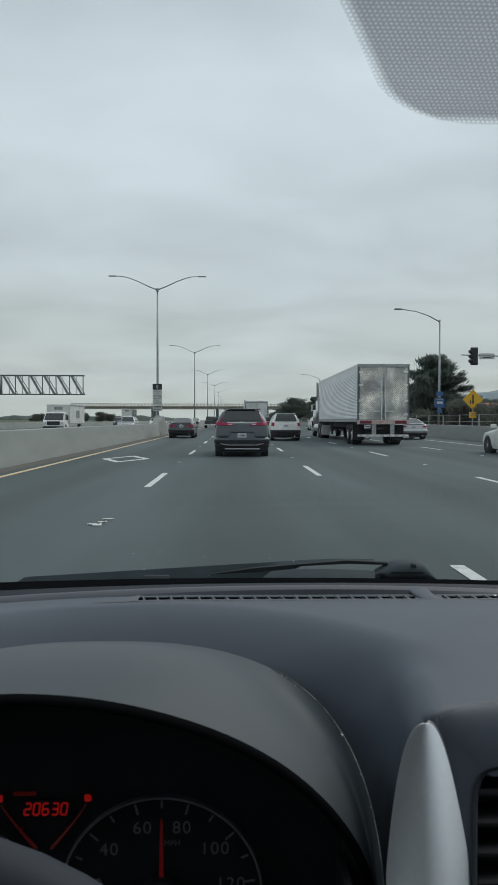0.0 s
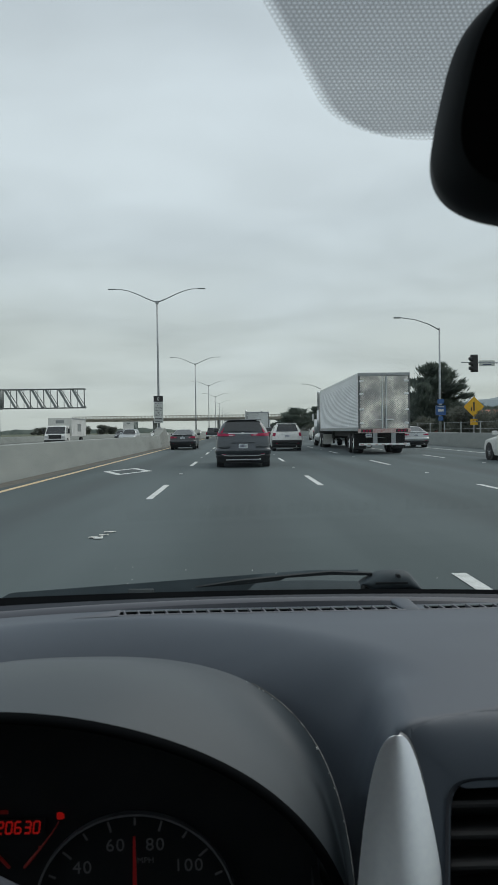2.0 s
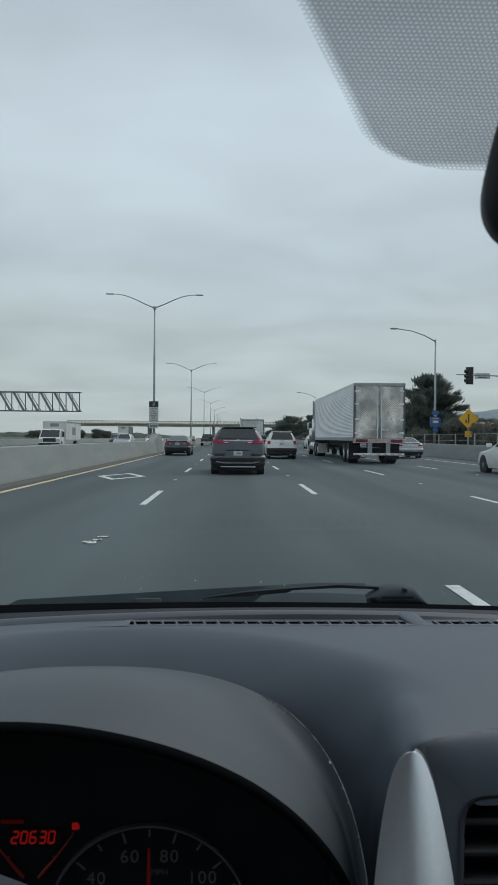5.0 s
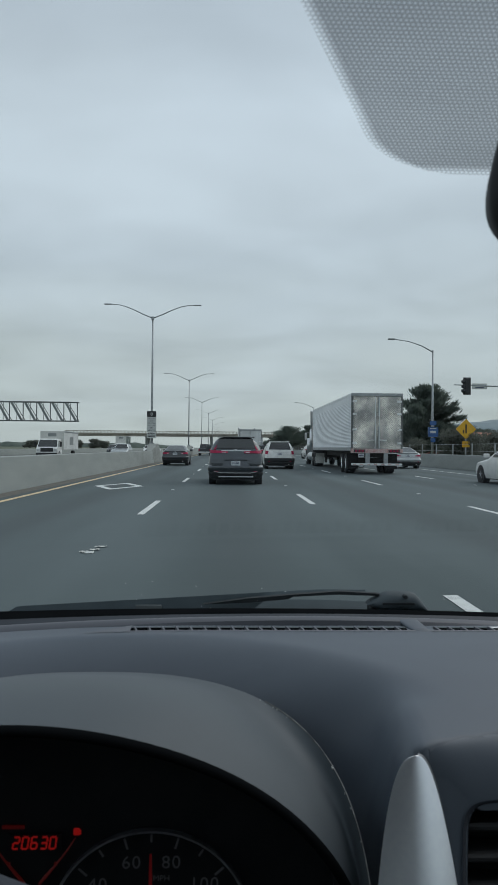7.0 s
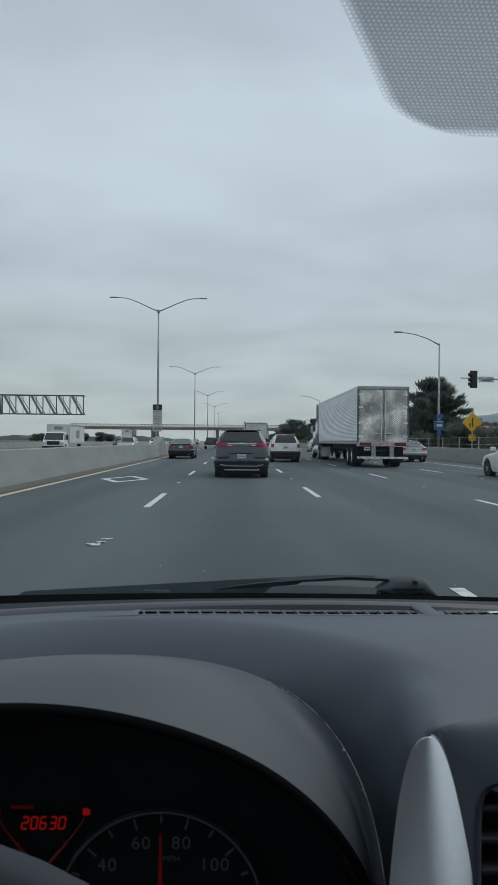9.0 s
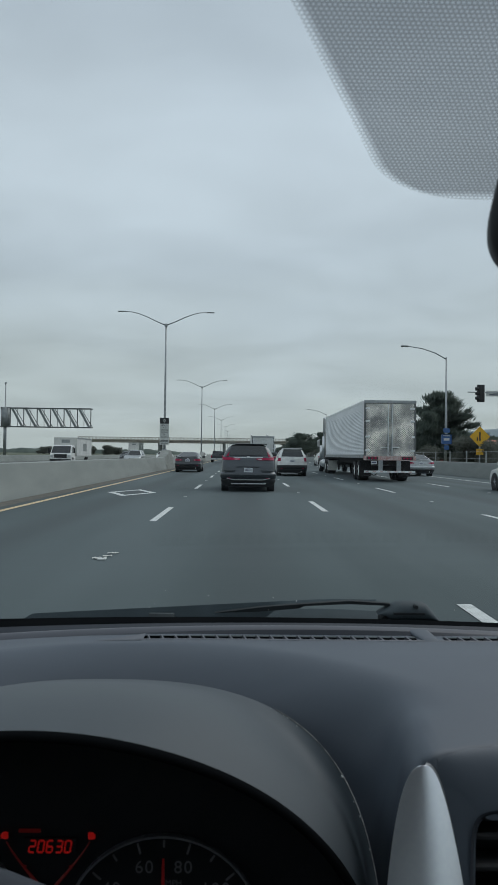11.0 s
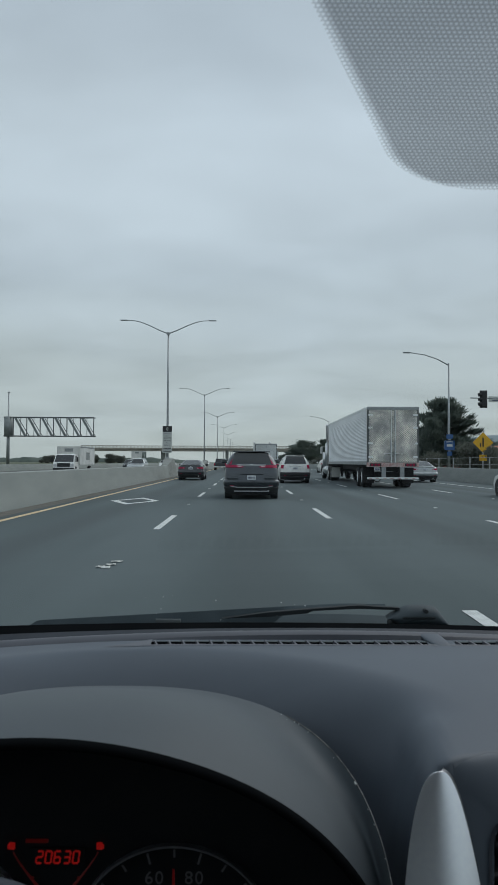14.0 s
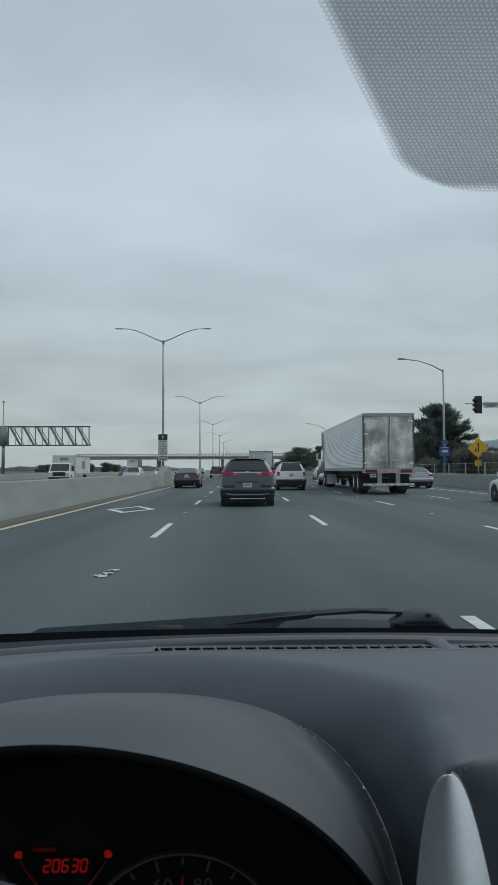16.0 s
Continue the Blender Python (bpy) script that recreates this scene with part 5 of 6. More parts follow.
        part("chrome_strip", boxed(-half * 0.55, half * 0.55, tail_y(belt - 0.05) - 0.02, tail_y(belt - 0.05) + 0.02, belt - 0.080, belt - 0.040, 0.010), "chrome", t)
    else:
        plate(t, tail_y(belt - 0.17) - 0.014, belt - 0.17)
        part("lid_edge", boxed(-half * 0.78, half * 0.78, tail_y(belt) - 0.03, tail_y(belt) + 0.1, belt + 0.03, belt + 0.055, 0.012), paint, t)
    part("badge", boxed(-0.05, 0.05, tail_y(belt - 0.02) - 0.03, tail_y(belt - 0.02) + 0.02, belt - 0.065, belt - 0.015, 0.012), "chrome", t, "plain chrome badge")
    bm = bmesh.new()
    tube(bm, [(half * 0.62, tail_y(0.3) - 0.04, 0.29), (half * 0.62, tail_y(0.3) + 0.25, 0.29)], 0.035, 12)
    part("exhaust_tip", bm, "chrome", t)
    return t


SUV_ROOF = [(0.0, 1.60), (0.03, 1.655), (0.12, 1.685), (0.30, 1.69), (0.52, 1.65), (0.60, 1.52), (0.735, 1.08), (0.80, 1.03), (0.95, 0.93), (1.0, 0.75)]
SUV_REAR = [(0.2, 0.16), (0.42, 0.02), (0.62, 0.0), (0.80, 0.05), (1.02, 0.06), (1.45, 0.30), (1.60, 0.40), (1.7, 0.46)]
WAGON_ROOF = [(0.0, 1.64), (0.03, 1.70), (0.12, 1.725), (0.30, 1.73), (0.50, 1.69), (0.60, 1.55), (0.735, 1.10), (0.80, 1.05), (0.95, 0.95), (1.0, 0.78)]
WAGON_REAR = [(0.2, 0.14), (0.42, 0.02), (0.62, 0.0), (0.85, 0.04), (1.05, 0.06), (1.5, 0.22), (1.64, 0.30), (1.75, 0.34)]
SEDAN_ROOF = [(0.0, 1.02), (0.015, 1.06), (0.10, 1.09), (0.30, 1.40), (0.40, 1.445), (0.52, 1.42), (0.62, 1.26), (0.72, 0.97), (0.80, 0.93), (0.95, 0.82), (1.0, 0.68)]
SEDAN_REAR = [(0.2, 0.16), (0.42, 0.02), (0.60, 0.0), (0.85, 0.03), (1.06, 0.06), (1.45, 0.06)]
car_body("crossover", (0.25, 23.6, 0), 4.6, 1.86, 1.69, 1.24, SUV_ROOF, SUV_REAR, "paint_grey", "gunmetal grey crossover seen from behind on the road", lamp=(0.32, 0.03, 0.105), taillift=0.14)
car_body("crossover", (3.15, 42.0, 0), 4.6, 1.80, 1.73, 1.18, WAGON_ROOF, WAGON_REAR, "paint_white", "white boxy crossover with roof rails on the road", lamp=(0.85, 0.10, 0.22), bumper="cladding")
car_body("sedan", (-3.75, 48.0, 0), 4.65, 1.78, 1.45, 1.0, SEDAN_ROOF, SEDAN_REAR, "paint_charcoal", "charcoal grey sedan in the carpool lane", suv=False, lamp=(0.48, 0.06, 0.14))
car_body("sedan", (11.9, 45.0, 0), 4.65, 1.78, 1.45, 1.0, SEDAN_ROOF, SEDAN_REAR, "paint_silver", "silver sedan beside the trailer", suv=False, lamp=(0.55, 0.06, 0.12))
car_body("sedan", (10.85, 22.8, 0), 4.85, 1.83, 1.45, 1.0, SEDAN_ROOF, SEDAN_REAR, "paint_white", "white sedan in the outer lane", suv=False, lamp=(0.62, 0.06, 0.16))
car_body("crossover", (3.6, 60.0, 0), 4.6, 1.86, 1.69, 1.18, SUV_ROOF, SUV_REAR, "paint_black", "black crossover ahead of the white one", lamp=(0.55, 0.0, 0.12))
car_body("crossover", (10.4, 84.0, 0), 5.1, 1.93, 1.73, 1.18, WAGON_ROOF, WAGON_REAR, "paint_white", "large white sport utility car far ahead", lamp=(0.5, 0.0, 0.14))
car_body("sedan", (0.1, 128.0, 0), 4.65, 1.78, 1.45, 1.0, SEDAN_ROOF, SEDAN_REAR, "paint_white", "white sedan far ahead", suv=False)
car_body("sedan", (-3.4, 150.0, 0), 4.65, 1.78, 1.45, 1.0, SEDAN_ROOF, SEDAN_REAR, "paint_black", "black sedan far ahead in the carpool lane", suv=False)
car_body("sedan", (3.4, 165.0, 0), 4.65, 1.78, 1.45, 1.0, SEDAN_ROOF, SEDAN_REAR, "paint_red", "dark red sedan far ahead", suv=False)


def pickup(at):
    t = thing("pickup_truck", at, 0, "dark pickup truck far ahead in the carpool lane", "pickup truck", "cars on the road")
    part("bed", boxed(-0.95, 0.95, 0.0, 2.0, 0.5, 1.15, 0.06, 3), "paint_charcoal", t, smooth=False)
    part("cab", boxed(-0.93, 0.93, 1.9, 4.0, 0.5, 1.2, 0.06, 3), "paint_charcoal", t)
    bm = sheet(lambda u, v: ((2 * u - 1) * (0.86 - 0.13 * v), 1.95 + 0.18 * v, 1.18 + 0.62 * v), 6, 4)
    sheet(lambda u, v: ((2 * u - 1) * (0.86 - 0.13 * v), 3.95 - 0.7 * v, 1.18 + 0.62 * v), 6, 4, bm, True)
    for s in (-1, 1):
        sheet(lambda u, v: (s * (0.86 - 0.13 * v), 1.95 + 0.18 * v + u * (2.0 - 0.88 * v), 1.18 + 0.62 * v), 6, 4, bm, s < 0)
    part("cab_glass", bm, "glass_dark", t)
    part("roof", boxed(-0.74, 0.74, 2.12, 3.27, 1.78, 1.84, 0.03), "paint_charcoal", t)
    part("nose", boxed(-0.93, 0.93, 3.9, 5.4, 0.5, 1.15, 0.08, 3), "paint_charcoal", t)
    part("bumper", boxed(-0.95, 0.95, -0.15, 0.05, 0.45, 0.65, 0.03), "chrome", t)
    plate(t, -0.17, 0.56)
    for s in (-1, 1):
        part("tail_lamp", boxed(s * 0.86 - 0.08, s * 0.86 + 0.08, -0.03, 0.1, 0.78, 1.1, 0.02), "tail_red", t)
        for y in (0.95, 4.5):
            ellipse_wheel(t, s * 0.83, y, 0.38, 0.26, s)
    return t


pickup((-3.8, 108.0, 0))


def trailer_doors(t, y, z0, z1, half, mat):
    """Two doors of pressed diamond plate."""
    for s in (-1, 1):
        bm = bmesh.new()
        n, m = 10, 25
        xa, xb = s * 0.012, s * (half - 0.10)
        def p(i, j, y0):
            x, z = xa + (xb - xa) * min(n, max(0, i)) / n, z0 + (z1 - z0) * min(m, max(0, j)) / m
            return (x, y0 + 0.055 * noise.noise((x * 1.6 + 3.0 * s, 0.0, z * 1.3)) - 0.03, z)
        for i in range(2 * n + 1):
            for j in range(2 * m + 1):
                if (i + j) % 2:
                    continue
                a, b = i / 2, j / 2
                c = bm.verts.new(p(a, b, y - 0.013))
                q = [bm.verts.new(p(*k, y)) for k in ((a + 0.5, b), (a, b + 0.5), (a - 0.5, b), (a, b - 0.5))]
                for k in range(4):
                    e, g = q[k], q[(k + 1) % 4]
                    if (e.co - g.co).length > 0.01:
                        bm.faces.new((g, e, c) if s > 0 else (e, g, c))
        d = part("trailer_door", bm, mat, t, "quilted stainless trailer door")
        part("lock_plate", boxed(min(s * 0.05, s * 0.15), max(s * 0.05, s * 0.15), y - 0.045, y - 0.005, z0 + 0.01, z1 - 0.01, 0.01, 1), "galvanised", d)
        bm = bmesh.new()
        tube(bm, [(s * 0.10, y - 0.065, z0 - 0.06), (s * 0.10, y - 0.065, z1 - 0.02)], 0.018, 8)
        part("lock_bar", bm, "rail_bright", d)
        bm = bmesh.new()
        tube(bm, [(s * 0.10, y - 0.075, z0 + 0.42), (s * 0.48, y - 0.075, z0 + 0.40)], 0.016, 6)
        part("lock_handle", bm, "rail_bright", d)
        for z in (z0 + 0.25, z0 + (z1 - z0) * 0.36, z0 + (z1 - z0) * 0.66, z1 - 0.25):
            part("hinge", boxed(min(s * (half - 0.28), s * (half - 0.06)), max(s * (half - 0.28), s * (half - 0.06)), y - 0.05, y + 0.01, z - 0.05, z + 0.05, 0.01, 1), "rail_bright", d)


def trailer(at, length, label, skin="trailer_skin", doors="quilted", ribs=True, group="trucks", z1=4.08):
    t = thing("semi_trailer", at, 0, label, "trailer", group)
    half, z0 = 1.30, 1.18
    n = 31 if ribs else 1
    for s in (-1, 1):
        def f(u, v):
            k = round(v * 2 * n)
            return (s * (half + (0.011 if ribs and k % 2 else 0.0)), 0.06 + u * (length - 0.12), z0 + 0.18 + (z1 - (0.42 if ribs else 0.12) - z0 - 0.18) * v)
        part("side_wall", sheet(f, 1, 2 * n, flip=s < 0), skin, t, "ribbed aluminium side wall" if ribs else "")
        part("bottom_rail", boxed(min(s * half, s * (half + 0.03)), max(s * half, s * (half + 0.03)), 0.05, length - 0.05, z0, z0 + 0.18, 0.008, 1), "galvanised", t)
        if ribs:
            part("upper_band", boxed(min(s * (half - 0.03), s * (half + 0.008)), max(s * (half - 0.03), s * (half + 0.008)), 0.05, length - 0.05, z1 - 0.43, z1 - 0.11), skin, t, "plain aluminium band above the ribs")
        part("top_rail", boxed(min(s * (half - 0.02), s * (half + 0.03)), max(s * (half - 0.02), s * (half + 0.03)), 0.0, length, z1 - 0.12, z1 + 0.01, 0.01, 1), "rail_bright", t)
        for y in (1.9, 3.2):
            ellipse_wheel(t, s * 1.02, y, 0.52, 0.5, s, "chrome", "chrome")
        part("mud_flap", boxed(s * 1.02 - 0.3, s * 1.02 + 0.3, 1.18, 1.20, 0.25, 1.05), "tyre", t)
        for k in range(3):
            part("marker_lamp", boxed(s * (0.72 + 0.16 * k) - 0.055, s * (0.72 + 0.16 * k) + 0.055, -0.03, 0.03, z0 - 0.045, z0 + 0.055, 0.02), "tail_red", t)
        part("landing_leg", boxed(s * 0.85 - 0.06, s * 0.85 + 0.06, length - 3.6, length - 3.48, 0.35, z0), "chassis", t)
        for k in range(28):
            y = 0.3 + k * (length - 0.6) / 27
            part("rail_stud", boxed(min(s * (half + 0.03), s * (half + 0.04)), max(s * (half + 0.03), s * (half + 0.04)), y - 0.03, y + 0.03, z0 + 0.05, z0 + 0.10), "trim_white", t)
    part("roof", boxed(-half, half, 0.0, length, z1 - 0.02, z1 + 0.02), skin, t)
    part("front_wall", boxed(-half, half, length - 0.06, length, z0, z1), skin, t)
    part("floor", boxed(-half, half, 0.02, length, z0, z0 + 0.12), "chassis", t)
    part("rear_frame", boxed(-half - 0.01, half + 0.01, -0.01, 0.08, z1 - 0.14, z1 + 0.02, 0.01, 1), "galvanised", t)
    part("rear_sill", boxed(-half - 0.01, half + 0.01, -0.02, 0.12, z0 - 0.10, z0 + 0.12, 0.01, 1), "pink_stripe", t, "worn red and white rear sill")
    for s in (-1, 1):
        part("rear_frame", boxed(min(s * (half - 0.10), s * half), max(s * (half - 0.10), s * half), -0.01, 0.08, z0 + 0.12, z1 - 0.14, 0.01, 1), "truss", t)
        part("guard_leg", boxed(s * 0.46 - 0.11, s * 0.46 + 0.11, 0.0, 0.06, 0.55, z0 - 0.1, 0.01, 1), "galvanised", t)
        part("lamp_plate", boxed(s * 0.88 - 0.30, s * 0.88 + 0.30, -0.026, 0.0, z0 - 0.075, z0 + 0.085, 0.01, 1), "chassis", t, "dark plate behind the tail lamps")
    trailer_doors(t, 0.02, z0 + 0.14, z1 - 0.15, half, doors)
    guard = part("bumper_guard", boxed(-1.28, 1.28, -0.03, 0.08, 0.46, 0.56, 0.015), "rail_bright", t, "pale rear guard bar with red tape")
    for k in range(7):
        part("red_tape", boxed(-1.22 + 0.36 * k, -1.06 + 0.36 * k, -0.034, -0.028, 0.485, 0.535), "pink_stripe", guard)
    part("spare_hoop", tube(bmesh.new(), [(-0.75 + 0.17 * math.cos(a), 0.25, 0.50 + 0.17 * math.sin(a)) for a in [math.pi + math.pi * k / 12 for k in range(13)]], 0.022, 6), "chassis", t)
    part("chassis_rail", boxed(-0.55, 0.55, 0.6, length - 1.0, 0.85, z0), "chassis", t)
    part("axle_box", boxed(-0.9, 0.9, 1.5, 3.6, 0.45, 0.8), "chassis", t)
    pl = part("number_plate", boxed(-0.95, -0.65, -0.035, -0.02, 0.90, 1.05), "plate", t, "white number plate")
    part("plate_bar", boxed(-0.92, -0.68, -0.038, -0.034, 0.94, 1.0), "plate_ink", pl)
    return t


def tractor(at):
    t = thing("truck_tractor", at, 0, "dark conventional truck tractor with chrome exhaust stacks", "truck", "trucks")
    part("frame", boxed(-0.45, 0.45, -1.4, 6.2, 0.65, 0.95), "chassis", t)
    part("cab", boxed(-1.02, 1.02, 2.1, 4.2, 0.95, 2.75, 0.12, 3), "paint_black", t)
    part("sleeper", boxed(-1.15, 1.15, 1.0, 2.2, 0.95, 3.05, 0.12, 3), "paint_black", t)
    part("bonnet", boxed(-0.72, 0.72, 4.1, 6.3, 0.95, 1.95, 0.14, 3), "paint_black", t)
    part("windshield_pane", boxed(-0.88, 0.88, 4.16, 4.23, 2.0, 2.6, 0.02), "glass_dark", t)
    part("grille", boxed(-0.6, 0.6, 6.27, 6.34, 0.9, 1.85, 0.03), "chrome", t)
    part("bumper", boxed(-1.15, 1.15, 6.2, 6.4, 0.4, 0.8, 0.05), "chrome", t)
    for s in (-1, 1):
        bm = bmesh.new()
        tube(bm, [(s * 1.12, 2.05, 1.0), (s * 1.12, 2.05, 4.05), (s * 1.12, 2.01, 4.18)], [0.11, 0.11, 0.10], 14)
        stack_pipe = part("exhaust_stack", bm, "chrome", t, "tall chrome exhaust stack", smooth=True)
        bm = bmesh.new()
        tube(bm, [(s * 1.12, 2.05, 1.1), (s * 1.12, 2.05, 2.75)], 0.15, 14)
        part("heat_shield", bm, "chrome", stack_pipe, smooth=True)
        part("drive_flap", boxed(s * 0.95 - 0.30, s * 0.95 + 0.30, -1.62, -1.60, 0.25, 0.95, 0.005, 1), "trim_white", t, "white mud flap")
        bm = bmesh.new()
        tube(bm, [(s * 1.0, 4.12, 2.52), (s * 1.34, 4.12, 2.54), (s * 1.34, 4.12, 1.95), (s * 1.0, 4.12, 1.98)], 0.018, 6)
        part("mirror_bracket", bm, "chrome", t)
        bm = bmesh.new()
        tube(bm, [(s * 1.02, 4.25, 1.0), (s * 1.02, 4.25, 2.1)], 0.19, 16)
        part("air_cleaner", bm, "chrome", t, smooth=True)
        bm = bmesh.new()
        tube(bm, [(s * 0.98, 1.2, 0.72), (s * 0.98, 3.3, 0.72)], 0.32, 18)
        part("fuel_tank", bm, "chrome", t, "round chrome fuel tank", smooth=True)
        part("side_window", boxed(min(s * 1.0, s * 1.03), max(s * 1.0, s * 1.03), 2.9, 3.95, 2.0, 2.55, 0.01, 1), "glass_dark", t)
        part("side_mirror", boxed(s * 1.32 - 0.09, s * 1.32 + 0.09, 4.1, 4.16, 2.0, 2.5, 0.02), "chrome", t)
        bm = bmesh.new()
        sheet(lambda u, v: (s * (0.62 + 0.52 * v), 5.25 + 0.68 * math.cos(math.pi * u), 0.55 + 0.62 * math.sin(math.pi * u)), 16, 2, bm)
        part("fender", bm, "paint_black", t, smooth=True)
        for y in (-0.9, 0.45):
            ellipse_wheel(t, s * 0.95, y, 0.52, 0.55, s, "chrome", "chrome")
        ellipse_wheel(t, s * 0.95, 5.25, 0.52, 0.32, s, "chrome", "chrome")
    return t


TRUCK_X, TRUCK_Y = 7.45, 34.2
trailer((TRUCK_X, TRUCK_Y, 0), 15.5, "ribbed aluminium semi trailer with quilted stainless doors")
tractor((TRUCK_X, TRUCK_Y + 15.9, 0))
trailer((2.55, 80.0, 0), 15.0, "dirty white box trailer far ahead", "truck_white", "truck_white", False, z1=3.45)
tractor((2.55, 95.4, 0))
trailer((7.3, 172.0, 0), 15.0, "grey box trailer far ahead in the slow lane", "trailer_skin", "trailer_skin", False)


def oncoming_truck(at, box_mat, label, high=3.05):
    t = thing("box_truck", at, 180, label, "truck", "oncoming vehicles")
    part("cargo_box", boxed(-1.15, 1.15, -6.6, 0.0, 0.95, high, 0.03), box_mat, t)
    part("cargo_front", boxed(-1.17, 1.17, 0.0, 0.04, 0.95, high + 0.02, 0.015), "trim_white", t)
    for s in (-1, 1):
        part("box_rail", boxed(s * 1.16 - 0.02, s * 1.16 + 0.02, -6.6, 0.0, high - 0.10, high + 0.015, 0.008), "galvanised", t)
        part("panel_mark", boxed(s * 1.152 - 0.004, s * 1.152 + 0.004, -4.2, -2.6, high - 1.35, high - 0.55, 0.002), "sign_back", t, "plain grey mark on the box")
    part("panel_mark", boxed(-0.42, 0.42, 0.04, 0.048, high - 0.52, high - 0.20, 0.002), "sign_back", t, "plain grey mark above the cab")
    bm = bmesh.new()
    prof = ((0.06, 0.50), (0.06, 1.98), (0.9, 2.03), (1.30, 1.94), (1.86, 1.20), (1.98, 1.04), (2.0, 0.50))
    rows = [[bm.verts.new((x * (1.0 - 0.10 * smoothstep(1.2, 2.05, z)), y, z)) for y, z in prof] for x in (-1.02, -0.98, 0.98, 1.02)]
    for a, b in zip(rows, rows[1:]):
        for k in range(len(prof) - 1):
            bm.faces.new((a[k], a[k + 1], b[k + 1], b[k]))
    bm.faces.new(rows[0][::-1])
    bm.faces.new(rows[-1])
    part("cab", bm, "paint_white", t)
    part("windshield_pane", sheet(lambda u, v: ((2 * u - 1) * (0.92 - 0.07 * v), 1.865 - 0.52 * v, 1.24 + 0.67 * v), 6, 4), "glass_dark", t, smooth=True)
    part("grille", boxed(-0.62, 0.62, 1.97, 2.03, 0.75, 1.12, 0.03), "cladding", t)
    part("bumper", boxed(-1.02, 1.02, 1.96, 2.10, 0.42, 0.64, 0.04), "cladding", t)
    for s in (-1, 1):
        part("headlight", boxed(s * 0.82 - 0.14, s * 0.82 + 0.14, 1.97, 2.04, 0.82, 1.05, 0.03), "lamp_clear", t)
        part("side_window", sheet(lambda u, v: (s * (1.024 - 0.075 * v), 0.55 + 1.05 * u - 0.35 * u * v, 1.24 + 0.60 * v), 4, 3, flip=s > 0), "glass_dark", t)
        part("side_mirror", boxed(s * 1.24 - 0.09, s * 1.24 + 0.09, 1.5, 1.58, 1.25, 1.72, 0.03), "cladding", t)
        for y in (-5.2, 1.2):
            ellipse_wheel(t, s * 0.90, y, 0.42, 0.28, s)
    return t


oncoming_truck((-17.65, 69.0, 0), "truck_white", "white box truck on the opposite carriageway", 2.78)
oncoming_truck((-23.5, 150.0, 0), "paint_green", "truck with a dark green box on the opposite carriageway", 3.6)
ONCOMING = ((-12.6, 84.0, "paint_silver", True, "silver crossover on the opposite carriageway"), (-16.2, 104.0, "paint_silver", False, "silver sedan on the opposite carriageway"),
            (-12.5, 118.0, "paint_white", False, "white sedan on the opposite carriageway"), (-16.0, 140.0, "paint_white", True, "white crossover further off on the opposite carriageway"),
            (-12.6, 175.0, "paint_red", False, "dark red sedan on the opposite carriageway"), (-12.5, 230.0, "paint_white", True, "white crossover far off on the opposite carriageway"),
            (-16.0, 205.0, "paint_black", True, "black crossover far off on the opposite carriageway"), (-20.0, 122.0, "paint_charcoal", True, "dark crossover on the opposite carriageway"))
for x, y, paint, suv, label in ONCOMING:
    car_body("crossover" if suv else "sedan", (x, y, 0), 4.65, 1.82, 1.69 if suv else 1.45, 1.12 if suv else 1.0, SUV_ROOF if suv else SEDAN_ROOF, SUV_REAR if suv else SEDAN_REAR, paint, label, suv=suv,
             group="oncoming vehicles", turn=180, details=False)


# crumpled pale scrap on the road
scrap = thing("road_litter", (-1.66, 8.3, 0), 0, "crumpled white scrap lying on the asphalt", "litter")
flakes = random.Random(31)
for k in range(5):
    a, q = flakes.uniform(0, 6.28), 0.035 + 0.013 * k
    x, y = 0.032 * k - 0.08 + flakes.uniform(-0.02, 0.02), 0.26 * max(0, k - 2) * flakes.uniform(0.6, 1.2)
    part("scrap_piece", sheet(lambda u, v: (x + q * (u - 0.5) * 1.6, y + 0.07 * (v - 0.5) + 0.02 * math.sin(5 * u + a), 0.006 + 0.016 * abs(math.sin(4 * u + 3 * v + a))), 6, 3), "trim_white", scrap)


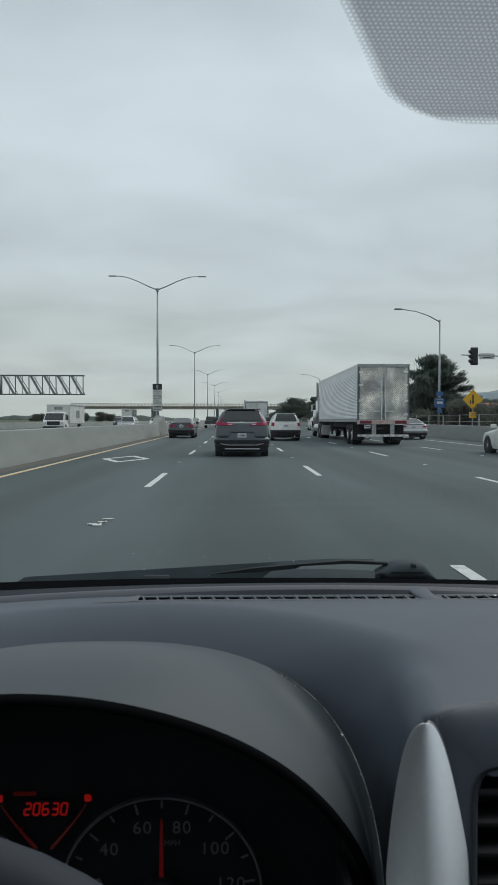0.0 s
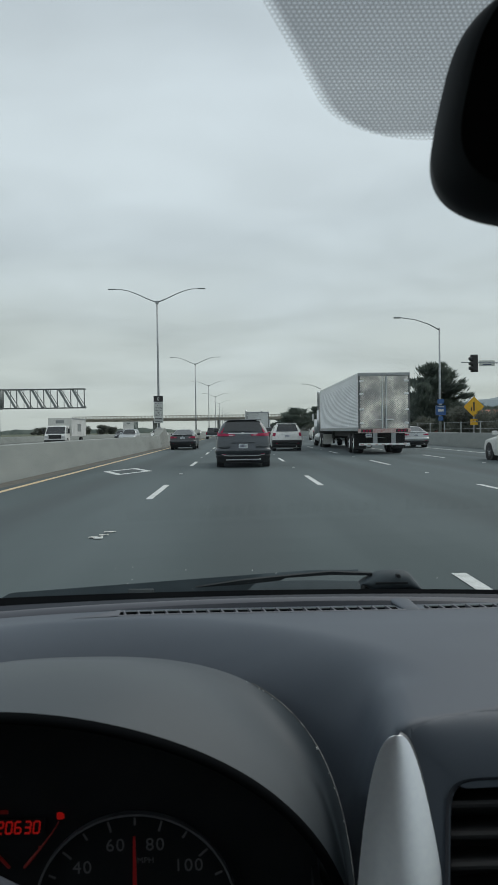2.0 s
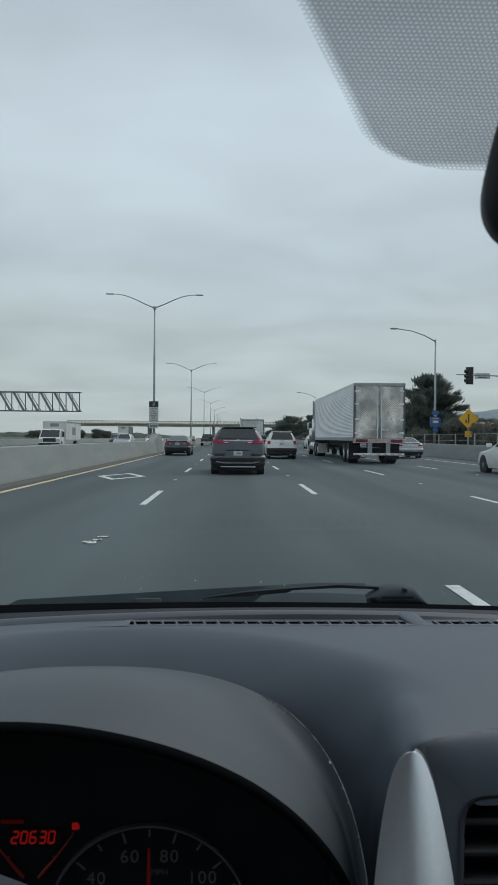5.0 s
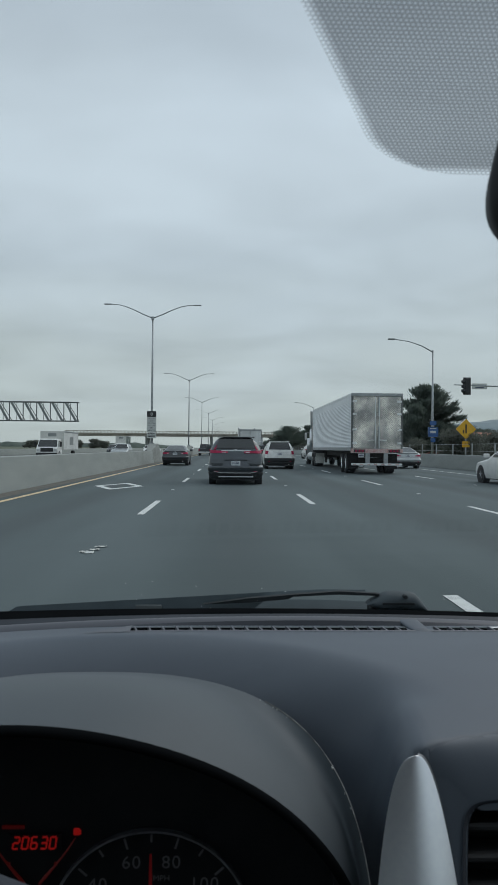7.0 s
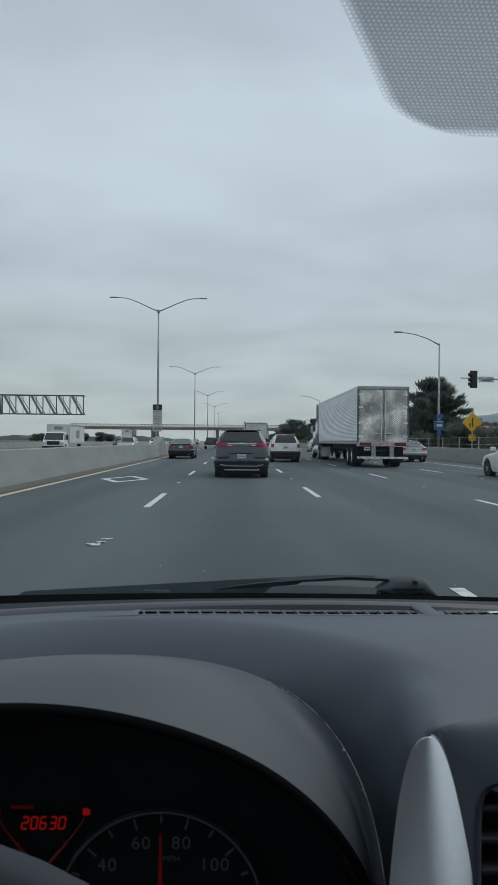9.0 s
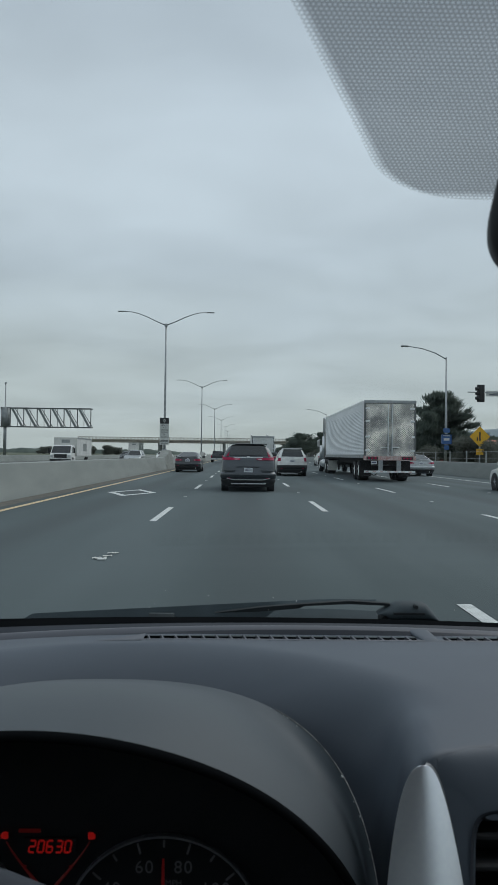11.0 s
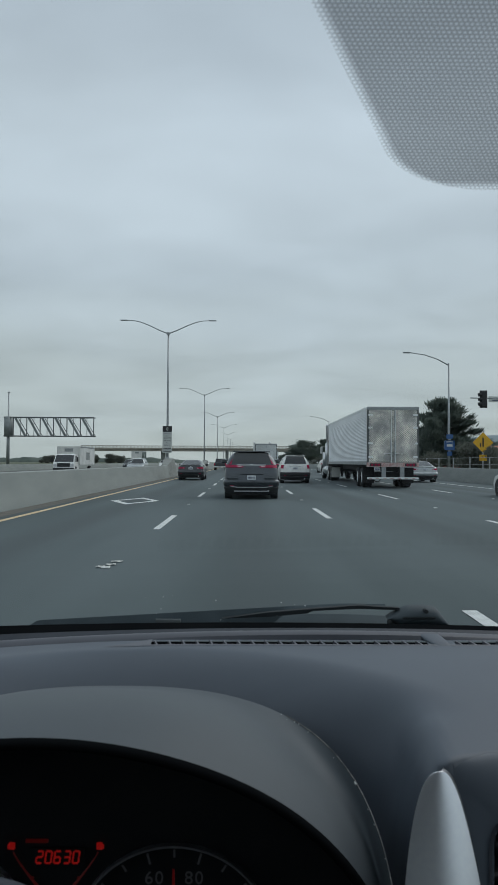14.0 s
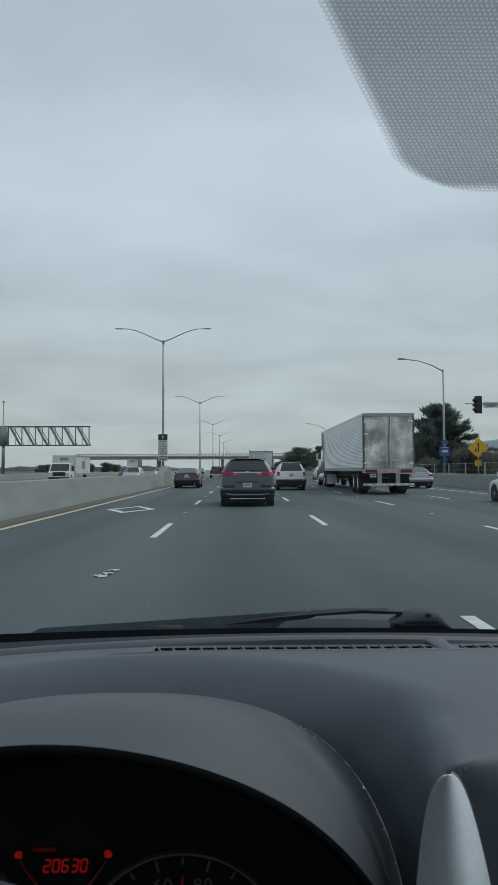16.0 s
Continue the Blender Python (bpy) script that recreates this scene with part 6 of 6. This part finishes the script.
# ---- signs, side lamps, gantry ----
def carpool_sign(at):
    t = thing("carpool_sign", at, 0, "white carpool rule sign under a black diamond panel on lamp pole", "road sign")
    part("panel", boxed(-0.40, 0.40, -0.02, 0.0, 2.55, 3.85, 0.02, 1), "sign_white", t, "white sign panel")
    part("top_panel", boxed(-0.40, 0.40, -0.02, 0.0, 3.86, 4.36, 0.02, 1), "sign_black", t, "black panel with a white diamond")
    bm = bmesh.new()
    a = [bm.verts.new(p) for p in ((0, -0.025, 3.93), (0.11, -0.025, 4.11), (0, -0.025, 4.29), (-0.11, -0.025, 4.11))]
    b = [bm.verts.new(p) for p in ((0, -0.025, 4.00), (0.065, -0.025, 4.11), (0, -0.025, 4.22), (-0.065, -0.025, 4.11))]
    for i in range(4):
        bm.faces.new((a[i], a[(i + 1) % 4], b[(i + 1) % 4], b[i]))
    part("diamond", bm, "sign_white", t)
    for k, line in enumerate(("HOV 3+", "IS 3", "OR MORE", "PERSONS", "PER", "VEHICLE")):
        writing(line, 0.165, "sign_black", t, Matrix.Translation((0, -0.024, 3.72 - 0.203 * k)) @ FACING, width=0.9)
    part("lower_panel", boxed(-0.40, 0.40, -0.02, 0.0, 2.05, 2.52, 0.02, 1), "sign_white", t)
    for k in range(3):
        part("writing_bar", boxed(-0.32, 0.32, -0.024, -0.021, 2.16 + 0.12 * k, 2.21 + 0.12 * k), "sign_black", t)
    for z in (2.3, 3.3, 4.1):
        part("bracket", boxed(-0.14, 0.14, 0.0, 0.10, z - 0.03, z + 0.03), "galvanised", t)
    return t


carpool_sign((POLE_X, LAMP_Y - 0.20, 0))


def side_lamp(at):
    t = thing("street_lamp", at, 0, "galvanised roadside lamp with one swept arm", "street lamp", "roadside lamps")
    bm = bmesh.new()
    tube(bm, [(0, 0, -0.06), (0, 0, 4.0), (0, 0, 10.4)], [0.13, 0.11, 0.07], 12)
    part("pole", bm, "galvanised", t, smooth=True)
    bm = bmesh.new()
    tube(bm, [(0, 0, 10.2), (-1.0, 0, 10.75), (-2.2, 0, 11.15), (-3.6, 0, 11.35)], [0.06, 0.055, 0.045, 0.04], 8)
    part("arm", bm, "galvanised", t, smooth=True)
    part("lamp_head", boxed(-4.15, -3.5, -0.13, 0.13, 11.28, 11.40, 0.03), "sign_back", t)
    return t


s1 = side_lamp((18.6, 62.0, 0))
for y in (150.0,):
    copy_thing(s1, pose(18.6, y, 0))
s2 = thing("route_sign", (18.6, 61.8, 0), 0, "blue route marker signs on the roadside lamp pole", "road sign")
part("marker_plate", boxed(-0.30, 0.30, -0.02, 0.0, 3.5, 3.9, 0.03), "sign_blue", s2)
part("marker_shield", boxed(-0.45, 0.45, -0.02, 0.0, 2.45, 3.35, 0.12), "sign_blue", s2, "blue route shield with white writing bars")
part("writing_bar", boxed(-0.26, 0.26, -0.024, -0.021, 2.78, 3.0), "sign_white", s2)
part("writing_bar", boxed(-0.3, 0.3, -0.024, -0.021, 3.18, 3.25), "sign_white", s2)
part("marker_plate", boxed(-0.22, 0.22, -0.02, 0.0, 1.95, 2.35, 0.03), "sign_blue", s2)
part("bracket", boxed(-0.1, 0.1, 0.0, 0.09, 2.1, 3.8), "galvanised", s2)


def gantry(at):
    """A sign bridge seen from behind: one post with a thin mast and a box truss."""
    t = thing("sign_gantry", at, 0, "steel sign truss on one post seen from behind", "sign gantry")
    z0, z1, long = 4.9, 7.6, 12.5
    bm = bmesh.new()
    tube(bm, [(0, 0, -0.06), (0, 0, 7.7), (0, 0, 7.72), (0, 0, 11.2)], [0.24, 0.2, 0.10, 0.08], 14)
    part("post", bm, "galvanised", t, smooth=True)
    part("mast_head", boxed(-0.15, 0.2, -0.12, 0.12, 11.15, 11.3, 0.04), "galvanised", t)
    for z in (z0, z1):
        for y in (-0.5, 0.5):
            part("chord", boxed(-0.5, long, y - 0.07, y + 0.07, z - 0.07, z + 0.07, 0.015, 1), "truss", t)
    n = 6
    for k in range(n + 1):
        x = 0.9 + (long - 0.97) * k / n
        part("strut", boxed(x - 0.06, x + 0.06, -0.56, -0.44, z0, z1), "truss", t)
        if k < n:
            step = (long - 0.97) / n
            part("strut", boxed(x + 0.36 * step, x + 0.36 * step + 0.07, 0.42, 0.5, z0, z1), "sign_back", t)
            bm = prism(bmesh.new(), [(x + 0.05, z1 - 0.05), (x + 0.42, z1 - 0.05), (x + step - 0.05, z0 + 0.05), (x + step - 0.42, z0 + 0.05)], -0.48, -0.40)
            part("brace", bm, "sign_back", t, "wide grey diagonal brace")
            bm = prism(bmesh.new(), [(x + 0.30, z1 - 0.05), (x + 0.40, z1 - 0.05), (x + step + 0.10, z0 + 0.05), (x + step, z0 + 0.05)], 0.44, 0.52)
            part("back_brace", bm, "truss", t)
    bm = bmesh.new()
    tube(bm, [(0.05, -0.05, z0 - 0.1), (0.05, -0.05, z1 + 0.1)], [0.62, 0.62], 20)
    part("end_drum", bm, "sign_back", t, "grey cylinder where the truss meets the post", smooth=True)
    return t


gantry((-34.1, 99.0, 0))


def merge_sign(at):
    t = thing("warning_sign", at, 0, "yellow diamond merge warning sign on a post", "road sign")
    p = part("diamond_panel", boxed(-0.6, 0.6, -0.02, 0.0, -0.6, 0.6, 0.03), "sign_yellow", t, "yellow diamond panel")
    p.matrix_basis = pose(0, 0, 3.0, 0, 45, 0)
    part("arrow_bar", boxed(-0.06, 0.06, -0.03, -0.021, 2.65, 3.4), "sign_black", t)
    part("arrow_bar", boxed(-0.26, -0.16, -0.03, -0.021, 2.65, 2.95), "sign_black", t)
    part("post", boxed(-0.05, 0.05, 0.0, 0.08, -0.06, 3.6), "galvanised", t)
    part("speed_panel", boxed(-0.3, 0.3, -0.02, 0.0, 1.5, 2.0, 0.02), "sign_yellow", t)


merge_sign((19.6, 56.0, 0))


# ---- overpass far ahead ----
def overpass(y):
    t = thing("overpass", (0, y, 0), 0, "beige concrete overpass with a pierced rail", "bridge", kind="structure")
    part("deck", boxed(-70, 24, -5.5, 5.5, 6.0, 7.1), "bridge", t)
    part("deck_edge", boxed(-70, 60, -5.9, -5.5, 6.75, 7.25), "bridge", t)
    part("top_rail", boxed(-70, 60, -5.85, -5.65, 8.05, 8.25), "bridge", t)
    bm = bmesh.new()
    for k in range(216):
        box(bm, -70 + 0.6 * k, -69.78 + 0.6 * k, -5.82, -5.68, 7.25, 8.05)
    tagged(part("rail_post", bm, "bridge", t, "row of short concrete rail posts"), kind="stuff")
    part("pier", boxed(-8.1, -6.9, -3.5, 3.5, -0.05, 6.0, 0.2), "dark_concrete", t)
    part("pier", boxed(-36, -34.8, -3.5, 3.5, -0.05, 6.0, 0.2), "dark_concrete", t)
    part("abutment", boxed(22, 60, -5.6, 5.6, -0.05, 6.75), "bridge", t)


overpass(300.0)


# ---- building, trees, hills ----
def red_building(at):
    t = thing("red_building", at, 0, "low red wooden building with a rust-red gabled roof", "building")
    L, W, e, r = 30.0, 12.0, 2.6, 5.4
    part("wall", boxed(-L / 2, L / 2, 0, W, -0.05, e), "wall_red", t)
    bm = bmesh.new()
    a = [bm.verts.new(p) for p in ((-L / 2 - 0.6, -0.7, e - 0.1), (L / 2 + 0.6, -0.7, e - 0.1), (L / 2 - 3, W / 2, r), (-L / 2 + 3, W / 2, r), (-L / 2 - 0.6, W + 0.7, e - 0.1), (L / 2 + 0.6, W + 0.7, e - 0.1))]
    for q in ((0, 1, 2, 3), (3, 2, 5, 4), (0, 3, 4), (1, 5, 2), (0, 4, 5, 1)):
        bm.faces.new([a[k] for k in q])
    part("roof", bm, "roof_red", t, "rust-red sheet roof")
    bm = bmesh.new()
    b = [bm.verts.new(p) for p in ((4.0, -3.0, e), (13.0, -3.0, e), (8.5, -3.0, 5.2))]
    c = [bm.verts.new((v.co.x, 5.0, v.co.z)) for v in b]
    bm.faces.new((b[0], b[1], b[2]))
    bm.faces.new((b[1], c[1], c[2], b[2]))
    bm.faces.new((b[2], c[2], c[0], b[0]))
    part("gable", bm, "roof_red", t)
    part("gable_wall", boxed(4.4, 12.6, -2.6, 1.0, -0.05, e), "wall_red", t)
    for s in (-1, 1):
        bm = bmesh.new()
        tube(bm, [(8.5, -3.06, 5.25), (8.5 + s * 4.7, -3.06, e - 0.05)], 0.14, 6)
        part("barge_board", bm, "trim_white", t, "white barge board")
    for k in range(8):
        x = -13 + 2.2 * k
        w = part("window", boxed(x - 0.5, x + 0.5, -0.06, 0.02, 0.9, 2.0), "trim_white", t)
        part("pane", boxed(x - 0.42, x + 0.42, -0.09, -0.05, 0.98, 1.92), "glass_dark", w)
    return t


red_building((60.0, 152.0, 0))


def signal_mast(at, reach):
    """A mast arm over a side street, with one signal head seen edge-on and a street sign."""
    t = thing("traffic_signal", at, 0, "dark traffic signal head on a steel mast arm with street sign", "traffic signal")
    bm = bmesh.new()
    tube(bm, [(0, 0, 0), (0, 0, 7.0), (0, 0, 7.2)], [0.15, 0.11, 0.06], 12)
    part("pole", bm, "galvanised", t, smooth=True)
    part("base_plate", boxed(-0.25, 0.25, -0.25, 0.25, 0.0, 0.05, 0.01, 1), "galvanised", t)
    bm = bmesh.new()
    tube(bm, [(0, 0, 6.5), (-0.4 * reach, 0, 6.78), (-reach, 0, 6.9)], [0.085, 0.07, 0.045], 10)
    part("mast_arm", bm, "galvanised", t, smooth=True)
    x = -reach + 1.15
    head = part("signal_head", boxed(x - 0.20, x + 0.20, -0.16, 0.16, 6.15, 7.45, 0.05, 2), "cladding", t, "black signal head")
    part("back_plate", boxed(x - 0.33, x + 0.33, 0.02, 0.04, 6.05, 7.55, 0.01, 1), "cladding", head)
    for k in range(3):
        z = 6.40 + 0.40 * k
        bm = bmesh.new()
        tube(bm, [(x - 0.18, 0, z), (x - 0.46, 0, z - 0.03)], [0.16, 0.15], 12)
        part("visor", bm, "cladding", head)
    sign = part("street_sign", boxed(x + 0.42, x + 1.75, -0.02, 0.02, 6.55, 7.05, 0.02, 1), "sign_white", t, "white street sign")
    for z, w in ((6.86, 1.05), (6.68, 0.75)):
        part("text_bar", boxed(x + 1.085 - w / 2, x + 1.085 + w / 2, -0.026, -0.018, z - 0.05, z + 0.05), "plate_ink", sign)
    return t


signal_mast((27.6, 58.5, 0), 8.2)


def leaf_mesh(rng, blobs, leaves, size, flat=0.5):
    """Many small leaf sprays round the middles given as (x, y, z, radius)."""
    bm = bmesh.new()
    total = sum(b[3] ** 2 for b in blobs)
    for bx, by, bz, br in blobs:
        for _ in range(int(leaves * br * br / total)):
            d = Vector((rng.gauss(0, 1), rng.gauss(0, 1), rng.gauss(0, 1))).normalized()
            r = br * rng.uniform(0.3, 1.05)
            p = Vector((bx + d.x * r, by + d.y * r, bz + d.z * r * flat))
            s = size * rng.uniform(0.5, 1.4)
            a = Vector((rng.uniform(-1, 1), rng.uniform(-1, 1), rng.uniform(0.0, 1.2))).normalized()
            b = a.cross(Vector((rng.uniform(-0.7, 0.7), rng.uniform(-0.7, 0.7), 1.0))).normalized()
            bm.faces.new([bm.verts.new(p + q) for q in (a * s, b * s * 0.35, -a * s * 0.6, -b * s * 0.35)])
    return bm


def spray_mesh(rng, twigs, leaves, long):
    """Flat fans of thin sprays that rise outwards from the twigs, given as (place, way out, reach)."""
    verts, faces = [], []
    each = max(1, leaves // len(twigs))
    for place, out, reach in twigs:
        for _ in range(each):
            d = Vector((rng.gauss(0, 1), rng.gauss(0, 1), 0.45 * rng.gauss(0, 1)))
            p = place + d * (reach * 0.42)
            way = (out * 0.9 + Vector((0.35, 0.0, 0.55)) + 0.45 * Vector((rng.uniform(-1, 1), rng.uniform(-1, 1), rng.uniform(-1, 1)))).normalized()
            k = long * rng.uniform(0.4, 1.25)
            side = way.cross(Vector((rng.uniform(-0.5, 0.5), rng.uniform(-0.5, 0.5), 1.0))).normalized() * (k * rng.uniform(0.10, 0.20))
            b = len(verts)
            verts += [p - way * k * 0.3, p + side + way * k * 0.15, p + way * k, p - side + way * k * 0.15]
            faces.append((b, b + 1, b + 2, b + 3))
    me = bpy.data.meshes.new("crown")
    me.from_pydata(verts, [], faces)
    return me


def tree(name, at, height, spread, seed, mat="cypress", label="", lean=0.15, leaves=5200, bare=0.30, group="roadside trees"):
    """A wind-shaped conifer: tapered trunk, forking limbs that rise to flat-topped fans of foliage."""
    rng = random.Random(seed)
    t = thing(name, at, rng.uniform(-15, 15), label, "tree", group)
    bm = bmesh.new()
    spine = [(lean * height * k * k * 0.6, 0, -0.1 + height * 0.90 * k) for k in (0, 0.2, 0.4, 0.6, 0.8, 1.0)]
    r0 = height * 0.028
    tube(bm, spine, [r0, r0 * 0.82, r0 * 0.66, r0 * 0.48, r0 * 0.28, r0 * 0.08], 8)
    twigs = []
    n = int(20 + spread * 3)
    for k in range(n):
        f = bare + (1 - bare) * (k + 0.5) / n
        z = height * 0.88 * f
        x0 = lean * height * f * f * 0.6
        reach = spread * (0.62 + 0.38 * math.sin(math.pi * min(1.0, f * 1.35))) * (1 - 0.55 * max(0.0, (f - 0.6) / 0.4) ** 1.4) * rng.uniform(0.62, 1.08)
        a = k * 2.4 + rng.uniform(-0.5, 0.5)
        tip = Vector((x0 + reach * math.cos(a) + lean * reach, reach * math.sin(a), z + reach * rng.uniform(0.12, 0.42)))
        root = Vector((x0, 0, z))
        tube(bm, [root, (root + tip) / 2 + Vector((0, 0, 0.05 * reach)), tip], [r0 * 0.34, r0 * 0.22, r0 * 0.05], 5)
        out = (tip - root).normalized()
        for q in (0.35, 0.55, 0.72, 0.88, 1.0):
            for _ in range(2):
                jit = Vector((rng.uniform(-1, 1), rng.uniform(-1, 1), rng.uniform(-0.35, 0.5))) * (0.16 * spread)
                twigs.append((root.lerp(tip, q) + jit, out, spread * rng.uniform(0.14, 0.26)))
    part("trunk", bm, "bark", t, "grey-brown trunk and limbs", smooth=True)
    me = spray_mesh(rng, twigs, leaves, 0.078 * height ** 0.85)
    me.materials.append(M[mat])
    crown = new("crown", me)
    crown.parent = t
    crown["label"] = "dark green ragged crown"
    return t


def bush(name, at, wide, high, seed, mat="bush", label="", leaves=6000, group="roadside scrub"):
    rng = random.Random(seed)
    t = thing(name, at, rng.uniform(0, 360), label, "bush", group)
    bm, blobs = bmesh.new(), []
    for k in range(9):
        a, q = rng.uniform(0, 6.28), rng.uniform(0.1, 0.75)
        tip = (wide * q * math.cos(a), wide * q * math.sin(a), high * rng.uniform(0.45, 0.85))
        tube(bm, [(0.1 * math.cos(a), 0.1 * math.sin(a), -0.1), (tip[0] * 0.5, tip[1] * 0.5, tip[2] * 0.6), tip], [0.07, 0.05, 0.015], 5)
        blobs.append((*tip, high * rng.uniform(0.22, 0.36)))
        blobs.append((tip[0] * 0.8, tip[1] * 0.8, tip[2] * 0.45, high * rng.uniform(0.22, 0.34)))
    part("stem", bm, "bark", t)
    part("crown", leaf_mesh(rng, blobs, leaves, 0.085 * high ** 0.5, 0.8), mat, t)
    return t


rng = random.Random(11)
big = tree("cypress_tree", (28.0, 98.0, 0), 11.2, 4.8, 3, label="dark wind-bent cypress tree beside the road", lean=0.14, leaves=36000, bare=0.06)
c2 = tree("cypress_tree", (19.4, 222.0, 0), 8.4, 6.4, 5, label="spreading dark cypress tree beside the road", lean=0.06, leaves=26000, bare=0.10)
c3 = tree("cypress_tree", (32.0, 126.0, 0), 7.0, 4.2, 8, label="low dark cypress tree beside the road", lean=0.05, leaves=16000, bare=0.14)
for k in range(16):
    src = (big, c2, c3)[k % 3]
    m = pose(23 + 12 * rng.random() + 0.05 * k, 245 + 24 * k + rng.uniform(-6, 6), 0, 0, 0, rng.uniform(0, 360))
    o = copy_thing(src, m @ Matrix.Diagonal((*(3 * [rng.uniform(0.75, 1.1)]), 1)))
for k in range(8):
    copy_thing((c2, c3)[k % 2], pose(38 + 7 * k + rng.uniform(-3, 3), 150 + 9 * k + rng.uniform(-10, 10), -0.5, 0, 0, rng.uniform(0, 360)))
b1 = bush("scrub_bush", (19.5, 84.0, 0), 2.6, 2.6, 21, label="grey-green scrub bush by the road")
b2 = bush("scrub_bush", (22.0, 66.0, 0), 3.2, 3.2, 22, "bush", label="tall olive roadside scrub", leaves=8000)
for k in range(26):
    copy_thing((b1, b2)[k % 2], pose(20 + 20 * rng.random(), 52 + 6.2 * k + rng.uniform(-3, 3), 0, 0, 0, rng.uniform(0, 360)))
for k in range(16):
    copy_thing((b1, b2, b2)[k % 3], pose(-54 - 7 * k - 9 * rng.random(), 360 + 12 * k, 0, 0, 0, rng.uniform(0, 360)) @ Matrix.Diagonal((1.3 + 0.4 * (k % 3), 1.3, 1.0 + 0.35 * (k % 3), 1)))


fence = thing("wire_fence", (17.4, 40.0, 0), 0, "low wire fence on thin posts behind the barrier", "fence")
post_mesh = None
for k in range(46):
    if post_mesh is None:
        ob = part("post", boxed(-0.04, 0.04, -0.04, 0.04, -0.06, 1.75, 0.01, 1), "galvanised", fence)
        post_mesh = ob.data
    else:
        ob = new("post", post_mesh)
        ob.parent = fence
    ob.matrix_basis = pose(0, 4.2 * k, 0)
for z in (1.2, 1.7):
    bm = bmesh.new()
    tube(bm, [(0, 0, z), (0, 189.0, z)], 0.012, 5)
    part("wire", bm, "galvanised", fence)


def ridge(name, y, x0, x1, base, high, seed, mat, label, step=14.0, rough=1.0):
    """A far rise with an uneven outline, as deep as it is high."""
    noise.seed_set(seed)
    n = int((x1 - x0) / step)
    def f(u, v):
        x = x0 + u * (x1 - x0)
        e = min(1.0, u / 0.15, (1 - u) / 0.05) if u < 0.999 else 0.0
        h = base + high * (0.5 + 0.5 * noise.noise((x * 0.0022, seed, 0.0))) + rough * (noise.noise((x * 0.03, seed, 3.0)) + 0.6 * noise.noise((x * 0.11, seed, 7.0)))
        return (x, y + v * high * 4, -1 + max(0.0, h * max(0.0, e)) * math.sin(v * math.pi / 2) ** 0.8)
    return tagged(part(name, sheet(f, n, 8), mat, smooth=False), label, "backdrop", kind="structure")


ridge("far_hill", 1900.0, 280.0, 2600.0, 60.0, 90.0, 4, "far_hill", "far wooded hills tinted blue-grey for haze", 16, 5.0)
ridge("far_wood", 900.0, 120.0, 1500.0, 16.0, 14.0, 9, "far_wood", "dark band of far trees", 5, 4.0)
ridge("far_wood", 1300.0, -1800.0, -60.0, 7.0, 5.0, 14, "far_wood", "low dark shore of trees on the horizon", 6, 3.0)
